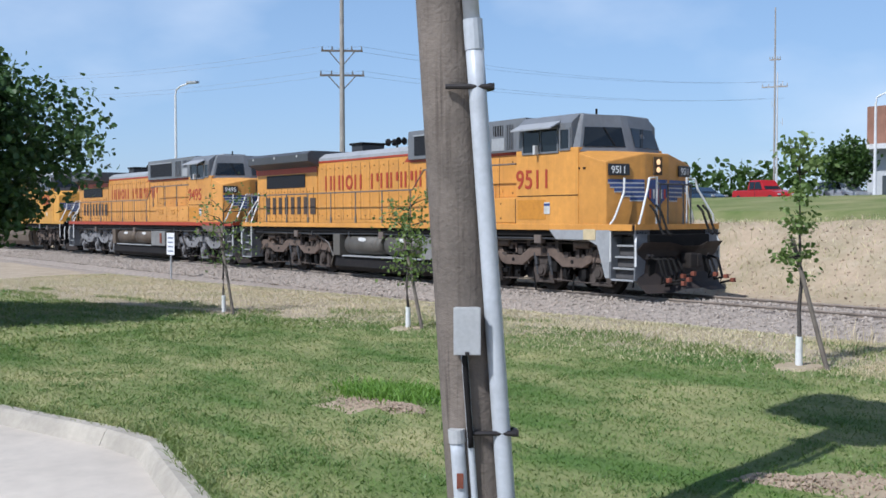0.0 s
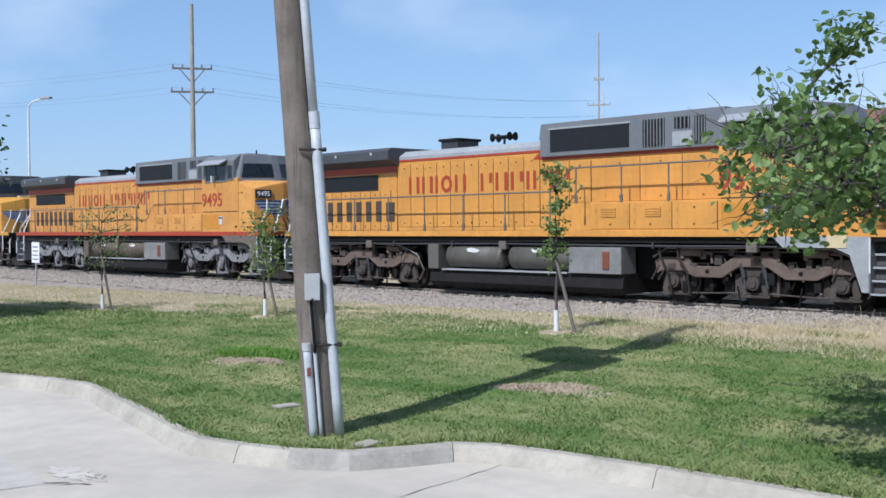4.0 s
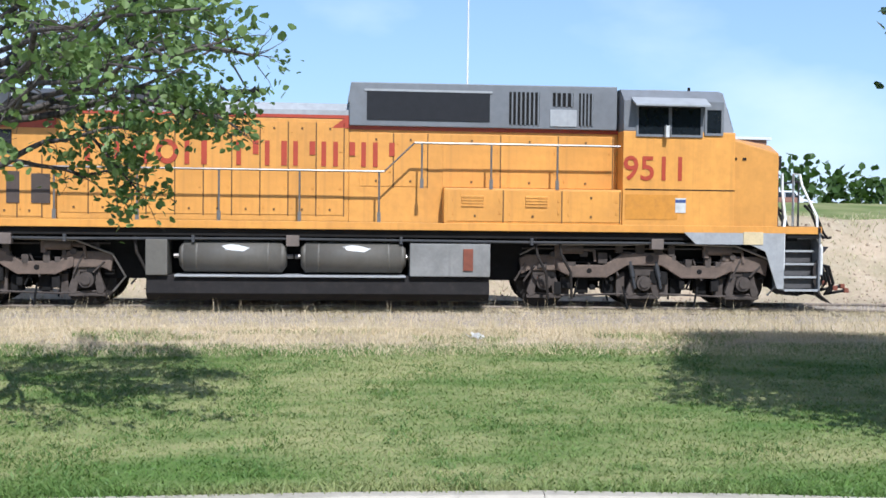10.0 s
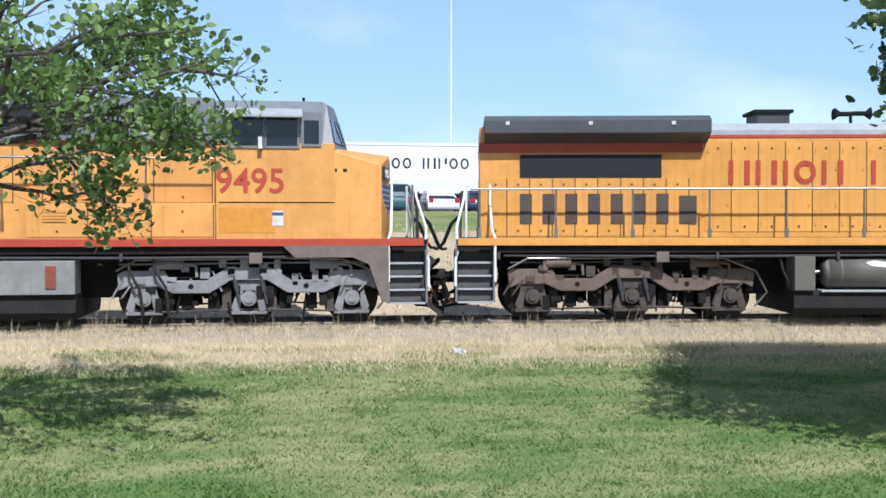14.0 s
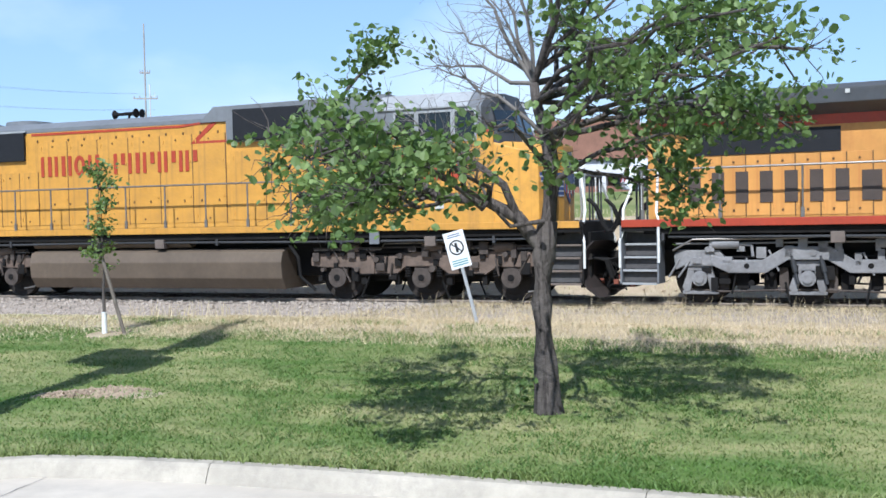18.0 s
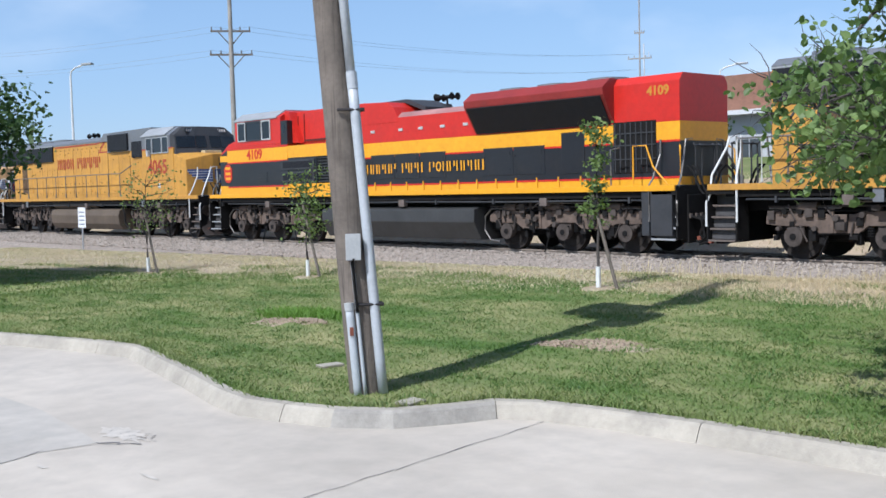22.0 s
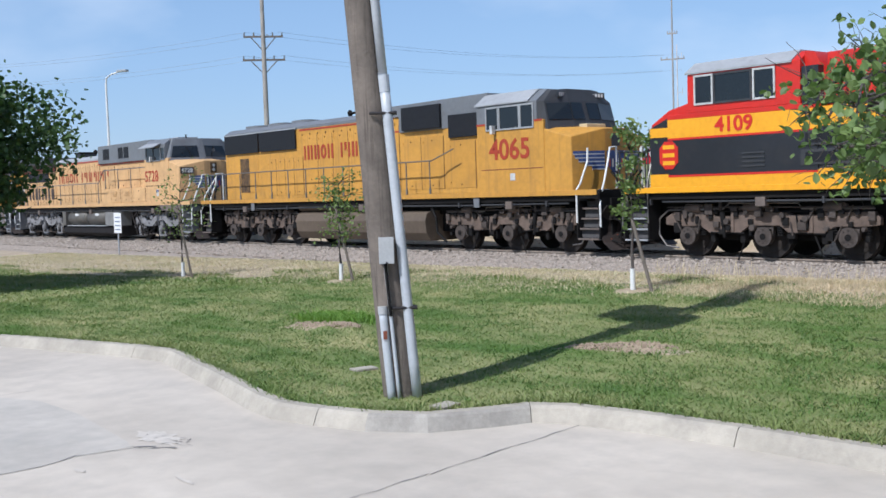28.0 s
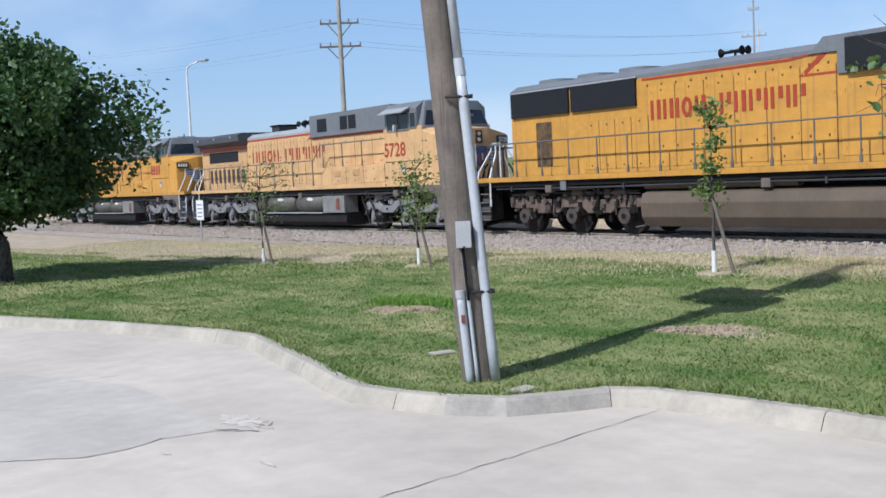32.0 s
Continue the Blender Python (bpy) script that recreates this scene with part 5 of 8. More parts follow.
    for sg in (-1, 1):
        face = pose(X(1.23), sg * 0.96, 2.97, 0, 0, 90 + sg * 13.5)
        board = put("number_board", None, lo, face @ pose(sg * 0.22, -0.03, 0))
        part("board", bx(-0.29, 0.29, -0.03, 0.03, -0.13, 0.13, bev=0.01), KBLK, board)
        for i, c in enumerate(number or "    "):
            if c == " ":
                part("numeral_bar", bx(-0.23 + i * 0.12, -0.15 + i * 0.12, -0.036, -0.03, -0.07, 0.07), WHITE, board)
            else:
                text("numeral", c, 0.16, WHITE, board, pose(-0.23 + i * 0.12, -0.034, -0.08, 90, 0, 0), "", 1.0, 0.003)
        part("nose_latch", bx(X(2.14), X(2.06), min(sg * 1.5, sg * 1.515), max(sg * 1.5, sg * 1.515), 3.0, 3.05), BLACK, lo)
        part("nose_latch", bx(X(2.34), X(2.26), min(sg * 1.5, sg * 1.515), max(sg * 1.5, sg * 1.515), 3.0, 3.05), BLACK, lo)
        part("ditch_lamp", cy((X(0.55), sg * 0.95, 1.32), (X(0.42), sg * 0.95, 1.32), 0.075, n=14), LIT if lights else DIRTY_WHITE, lo)
        part("cab_seam", bx(X(4.6), X(2.3), min(sg * 1.52, sg * 1.527), max(sg * 1.52, sg * 1.527), 2.405, 2.425), BLACK, lo)
        part("sill_panel", bx(X(4.6), X(3.5), min(sg * 1.52, sg * 1.528), max(sg * 1.52, sg * 1.528), 1.85, 2.32), YELLOW_RUST if not newer else paint, lo)
    for sg in (-1, 1):
        y0, y1 = sorted((sg * 1.5, sg * 1.535))
        part("step_skirt", px([(X(3.35), 1.6), (X(3.1), 1.36), (X(1.95), 1.36), (X(1.62), 1.22), (X(1.36), 0.45), (X(1.22), 0.45), (X(1.22), 1.6)], y0, y1, "y"), GREY_LIGHT if lights else RUST_GREY, lo, "skirt plate beside the steps")
        y0, y1 = sorted((sg * 1.53, sg * 1.55))
        if lights:
            part("sand_door", bx(X(2.1), X(1.68), y0, y1, 1.36, 1.62, bev=0.006), WHITE_DULL, lo)
    part("decal", bx(X(3.55), X(3.33), -1.532, -1.526, 1.98, 2.26), DIRTY_WHITE, lo)
    part("decal", bx(X(3.55), X(3.33), -1.535, -1.531, 2.17, 2.23), BLUE, lo)
    road_number(number, 0.45, RED, lo, pose(X(4.62), -1.529, 2.6, 90, 0, 0), 0.008)
    road_number(number, 0.45, RED, lo, pose(X(3.2), 1.529, 2.6, 90, 0, 180), 0.008)
    name_bars(lo, X(15.4), X(9.15), -1.075, 2.78, 0.46, RED, "hhioh chcicic", -1, 0.095)
    name_bars(lo, -X(9.15), -X(15.4), -1.075, 2.78, 0.46, RED, "hhioh chcicic", 1, 0.095)
    # walkway rails
    for sg in (-1, 1):
        y = sg * 1.49
        part("handrail", tube([(X(20.8), y, 2.68), (X(9.5), y, 2.68), (X(8.9), y, 3.22), (X(4.7), y, 3.22)], 0.021), STEEL, lo)
        for i in range(8):
            handrail_post(lo, X(20.6) + i * (X(9.6) - X(20.6)) / 7, y, 1.74, 2.68, STEEL)
        for u in (8.75, 7.35, 6.0):
            handrail_post(lo, X(u), y, 2.38, 3.22, STEEL)
    # below the frame
    side_tanks(lo, X, 7.35, 14.15, tank_mat, tank_mat)
    ge_truck(lo, L / 2 - 4.0, truck_mat)
    ge_truck(lo, -L / 2 + 4.0, truck_mat)
    end_gear(lo, L / 2, 1, WHITE)
    end_gear(lo, -L / 2, -1, WHITE)
    plow(lo, L / 2 - 0.14, 1)
    for u, dz in ((6.4, 0), (5.9, 0.06), (14.4, 0)):
        part("sand_pipe", tube([(X(u), -1.3, 1.45), (X(u) + 0.05, -1.32, 1.1), (X(u) + 0.25, -1.28, 0.7 + dz), (X(u) + 0.3, -1.2, 0.2)], 0.03), STEEL_DARK, lo)
    raise_body(lo, 1.075)
    return lo


YELLOW_RUST = mat("stained_yellow_paint", (0.62, 0.26, 0.03), 0.55, vary=0.25, scale=2.0, dirt=0.4, dirt_color=(0.3, 0.12, 0.03))


def emd_loco(L, front, paint, sill, number, label):
    lo = new_loco(L, label, front)

    def X(u):
        return L / 2 - u

    frame_parts(lo, L, sill)
    part("engine_hood", bx(X(20.7), X(7.0), -1.05, 1.05, 1.735, 4.2, bev=0.03), paint, lo)
    part("hood_roof", px([(-1.05, 4.2), (-1.05, 4.3), (-0.75, 4.46), (0.75, 4.46), (1.05, 4.3), (1.05, 4.2)], X(20.7), X(9.2), "x", bev=0.01), GREY, lo)
    both("stripe", bx(X(15.2), X(10.6), -1.062, -1.04, 4.12, 4.18), RED, lo, "red stripe")
    both("stripe_wedge", px([(X(10.6), 4.12), (X(9.7), 4.2), (X(10.3), 3.72), (X(9.2), 3.72), (X(9.2), 3.78), (X(10.05), 3.78), (X(9.45), 4.26), (X(10.6), 4.18)], -1.064, -1.045, "y"), RED, lo)
    for a, b in ((20.62, 18.05), (17.95, 15.4)):
        s = both("radiator_screen", bx(X(a), X(b), -1.13, -1.04, 3.5, 4.22, bev=0.015), GRILLE, lo, "dark framed radiator screen")
    both("screen_rim", bx(X(20.66), X(15.36), -1.12, -1.04, 4.22, 4.26), GREY_LIGHT, lo)
    for u in (19.6, 17.9, 16.2):
        fan(lo, X(u), 4.46, 0.62)
    opening = both("engine_door_opening", bx(X(19.55), X(18.85), -1.06, -1.045, 2.0, 3.3), RUST_DARK, lo, "open doorway with rusty gear behind")
    both("door_panel", bx(X(18.85), X(18.2), -1.062, -1.04, 2.0, 3.3, bev=0.005), paint, lo)
    door_panels(lo, [(X(17.5) + 0.62 * i, X(17.5) + 0.62 * (i + 1)) for i in range(4)], 1.05, 1.86, 3.2, paint)
    door_panels(lo, [(X(15.0) + 0.95 * i, X(15.0) + 0.95 * (i + 1)) for i in range(6)], 1.05, 1.86, 3.95, paint)
    for i in range(24):
        u = 15.0 - (i % 12) * 0.5
        both("hood_latch", bx(X(u) - 0.02, X(u) + 0.02, -1.075, -1.06, 2.35 if i < 12 else 3.95, 2.41 if i < 12 else 4.01), SEAM, lo)
    horn(lo, X(12.9), 4.38, 3)
    part("grey_housing", px([(X(10.0), 4.2), (X(9.6), 4.56), (X(5.0), 4.6), (X(5.0), 3.7), (X(9.25), 3.7), (X(9.25), 4.2)], -1.1, 1.1, "y", bev=0.02), GREY, lo, "grey raised equipment housing")
    both("brake_screen", bx(X(9.0), X(7.1), -1.2, -1.08, 3.74, 4.46, bev=0.02), GRILLE, lo, "dark framed screen")
    both("intake_screen", bx(X(6.75), X(5.4), -1.16, -1.08, 3.4, 4.08, bev=0.02), GRILLE, lo, "dark framed screen")
    part("clean_air_hood", bx(X(7.0), X(5.0), -1.08, 1.08, 1.735, 3.72, bev=0.02), paint, lo)
    door_panels(lo, [(X(9.2), X(8.2)), (X(8.2), X(7.1))], 1.05, 1.9, 3.5, paint)
    door_panels(lo, [(X(6.9), X(5.6))], 1.08, 1.9, 3.3, paint)
    # cab
    part("cab_body", bx(X(5.05), X(2.35), -1.52, 1.52, 1.62, 3.66, bev=0.03), paint, lo)
    part("cab_top", px([(-1.52, 3.66), (-1.52, 4.18), (-1.05, 4.5), (1.05, 4.5), (1.52, 4.18), (1.52, 3.66)], X(5.05), X(2.6), "x", bev=0.02), GREY, lo, "grey cab roof")
    part("cab_roof", px([(-1.56, 4.2), (-1.08, 4.53), (1.08, 4.53), (1.56, 4.2), (1.56, 4.17), (1.08, 4.49), (-1.08, 4.49), (-1.56, 4.17)], X(5.1), X(2.9), "x"), GREY_LIGHT, lo)
    bm = bmesh.new()
    lo_ring = [(X(2.62), -1.5, 3.3), (X(2.2), -1.45, 3.3), (X(1.98), -0.6, 3.3), (X(1.98), 0.6, 3.3), (X(2.2), 1.45, 3.3), (X(2.62), 1.5, 3.3)]
    mid_ring = [(X(2.62), -1.5, 4.15), (X(2.42), -1.4, 4.15), (X(2.25), -0.58, 4.18), (X(2.25), 0.58, 4.18), (X(2.42), 1.4, 4.15), (X(2.62), 1.5, 4.15)]
    hi_ring = [(X(2.62), -1.02, 4.5), (X(2.52), -1.0, 4.46), (X(2.4), -0.5, 4.5), (X(2.4), 0.5, 4.5), (X(2.52), 1.0, 4.46), (X(2.62), 1.02, 4.5)]
    rings = [[bm.verts.new(p) for p in r] for r in (lo_ring, mid_ring, hi_ring)]
    for a, b in zip(rings, rings[1:]):
        for i in range(6):
            bm.faces.new((a[i], a[(i + 1) % 6], b[(i + 1) % 6], b[i]))
    bm.faces.new(rings[-1])
    bm.faces.new(list(reversed(rings[0])))
    bmesh.ops.recalc_face_normals(bm, faces=bm.faces[:])
    part("windscreen_surround", bm, DARK, lo)
    for sg in (-1, 1):
        p0, p1, p2, p3 = Vector((X(2.2), sg * 1.45, 3.3)), Vector((X(1.98), sg * 0.6, 3.3)), Vector((X(2.25), sg * 0.58, 4.18)), Vector((X(2.42), sg * 1.4, 4.15))
        p1, p2 = p1.lerp(Vector((X(1.98), 0, 3.3)), 0.85), p2.lerp(Vector((X(2.25), 0, 4.18)), 0.85)
        n = (Vector((X(1.98), sg * 0.6, 3.3)) - p0).cross(p3 - p0).normalized()
        n = n if n.x > 0 else -n
        e0, e1 = Vector((X(1.98), sg * 0.6, 3.3)), Vector((X(2.25), sg * 0.58, 4.18))
        for a, b, c, d, nn in ((p0, e0, e1, p3, n), (e0, p1, p2, e1, Vector((0.95, 0, 0.3)))):
            q = [a.lerp(b, 0.06).lerp(d.lerp(c, 0.06), 0.4), a.lerp(b, 0.98).lerp(d.lerp(c, 0.98), 0.4), a.lerp(b, 0.98).lerp(d.lerp(c, 0.98), 0.92), a.lerp(b, 0.06).lerp(d.lerp(c, 0.06), 0.92)]
            bm = bmesh.new()
            f0, f1 = [bm.verts.new(v + nn * 0.004) for v in q], [bm.verts.new(v + nn * 0.018) for v in q]
            bm.faces.new(f1)
            for i in range(4):
                bm.faces.new((f0[i], f0[(i + 1) % 4], f1[(i + 1) % 4], f1[i]))
            bmesh.ops.recalc_face_normals(bm, faces=bm.faces[:])
            part("windscreen", bm, GLASS, lo)
        number_board(lo, pose(X(2.36), sg * 0.75, 4.34, 0, 0, 90 - sg * 14), 0.5, 0.16)
        window(lo, "window", X(4.6), X(4.15), sg * 1.52, 3.5, 4.08, GREY_LIGHT)
        window(lo, "window", X(4.05), X(3.3), sg * 1.52, 3.5, 4.08, GREY_LIGHT)
        window(lo, "window", X(3.2), X(2.75), sg * 1.52, 3.5, 4.08, GREY_LIGHT)
        part("mirror", bx(X(4.32), X(4.22), min(sg * 1.56, sg * 1.7), max(sg * 1.56, sg * 1.7), 3.36, 3.6, bev=0.01), DIRTY_WHITE, lo)
        part("stripe", bx(X(5.05), X(2.4), min(sg * 1.52, sg * 1.53), max(sg * 1.52, sg * 1.53), 3.62, 3.67), RED, lo)
        part("cab_seam", bx(X(4.9), X(2.4), min(sg * 1.52, sg * 1.527), max(sg * 1.52, sg * 1.527), 2.36, 2.38), RUST, lo)
        part("ditch_lamp", cy((X(0.55), sg * 0.95, 1.3), (X(0.42), sg * 0.95, 1.3), 0.1, n=14), DIRTY_WHITE, lo)
    part("decal", bx(X(3.7), X(3.5), -1.532, -1.526, 2.05, 2.25), DIRTY_WHITE, lo)
    wedge_nose(lo, X, paint)
    slant_emblem(lo, X)
    part("nose_hatch", bx(X(2.3), X(1.75), -0.4, 0.4, 3.36, 3.52, bev=0.04), WHITE_DULL, lo)
    part("headlamp_case", bx(X(1.11), X(1.06), -0.15, 0.15, 2.88, 3.22, bev=0.01), KBLK, lo)
    road_number(number, 0.55, RED, lo, pose(X(4.5), -1.529, 2.66, 90, 0, 0), 0.016)
    road_number(number, 0.55, RED, lo, pose(X(2.9), 1.529, 2.66, 90, 0, 180), 0.016)
    name_bars(lo, X(14.9), X(10.0), -1.075, 3.08, 0.5, RED, "hhioh chcicic", -1, 0.1)
    name_bars(lo, -X(10.0), -X(14.9), -1.075, 3.08, 0.5, RED, "hhioh chcicic", 1, 0.1)
    for sg in (-1, 1):
        y = sg * 1.49
        part("handrail", tube([(X(21.3), y, 2.74), (X(7.2), y, 2.74), (X(6.2), y * 0.98, 3.05)], 0.021), STEEL, lo)
        for i in range(13):
            handrail_post(lo, X(21.2) + i * (X(7.3) - X(21.2)) / 12, y, 1.74, 2.74, STEEL)
    # fuel tank with a long main reservoir over it
    part("fuel_tank", px([(-1.2, 1.22), (-1.42, 1.14), (-1.5, 0.9), (-1.46, 0.52), (-1.28, 0.26), (1.28, 0.26), (1.46, 0.52), (1.5, 0.9), (1.42, 1.14), (1.2, 1.22)], X(15.0), X(7.6), "x", bev=0.03), TANK_BROWN, lo, "dusty brown fuel tank")
    for y in (-1.2, 1.2):
        part("main_reservoir", cy((X(15.0), y, 1.4), (X(10.2), y, 1.4), 0.15, n=18), TANK_BROWN, lo)
        part("cable", tube([(X(7.5), y * 1.1, 1.35), (X(7.2), y * 1.15, 1.0), (X(7.15), y * 1.15, 0.55), (X(6.8), y * 1.1, 0.25)], 0.04), BLACK, lo)
    for u in (18.0, 5.2):
        both("hanger_plate", bx(X(u) - 0.12, X(u) + 0.12, -1.5, -1.46, 1.3, 1.6, bev=0.01), GREY, lo)
    emd_truck(lo, X(4.2), TRUCK)
    emd_truck(lo, X(18.0), TRUCK)
    end_gear(lo, L / 2, 1, WHITE, plate=BLACK)
    end_gear(lo, -L / 2, -1, WHITE, plate=BLACK)
    plow(lo, L / 2 - 0.14, 1)
    raise_body(lo, 1.03)
    return lo


RUST_DARK = mat("rusty_engine_gear", (0.16, 0.09, 0.035), 0.8, vary=0.6, scale=6.0, second=(0.03, 0.02, 0.015))
WHITE_DULL = mat("chalky_cream_paint", (0.62, 0.50, 0.30), 0.6, vary=0.25, scale=3.0)


SEAM_RED = mat("dark_red_seam", (0.10, 0.015, 0.012), 0.6, vary=0.3, scale=3.0)


def red_loco(L, front, number, label):
    """The crimson, gold and black locomotive that runs cab backwards."""
    lo = new_loco(L, label, front)
    REVERSED.append(lo)

    def X(u):
        return L / 2 - u

    frame_parts(lo, L, KYEL)
    sides = (-1.05, 1.05)

    def banded(name, xa, xb, w, top, dz):
        part(name, bx(xa, xb, -w, w, 1.735, 2.08 + dz), KYEL, lo)
        part("black_band", bx(xa, xb, -w, w, 2.08 + dz, 2.96 + dz), KBLK, lo, "black painted band")
        part("gold_band", bx(xa, xb, -w, w, 2.96 + dz, 3.44 + dz), KYEL, lo, "golden painted band")
        part("red_top", bx(xa, xb, -w, w, 3.44 + dz, top, bev=0.015), KRED, lo, "crimson painted upper body")
        for z in (2.04 + dz, 2.94 + dz):
            both("pinstripe", bx(xa, xb, -w - 0.006, -w + 0.01, z, z + 0.05), KRED, lo)

    banded("hood_base", X(22.0), X(14.8), 1.05, 4.3, -0.14)
    banded("engine_hood", X(14.8), X(5.9), 1.05, 4.05, -0.14)
    banded("cab_base", X(5.9), X(1.9), 1.52, 3.5, -0.06)
    # flared radiators
    part("radiator_flare", px([(-1.05, 3.34), (-1.5, 4.08), (-1.52, 4.26), (-1.2, 4.5), (1.2, 4.5), (1.52, 4.26), (1.5, 4.08), (1.05, 3.34)], X(20.0), X(14.9), "x", bev=0.02), KRED_DARK, lo, "dull red flared radiator housing")
    bm = bmesh.new()
    for sg in (-1, 1):
        prism(bm, [(sg * 1.07, 3.36), (sg * 1.49, 4.06), (sg * 1.515, 4.04), (sg * 1.09, 3.33)], X(19.9), X(15.0), "x")
    part("radiator_grille", bm, GRILLE, lo, "black slanted radiator grille")
    part("rear_roof", px([(-1.05, 4.28), (-0.9, 4.48), (0.9, 4.48), (1.05, 4.28)], X(22.0), X(20.0), "x"), KRED, lo)
    for u in (19.0, 17.2, 15.7):
        fan(lo, X(u), 4.5, 0.6)
    both("fan_opening", bx(X(21.3), X(19.97), -1.062, -1.04, 2.05, 3.36), BLACK, lo, "dark barred opening")
    for i in range(8):
        both("opening_bar", bx(X(21.2) + i * 0.165, X(21.2) + i * 0.165 + 0.03, -1.08, -1.06, 2.08, 3.33), DARK, lo)
    for z in (2.4, 2.75, 3.05):
        both("opening_bar", bx(X(21.3), X(19.97), -1.086, -1.07, z, z + 0.03), DARK, lo)
    both("hood_door", bx(X(19.0), X(18.2), -1.066, -1.04, 2.1, 3.2, bev=0.008), KBLK, lo)
    # roof line towards the cab
    # the glare along the curved roof edge is painted on as pale red
    part("roof_panel", px([(-1.05, 4.05), (-0.8, 4.22), (0.8, 4.22), (1.05, 4.05)], X(14.8), X(11.2), "x"), KRED_GLARE, lo, "red roof panel with the sun's glare in its paint")
    part("roof_bump", px([(X(11.4), 4.06), (X(11.2), 4.4), (X(10.9), 4.57), (X(9.7), 4.62), (X(5.9), 4.6), (X(5.9), 3.9), (X(11.4), 3.9)], -1.058, 1.058, "y", bev=0.02), KRED, lo)
    part("roof_deck", px([(X(9.8), 4.62), (X(9.8), 4.66), (X(11.0), 4.68), (X(11.95), 4.38), (X(11.95), 4.24), (X(11.0), 4.56)], -0.98, 0.35, "y"), DARK, lo, "dark sloping roof hatch")
    both("intake_grille", bx(X(9.2), X(7.9), -1.115, -1.05, 3.78, 4.48), GRILLE, lo)
    both("red_door", bx(X(7.6), X(6.4), -1.075, -1.05, 3.6, 4.52, bev=0.01), KRED, lo)
    for u in (10.15, 11.55, 12.5, 13.5, 14.5):
        both("roof_lamp", bx(X(u) - 0.1, X(u) + 0.1, -1.08, -1.05, 3.62, 3.7), DIRTY_WHITE, lo)
    horn(lo, X(12.6), 4.38, 5)
    part("horn_stand", px([(X(12.6) - 0.16, 4.2), (X(12.6) + 0.16, 4.2), (X(12.6) + 0.06, 4.42), (X(12.6) - 0.06, 4.42)], -0.12, 0.12, "y"), DARK, lo)
    for u0, u1 in ((13.6, 12.4), (12.4, 11.2), (11.2, 10.0), (16.4, 15.2), (17.6, 16.4)):
        door_panels(lo, [(X(u0), X(u1))], 1.05, 2.12, 2.9, KBLK)
    # equipment boxes beside the hood, behind the cab
    for sg in (-1, 1):
        part("equipment_box", bx(X(7.6), X(5.9), min(sg * 1.05, sg * 1.5), max(sg * 1.05, sg * 1.5), 2.06, 2.98, bev=0.02), KBLK, lo)
        part("equipment_box", bx(X(9.2), X(8.32), min(sg * 1.05, sg * 1.5), max(sg * 1.05, sg * 1.5), 2.06, 2.98, bev=0.02), KBLK, lo)
        part("hood_frame", bx(X(9.32), X(7.78), min(sg * 1.05, sg * 1.1), max(sg * 1.05, sg * 1.1), 3.68, 4.56, bev=0.015), KRED_DARK, lo)
        for u, z0, z1 in ((7.7, 3.5, 4.5), (6.35, 3.5, 4.5), (5.98, 3.5, 4.45)):
            part("door_seam", bx(X(u) - 0.012, X(u) + 0.012, min(sg * 1.06, sg * 1.08), max(sg * 1.06, sg * 1.08), z0, z1), SEAM_RED, lo)
        part("door_sill", bx(X(7.75), X(6.4), min(sg * 1.06, sg * 1.12), max(sg * 1.06, sg * 1.12), 3.54, 3.6), SEAM_RED, lo)
        part("box_base", bx(X(9.2), X(5.9), min(sg * 1.05, sg * 1.505), max(sg * 1.05, sg * 1.505), 1.735, 2.06), KYEL, lo)
        part("box_trim", bx(X(9.2), X(5.9), min(sg * 1.05, sg * 1.51), max(sg * 1.05, sg * 1.51), 2.98, 3.4), KYEL, lo)
        for z in (2.56, 2.14):
            lid = part("box_lid", bx(X(7.5), X(5.5), min(sg * 1.5, sg * 1.54), max(sg * 1.5, sg * 1.54), z, z + 0.34, bev=0.012), DARK, lo, "framed grey hatch")
            part("hatch_panel", bx(X(7.38), X(5.62), min(sg * 1.54, sg * 1.546), max(sg * 1.54, sg * 1.546), z + 0.06, z + 0.28), GRILLE, lid)
        part("cab_door", bx(X(5.95), X(5.55), min(sg * 1.3, sg * 1.535), max(sg * 1.3, sg * 1.535), 3.46, 4.3, bev=0.01), KBLK, lo, "black recessed cab door")
        part("door_window", bx(X(5.83), X(5.67), min(sg * 1.535, sg * 1.541), max(sg * 1.535, sg * 1.541), 3.85, 4.2), GLASS, lo)
        v = put("vent", None, lo, pose(0, 0, 0))
        part("backing", bx(X(8.3), X(7.65), min(sg * 1.05, sg * 1.46), max(sg * 1.05, sg * 1.46), 2.07, 3.0), BLACK, v)
        for i in range(9):
            part("slat", bx(X(8.3), X(7.65), min(sg * 1.46, sg * 1.5), max(sg * 1.46, sg * 1.5), 2.1 + i * 0.1, 2.145 + i * 0.1), DARK, v)
        for i in range(4):
            part("nose_louvre", bx(X(4.6), X(4.0), min(sg * 1.52, sg * 1.54), max(sg * 1.52, sg * 1.54), 2.16 + i * 0.1, 2.2 + i * 0.1), DARK, lo)
        em = put("side_emblem", None, lo, pose(0, 0, 0))
        part("badge", px([(X(2.2), 2.34), (X(2.04), 2.18), (X(1.81), 2.18), (X(1.65), 2.34), (X(1.65), 2.7), (X(1.81), 2.86), (X(2.04), 2.86), (X(2.2), 2.7)], min(sg * 1.52, sg * 1.532), max(sg * 1.52, sg * 1.532), "y"), KRED, em, "red eight-sided badge as a plain shape")
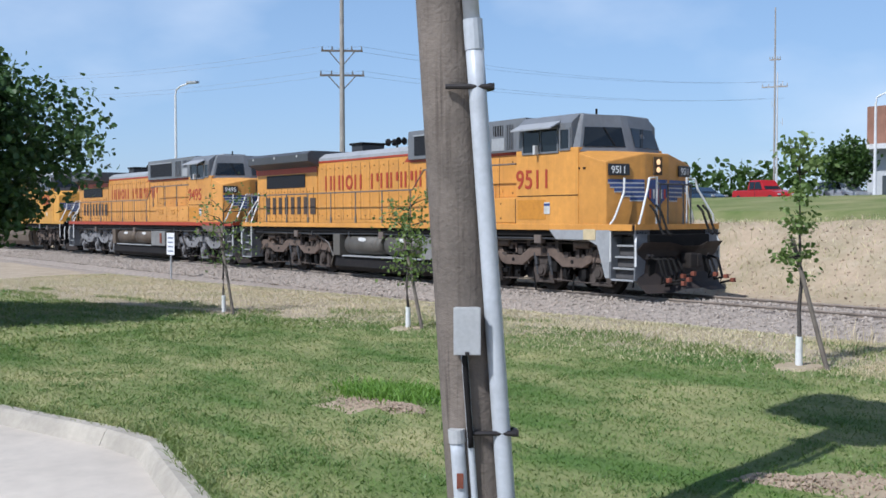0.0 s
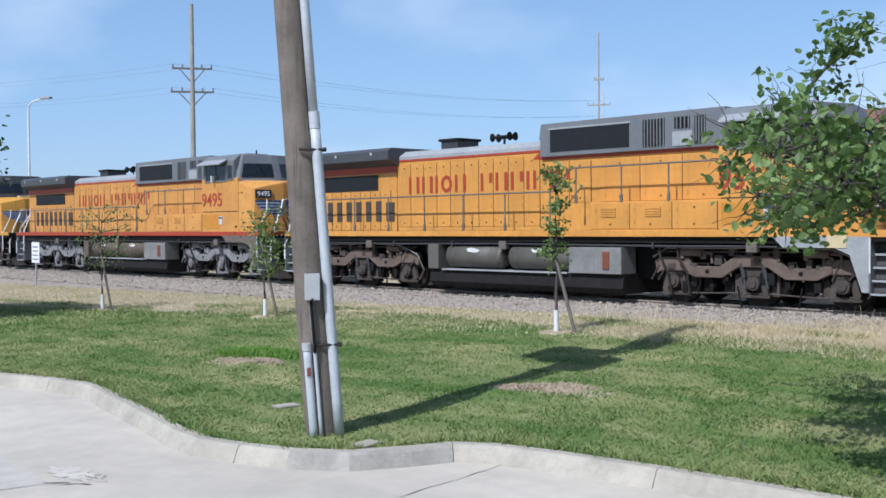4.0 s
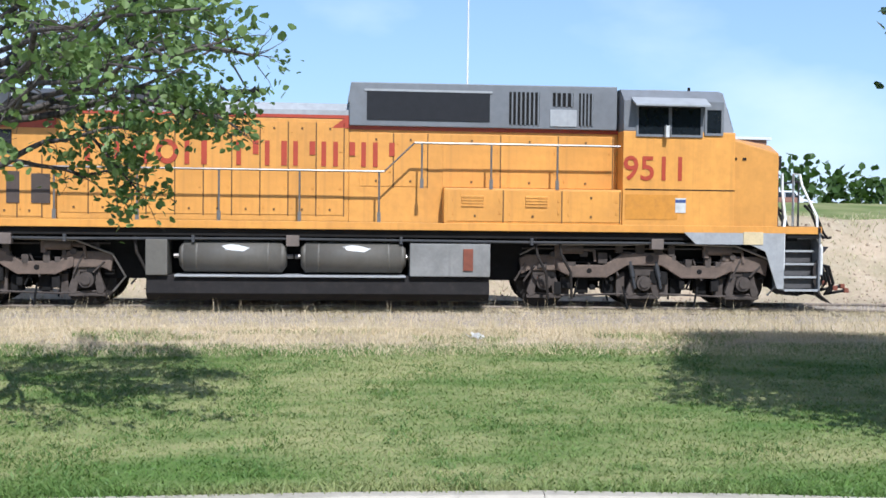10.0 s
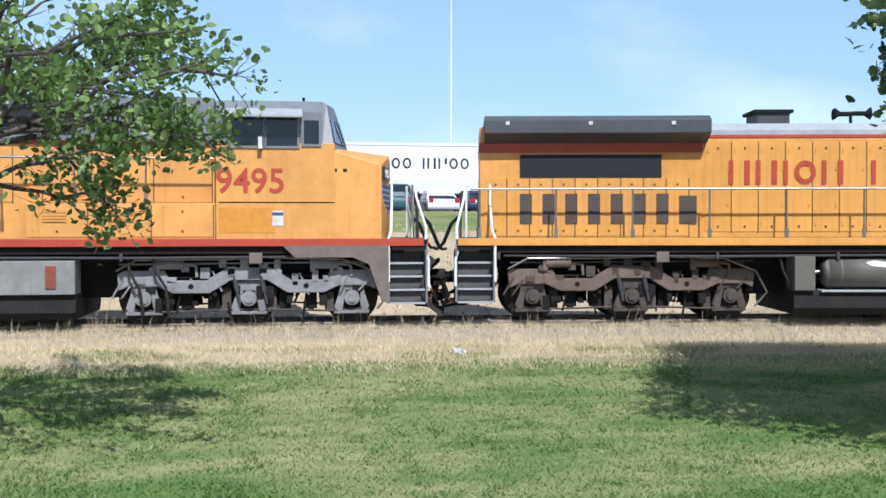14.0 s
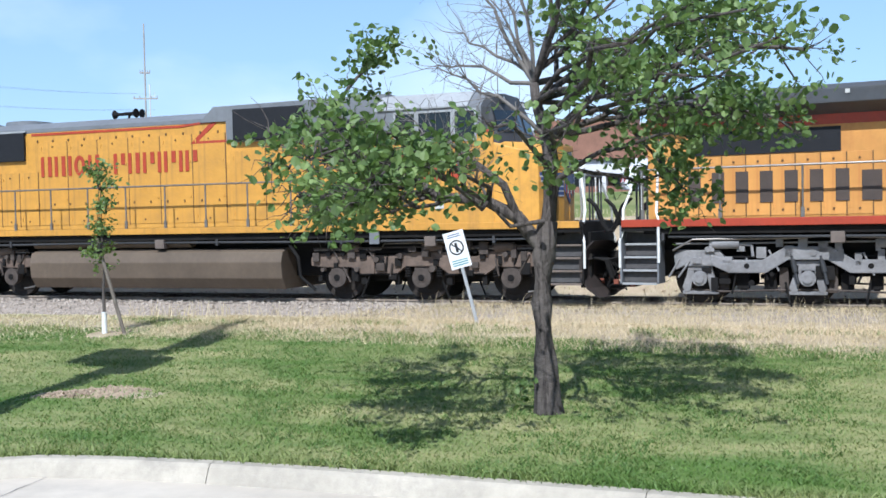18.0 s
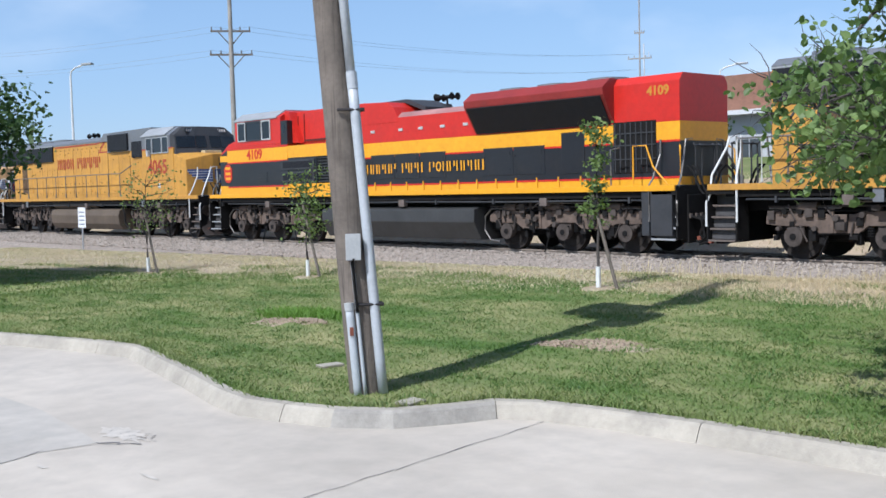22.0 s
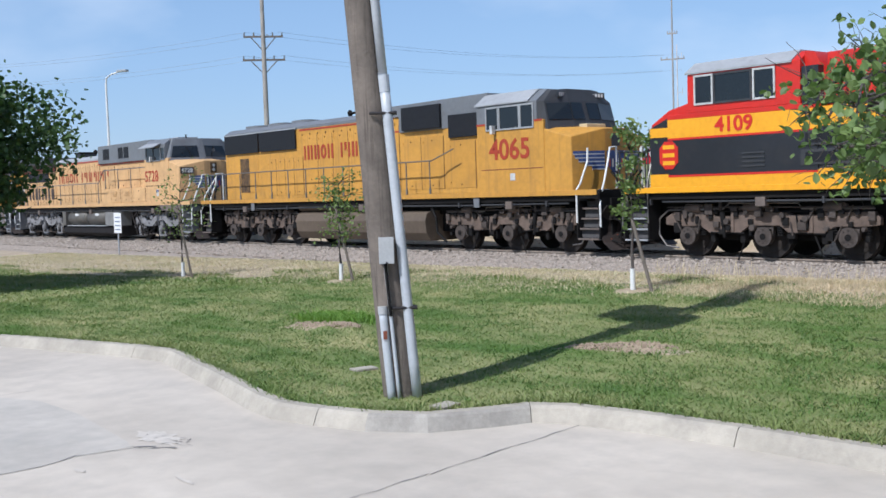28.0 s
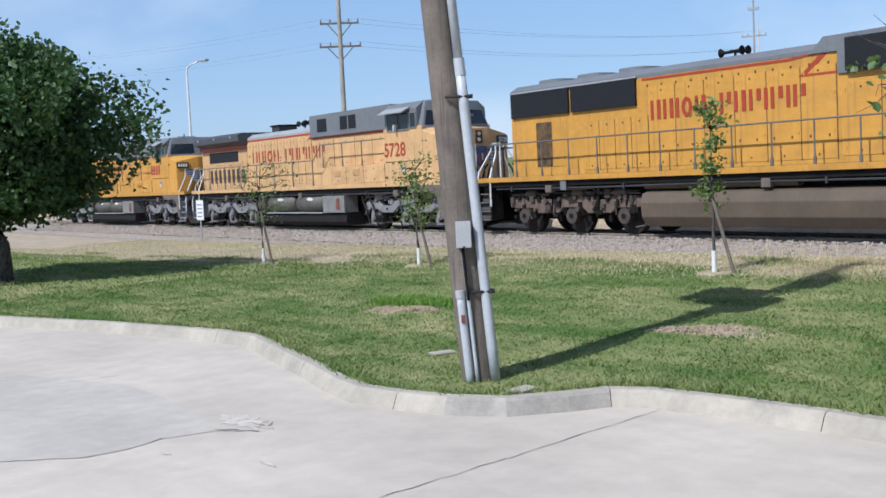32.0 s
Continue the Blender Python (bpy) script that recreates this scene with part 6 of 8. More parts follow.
        for z in (2.28, 2.47, 2.67):
            part("badge_bar", bx(X(2.1), X(1.75), min(sg * 1.532, sg * 1.537), max(sg * 1.532, sg * 1.537), z, z + 0.1), KYEL, em)
    # cab
    part("cab_top", px([(-1.52, 3.5), (-1.5, 4.46), (-1.1, 4.68), (1.1, 4.68), (1.5, 4.46), (1.52, 3.5)], X(5.5), X(2.5), "x", bev=0.02), KRED, lo)
    part("cab_roof", px([(-1.54, 4.46), (-1.12, 4.72), (1.12, 4.72), (1.54, 4.46), (1.54, 4.42), (1.1, 4.66), (-1.1, 4.66), (-1.54, 4.42)], X(5.3), X(2.45), "x"), GREY_LIGHT, lo, "pale grey cab roof")
    part("cab_rear_slope", px([(X(6.3), 3.5), (X(5.5), 3.5), (X(5.5), 4.66), (X(5.75), 4.6)], -1.3, 1.3, "y"), KRED, lo)
    for sg in (-1, 1):
        window(lo, "window", X(3.2), X(2.75), sg * 1.515, 3.72, 4.34, DIRTY_WHITE)
        window(lo, "window", X(4.25), X(3.3), sg * 1.515, 3.72, 4.34, DARK)
        window(lo, "window", X(4.85), X(4.36), sg * 1.515, 3.72, 4.34, DIRTY_WHITE)
    part("windscreen", px([(X(2.5), 3.62), (X(2.38), 3.62), (X(2.5), 4.2)], -1.2, 1.2, "y"), GLASS, lo)
    part("nose", px([(X(1.95), 1.735), (X(1.35), 1.735), (X(1.32), 3.2), (X(1.9), 3.44), (X(1.95), 3.44)], -1.5, 1.5, "y", bev=0.03), KBLK, lo)
    part("nose_top", px([(X(2.5), 3.44), (X(1.34), 3.22), (X(1.36), 3.3), (X(1.9), 3.62), (X(2.5), 3.76)], -1.45, 1.45, "y", bev=0.03), KRED, lo)
    part("nose_gold", bx(X(1.96), X(1.345), -1.512, 1.512, 2.97, 3.2), KYEL, lo)
    part("nose_gold", bx(X(1.96), X(1.335), -1.512, 1.512, 1.735, 2.06), KYEL, lo)
    road_number(number, 0.34, KRED, lo, pose(X(3.3), 1.53, 3.02, 90, 0, 180))
    road_number(number, 0.34, KRED, lo, pose(X(4.3), -1.53, 3.02, 90, 0, 0))
    road_number(number, 0.22, YELLOW_RUST, lo, pose(X(21.05), 1.056, 3.98, 90, 0, 180))
    name_bars(lo, -X(9.5), -X(15.3), -1.075, 2.3, 0.3, KYEL, "hhhchc cich cohchchh", 1, 0.05)
    name_bars(lo, X(15.3), X(9.5), -1.075, 2.3, 0.3, KYEL, "hhhchc cich cohchchh", -1, 0.05)
    for sg in (-1, 1):
        for i in range(16):
            handrail_post(lo, X(20.0) + i * (X(8.4) - X(20.0)) / 15, sg * 1.5, 1.74, 2.02, KYEL)
        part("handrail", tube([(X(21.9), sg * 1.45, 1.76), (X(21.5), sg * 1.48, 2.2), (X(21.3), sg * 1.48, 2.72), (X(20.9), sg * 1.48, 2.72), (X(20.9), sg * 1.48, 1.76)], 0.022), KYEL, lo)
        part("handrail", tube([(X(22.1), sg * 1.2, 1.76), (X(22.1), sg * 1.2, 2.6), (X(22.0), sg * 1.06, 2.7)], 0.022), KYEL, lo)
        part("stanchion", tube([(X(20.2), sg * 1.48, 1.76), (X(20.2), sg * 1.48, 2.66), (X(20.5), sg * 1.48, 2.7)], 0.022), STEEL, lo)
    part("fuel_tank", px([(-1.25, 1.22), (-1.48, 1.16), (-1.5, 0.78), (-1.2, 0.26), (1.2, 0.26), (1.5, 0.78), (1.48, 1.16), (1.25, 1.22)], X(15.2), X(7.8), "x", bev=0.03), TANK_DARK, lo, "dark grey angular fuel tank")
    emd_truck(lo, X(4.3), TRUCK)
    emd_truck(lo, X(18.3), TRUCK)
    for face, x in ((1, L / 2), (-1, -L / 2)):
        end_gear(lo, x, face, STEEL)
    for sg in (-1, 1):
        part("step_box", bx(X(22.05), X(21.15), min(sg * 1.1, sg * 1.5), max(sg * 1.1, sg * 1.5), 0.5, 1.6, bev=0.02), DARK, lo)
    return lo


ge_loco(21.5, 4.7, YELLOW, YELLOW, TRUCK, TANK, "9511", "yellow diesel locomotive with grey roof, lit headlamps and red numbers", lights=True)
ge_loco(21.5, -16.8, YELLOW_WORN, RED, TRUCK_GREY, TANK_BROWN, "9495", "yellow diesel locomotive with red sill and grey trucks")
emd_loco(22.56, -38.3, YELLOW_EMD, YELLOW_EMD, "", "weathered yellow diesel locomotive with brown fuel tank")
red_loco(22.6, -60.86, "4109", "crimson, gold and black diesel locomotive running cab last")
emd_loco(22.56, -83.4, YELLOW_EMD, YELLOW_EMD, "4065", "yellow diesel locomotive with grey roof and brown fuel tank")
ge_loco(22.3, -106.0, YELLOW_OLD, YELLOW_OLD, TRUCK_GREY, TANK, "5728", "faded pale yellow diesel locomotive with red numbers", newer=True)
ge_loco(22.3, -128.3, YELLOW_EMD, YELLOW_EMD, TRUCK_GREY, TANK, "", "yellow diesel locomotive at the end of the row", newer=True)

# ---- leaves, twigs and trees ----
def leaf_cloud(rng, centres, per, spread, size, droop=0.35):
    """Bent two-sided leaves scattered round twig ends."""
    verts, faces = [], []
    for c in centres:
        for _ in range(per):
            p = Vector(c) + Vector((rng.gauss(0, spread), rng.gauss(0, spread), rng.gauss(0, spread * 0.8)))
            s = size * rng.uniform(0.65, 1.25)
            yaw, pitch, roll = rng.uniform(0, 6.28), rng.gauss(-droop, 0.75), rng.gauss(0, 0.75)
            r = Euler((roll, pitch, yaw)).to_matrix()
            k = len(verts)
            for q in ((0, 0, 0), (0.35 * s, 0.42 * s, 0.05 * s), (0.75 * s, 0.36 * s, 0.0), (1.05 * s, 0, -0.12 * s), (0.75 * s, -0.36 * s, 0.0), (0.35 * s, -0.42 * s, 0.05 * s)):
                verts.append(tuple(p + r @ Vector(q)))
            faces += [(k, k + 1, k + 2, k + 3), (k, k + 3, k + 4, k + 5)]
    return verts, faces


class Wood:
    """Collects tapered limbs into one mesh."""

    def __init__(self):
        self.verts, self.faces = [], []

    def limb(self, pts, radii, n=7):
        base = len(self.verts)
        for i, p in enumerate(pts):
            d = (pts[min(i + 1, len(pts) - 1)] - pts[max(i - 1, 0)]).normalized()
            q = d.to_track_quat("Z", "Y")
            for k in range(n):
                a = 2 * math.pi * k / n
                self.verts.append(tuple(p + q @ Vector((radii[i] * math.cos(a), radii[i] * math.sin(a), 0))))
        for i in range(len(pts) - 1):
            for k in range(n):
                a, b = base + i * n + k, base + i * n + (k + 1) % n
                self.faces.append((a, b, b + n, a + n))
        self.faces.append(tuple(base + (len(pts) - 1) * n + k for k in range(n)))


def bend(rng, a, b, n, wig, sag=0.0):
    a, b = Vector(a), Vector(b)
    ln = (b - a).length
    out = []
    off = Vector((0, 0, 0))
    for i in range(n + 1):
        k = i / n
        if 0 < i < n:
            off = off * 0.6 + Vector((rng.gauss(0, 1), rng.gauss(0, 1), rng.gauss(0, 1))) * wig * ln
        out.append(a.lerp(b, k) + (off if 0 < i < n else Vector()) + Vector((0, 0, sag * ln * math.sin(math.pi * k))))
    return out


def grow(rng, wood, limbs, twig_len, tips, dead=None, twigs=5):
    """Limbs as (start, end, r0, r1, leafy share); each sprouts twigs whose ends are listed in tips."""
    for a, b, r0, r1, leafy_from in limbs:
        pts = bend(rng, a, b, 6, 0.035, 0.03)
        wood.limb(pts, [r0 + (r1 - r0) * i / 6 for i in range(7)])
        main = (Vector(b) - Vector(a)).normalized()
        for i in range(2, 7):
            if i / 6 < leafy_from:
                continue
            for _ in range(twigs):
                d = (main * rng.uniform(0.1, 1.0) + Vector((rng.gauss(0, 1), rng.gauss(0, 1), rng.gauss(0.15, 0.8))).normalized() * 0.9).normalized()
                ln = twig_len * rng.uniform(0.5, 1.2)
                e = pts[i] + d * ln
                tw = bend(rng, pts[i], e, 3, 0.06)
                wood.limb(tw, [r1 * 0.6, r1 * 0.45, r1 * 0.32, r1 * 0.15], 5)
                tips.append(tw[-1])
                tips.append(tw[2])


def finish_tree(name, m, label, wood, leaves, bark, leaf, category="tree", extra=None):
    t = thing(name, m, label, category)
    soup("trunk", wood.verts, wood.faces, bark, t, smooth=True)
    if extra:
        soup("dead_top", extra.verts, extra.faces, DEADWOOD, t, "bare grey dead twigs", smooth=True)
    soup("crown", leaves[0], leaves[1], leaf, t)
    return t


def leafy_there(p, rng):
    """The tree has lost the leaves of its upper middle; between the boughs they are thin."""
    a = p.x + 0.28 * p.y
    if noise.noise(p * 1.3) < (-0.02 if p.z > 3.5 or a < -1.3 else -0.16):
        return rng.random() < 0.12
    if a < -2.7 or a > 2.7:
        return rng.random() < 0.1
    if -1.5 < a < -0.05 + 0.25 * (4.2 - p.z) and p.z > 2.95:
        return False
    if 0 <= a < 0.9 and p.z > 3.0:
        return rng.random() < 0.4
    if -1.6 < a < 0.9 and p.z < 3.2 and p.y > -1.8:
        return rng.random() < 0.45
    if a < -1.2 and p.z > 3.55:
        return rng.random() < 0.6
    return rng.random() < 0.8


def main_tree():
    rng = random.Random(5)
    w, dead, tips = Wood(), Wood(), []
    # right is +x and a little towards +y, seen from the lot
    V = Vector
    w.limb([V((0.02, 0, -0.1)), V((0.0, 0, 0.12)), V((-0.02, 0, 0.6)), V((-0.05, 0, 1.2)), V((-0.02, 0, 1.7)), V((0.03, 0, 2.1))], [0.19, 0.15, 0.128, 0.122, 0.128, 0.11], 14)
    stem = [V((0.01, 0, 1.8)), V((0.08, 0, 2.5)), V((0.02, 0.03, 3.0)), V((-0.08, 0.0, 3.4)), V((-0.1, 0, 3.6))]
    w.limb(stem, [0.112, 0.088, 0.07, 0.058, 0.05], 10)
    left = [V((0.0, 0, 1.75)), V((-0.3, -0.05, 2.15)), V((-0.62, -0.1, 2.32)), V((-1.1, -0.15, 2.38)), V((-1.5, -0.2, 2.6)), V((-2.0, -0.2, 2.95)), V((-2.45, -0.2, 3.3))]
    w.limb(left, [0.085, 0.078, 0.062, 0.05, 0.042, 0.032, 0.022], 9)
    up = [V((-0.3, -0.05, 2.15)), V((-0.4, -0.2, 2.5)), V((-0.7, -0.3, 2.75)), V((-1.0, -0.35, 2.8))]
    w.limb(up, [0.05, 0.045, 0.035, 0.02], 7)
    loop = [V((0.02, -0.1, 2.1)), V((-0.3, -0.3, 2.05)), V((-0.5, -0.4, 2.3)), V((-0.45, -0.4, 2.55))]
    w.limb(loop, [0.03, 0.025, 0.022, 0.015], 6)
    top = V((-0.1, 0, 3.6))
    limbs = [(left[3], (-2.9, -0.5, 2.25), 0.035, 0.012, 0.3), (left[4], (-3.0, 0.5, 2.75), 0.035, 0.012, 0.2), (left[5], (-2.75, 0.0, 3.5), 0.032, 0.012, 0.2), (left[6], (-1.9, 0.1, 4.15), 0.026, 0.01, 0.3),
             (left[6], (-2.95, -0.3, 3.05), 0.02, 0.01, 0.2), (left[3], (-2.2, -1.0, 2.15), 0.03, 0.012, 0.4), (left[3], (-2.0, -1.9, 2.4), 0.035, 0.012, 0.3),
             (left[4], (-2.3, -1.4, 2.9), 0.03, 0.012, 0.3), (left[3], (-1.4, -2.4, 2.3), 0.035, 0.012, 0.35), (left[4], (-2.2, 1.5, 3.1), 0.03, 0.012, 0.3), (left[3], (-3.1, -0.1, 2.5), 0.03, 0.012, 0.3),
             (top, (0.8, 0.2, 4.5), 0.042, 0.014, 0.3), (top, (0.5, -1.2, 4.8), 0.036, 0.012, 0.35), (stem[2], (1.8, 0.1, 3.9), 0.033, 0.011, 0.3), (stem[2], (2.5, 0.3, 3.2), 0.04, 0.012, 0.3),
             (stem[1], (1.5, -0.6, 2.95), 0.036, 0.012, 0.35), ((1.0, 0.1, 3.5), (2.7, -0.4, 3.7), 0.035, 0.012, 0.2), ((1.2, 0.1, 3.6), (2.0, 0.6, 4.5), 0.035, 0.012, 0.2), (stem[1], (1.3, 0.6, 2.6), 0.03, 0.01, 0.45),
             (top, (-0.1, 1.6, 4.6), 0.036, 0.012, 0.3), (top, (0.9, 1.7, 4.2), 0.036, 0.012, 0.3), (stem[3], (1.6, 1.3, 4.4), 0.036, 0.012, 0.3), ((1.6, 0.2, 3.3), (2.6, 0.1, 2.95), 0.022, 0.01, 0.2),
             ((1.0, 0.0, 3.0), (1.6, -0.3, 2.35), 0.02, 0.008, 0.4), (top, (0.3, 0.3, 5.4), 0.036, 0.012, 0.3), (stem[2], (1.3, -1.8, 3.6), 0.036, 0.012, 0.3),
             (stem[2], (1.6, 1.9, 3.5), 0.036, 0.012, 0.3), (stem[3], (2.0, -1.0, 4.3), 0.033, 0.011, 0.3), (top, (1.2, -0.3, 5.2), 0.033, 0.011, 0.3), ((1.5, -0.5, 3.3), (2.4, -0.9, 3.0), 0.022, 0.01, 0.2),
             (stem[1], (1.1, -2.5, 3.1), 0.033, 0.011, 0.35), (stem[2], (2.0, -2.1, 3.3), 0.033, 0.011, 0.3), (stem[3], (2.3, -1.7, 3.9), 0.033, 0.011, 0.3), (stem[2], (1.5, -2.9, 3.5), 0.045, 0.014, 0.4),
             (left[3], (-1.3, -2.9, 2.7), 0.035, 0.012, 0.4), (left[4], (-2.0, -2.4, 3.0), 0.03, 0.012, 0.3), (stem[3], (2.7, 0.9, 3.9), 0.033, 0.011, 0.3), (stem[2], (2.5, 2.2, 3.7), 0.033, 0.011, 0.35), (stem[3], (1.9, 2.9, 3.5), 0.033, 0.011, 0.35), (left[4], (-2.3, 1.6, 2.9), 0.03, 0.012, 0.35),
             (left[3], (-1.1, -3.3, 2.45), 0.024, 0.01, 0.45), (left[2], (-0.5, -3.6, 2.4), 0.024, 0.01, 0.5), (left[3], (-0.9, -3.0, 2.4), 0.024, 0.01, 0.45), (left[3], (-1.4, -2.6, 2.35), 0.022, 0.01, 0.4), (stem[1], (0.4, -2.9, 2.9), 0.04, 0.012, 0.35), (left[2], (-0.6, -2.2, 2.75), 0.03, 0.01, 0.3),
             (stem[3], (0.3, 2.7, 4.0), 0.033, 0.011, 0.3), (stem[3], (1.2, 3.1, 3.9), 0.033, 0.011, 0.3), (stem[2], (2.6, -2.6, 3.5), 0.033, 0.011, 0.35), (left[3], (-1.2, 0.9, 3.0), 0.03, 0.012, 0.3),
             (left[4], (-1.35, -2.8, 2.7), 0.026, 0.01, 0.35), (left[3], (-0.6, -3.0, 2.9), 0.026, 0.01, 0.35), (left[3], (-0.7, -3.3, 2.75), 0.026, 0.01, 0.4), (left[2], (-0.3, -2.6, 2.6), 0.026, 0.01, 0.4), (left[4], (-1.9, -2.6, 2.7), 0.026, 0.01, 0.3)]
    # side limbs leave the big bough one after another
    spaced, count = [], 0
    for a, b, r0, r1, f in limbs:
        if a in (left[3], left[4]):
            k = 2.3 + 0.17 * (count * 7 % 16)
            a = left[int(k)].lerp(left[int(k) + 1], k % 1)
            r0 = min(r0, 0.026)
            count += 1
        spaced.append((Vector(a), Vector(b), r0, r1, f))
    grow(rng, w, spaced, 0.4, tips, twigs=4)
    # the bare top on the other side
    dtips = []
    grow(rng, dead, [(Vector(top), Vector(b), 0.026, 0.007, 0.15) for b in ((-0.9, 0.0, 4.2), (-0.6, 0.3, 4.9), (-1.3, 0.2, 3.9), (-0.3, -0.2, 5.3), (-0.5, -0.3, 4.5), (-1.0, -0.2, 5.0))] +
         [(Vector(stem[2]), Vector((-0.9, -0.4, 3.7)), 0.03, 0.01, 0.3), (Vector(up[2]), Vector((-1.3, -0.5, 3.2)), 0.02, 0.008, 0.3), (Vector(left[2]), Vector((-0.8, -0.5, 2.9)), 0.02, 0.008, 0.3)], 0.55, dtips, twigs=7)
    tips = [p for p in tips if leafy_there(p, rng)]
    lv = leaf_cloud(rng, tips, 12, 0.1, 0.082)
    lv2 = leaf_cloud(rng, [(-0.25, 0.0, 0.2), (-0.2, -0.1, 0.35), (-0.22, 0.05, 0.1), (0.0, -0.05, 4.1), (-0.2, 0.1, 4.4)], 14, 0.08, 0.08)
    k = len(lv[0])
    lv[0].extend(lv2[0])
    lv[1].extend(tuple(i + k for i in f) for f in lv2[1])
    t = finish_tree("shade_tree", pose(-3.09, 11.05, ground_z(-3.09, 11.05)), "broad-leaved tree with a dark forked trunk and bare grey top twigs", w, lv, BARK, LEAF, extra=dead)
    return t


def round_tree(name, x, y, label, height, radius, low, stems, leaf, seed, per, size, tips_n, lean=(0, 0), shift=(0, 0), skirt=0.0, ragged=0.42, bare_back=None):
    rng = random.Random(seed)
    w, tips = Wood(), []
    crown_c = (low + height) / 2
    for i in range(stems):
        a = i * 2 * math.pi / max(1, stems) + 0.4
        foot = Vector((0.18 * math.cos(a), 0.18 * math.sin(a), -0.1)) if stems > 1 else Vector((0, 0, -0.1))
        ang = rng.uniform(-0.2, 0.2) + a
        tip = Vector((radius * 0.38 * math.cos(ang), radius * 0.38 * math.sin(ang), height * 0.72)) if stems > 1 else Vector((lean[0], lean[1], height * 0.8))
        r = 0.15 if stems > 1 else 0.2
        pts = bend(rng, foot, tip, 6, 0.03)
        w.limb(pts, [r * (1 - 0.75 * k / 6) for k in range(7)], 9)
        for j in range(4 if stems > 1 else 2, 7):
            for _ in range(3 if stems > 1 else 6):
                d = Vector((rng.gauss(0, 1), rng.gauss(0, 1), abs(rng.gauss(0.3, 0.4)))).normalized()
                e = pts[j] + d * radius * rng.uniform(0.25, 0.45)
                w.limb(bend(rng, pts[j], e, 4, 0.05), [0.05, 0.04, 0.03, 0.02, 0.01], 6)
    for _ in range(tips_n):
        while True:
            p = Vector((rng.uniform(-1, 1), rng.uniform(-1, 1), rng.uniform(-1, 1)))
            if 0.35 < p.length < 1.0:
                break
        lump = 0.8 + ragged * noise.noise(Vector((p.x * 1.9 + seed, p.y * 1.9, p.z * 1.9)))
        lump *= 1 + skirt * max(0.0, -p.z)
        q = Vector((shift[0] + p.x * radius * lump, shift[1] + p.y * radius * lump, crown_c + p.z * (height - low) / 2 * lump))
        q += Vector((lean[0], lean[1], 0)) * max(0.0, (q.z - low) / (height - low))
        if bare_back is not None and q.x < bare_back + 0.7 * q.y:
            continue
        if q.z < low + 0.25 * radius * (1 - abs(p.x)):
            q.z += 0.3
        tips.append(q)
    lv = leaf_cloud(rng, tips, per, 0.2 if size < 0.2 else 0.3, size)
    return finish_tree(name, pose(x, y, ground_z(x, y)), label, w, lv, BARK, leaf)


main_tree()
round_tree("shade_tree", 9.31, 9.67, "dense dark green tree with several stems from one foot", 9.6, 4.6, 0.95, 5, LEAF_DARK, 11, 17, 0.118, 4200, lean=(-1.3, 0), shift=(0.8, -0.5), bare_back=-3.2)
round_tree("shade_tree", -28.7, 7.25, "dense round dark green tree with a single trunk", 6.5, 3.35, 0.95, 1, LEAF_LEFT, 23, 22, 0.135, 2500, skirt=0.22, ragged=0.62)


def sapling(x, y, height, seed, leaf_from, spread, label, dead=0):
    rng = random.Random(seed)
    t = thing("sapling", pose(x, y, ground_z(x, y)), label, "sapling", "row of staked saplings")
    w, tips = Wood(), []
    pts = bend(rng, (0, 0, -0.05), (rng.uniform(-0.1, 0.1), 0.05, height), 8, 0.008)
    w.limb(pts, [0.035 - 0.029 * k / 8 for k in range(9)], 7)
    for i in range(3, 9):
        if i / 8 < leaf_from:
            continue
        for _ in range(4):
            d = Vector((rng.gauss(0, 1), rng.gauss(0, 1), rng.uniform(0.1, 1.0))).normalized()
            e = pts[i] + d * spread * rng.uniform(0.5, 1.1)
            tw = bend(rng, pts[i], e, 3, 0.05)
            b = Wood()
            b.limb(tw, [0.012, 0.01, 0.007, 0.004], 5)
            soup("branch", b.verts, b.faces, BARK, t, smooth=True)
            tips += [tw[-1], tw[2]]
    for i in range(3, 9):
        if i / 8 >= leaf_from and not dead:
            tips += [pts[i].lerp(pts[i - 1], f) + Vector((rng.gauss(0, spread * 0.3), rng.gauss(0, spread * 0.3), 0)) for f in (0.2, 0.4, 0.6, 0.8)]
    soup("trunk", w.verts, w.faces, BARK, t, smooth=True)
    lv = leaf_cloud(rng, tips, 13 - 2 * dead, spread * 0.22, 0.07, 0.5 if dead else 0.35)
    soup("crown", lv[0], lv[1], LEAF_YOUNG, t)
    part("trunk_guard", cy((0, 0, -0.02), (0.0, 0, 0.42), 0.05, 0.045, n=12), WHITE, t, "white plastic trunk guard")
    part("stake", cy((0.42, 0.05, -0.05), (-0.12, 0.0, 1.75), 0.035, 0.03, n=8), WOOD, t, "leaning wooden stake")
    part("tie_strap", tube([(-0.1, -0.03, 1.5), (0.02, -0.05, 1.52), (0.05, 0.03, 1.5), (-0.06, 0.04, 1.5)], 0.012), BLACK, t)
    bm = cy((0, 0, -0.03), (0, 0, 0.03), 0.42, 0.3, n=18)
    for v in bm.verts:
        v.co.x *= 1 + 0.3 * noise.noise(v.co * 3)
    part("mulch", bm, SOIL, t, "ring of pale mulch")
    return t


sapling(-26.73, 13.6, 2.35, 3, 0.4, 0.8, "thin staked sapling with sparse drooping leaves", 2)
sapling(-20.81, 14.69, 2.3, 4, 0.5, 0.55, "staked sapling with pale green leaves and white trunk guard")
sapling(-12.66, 15.51, 2.95, 8, 0.5, 0.3, "slim upright staked sapling with bare top and white guard")

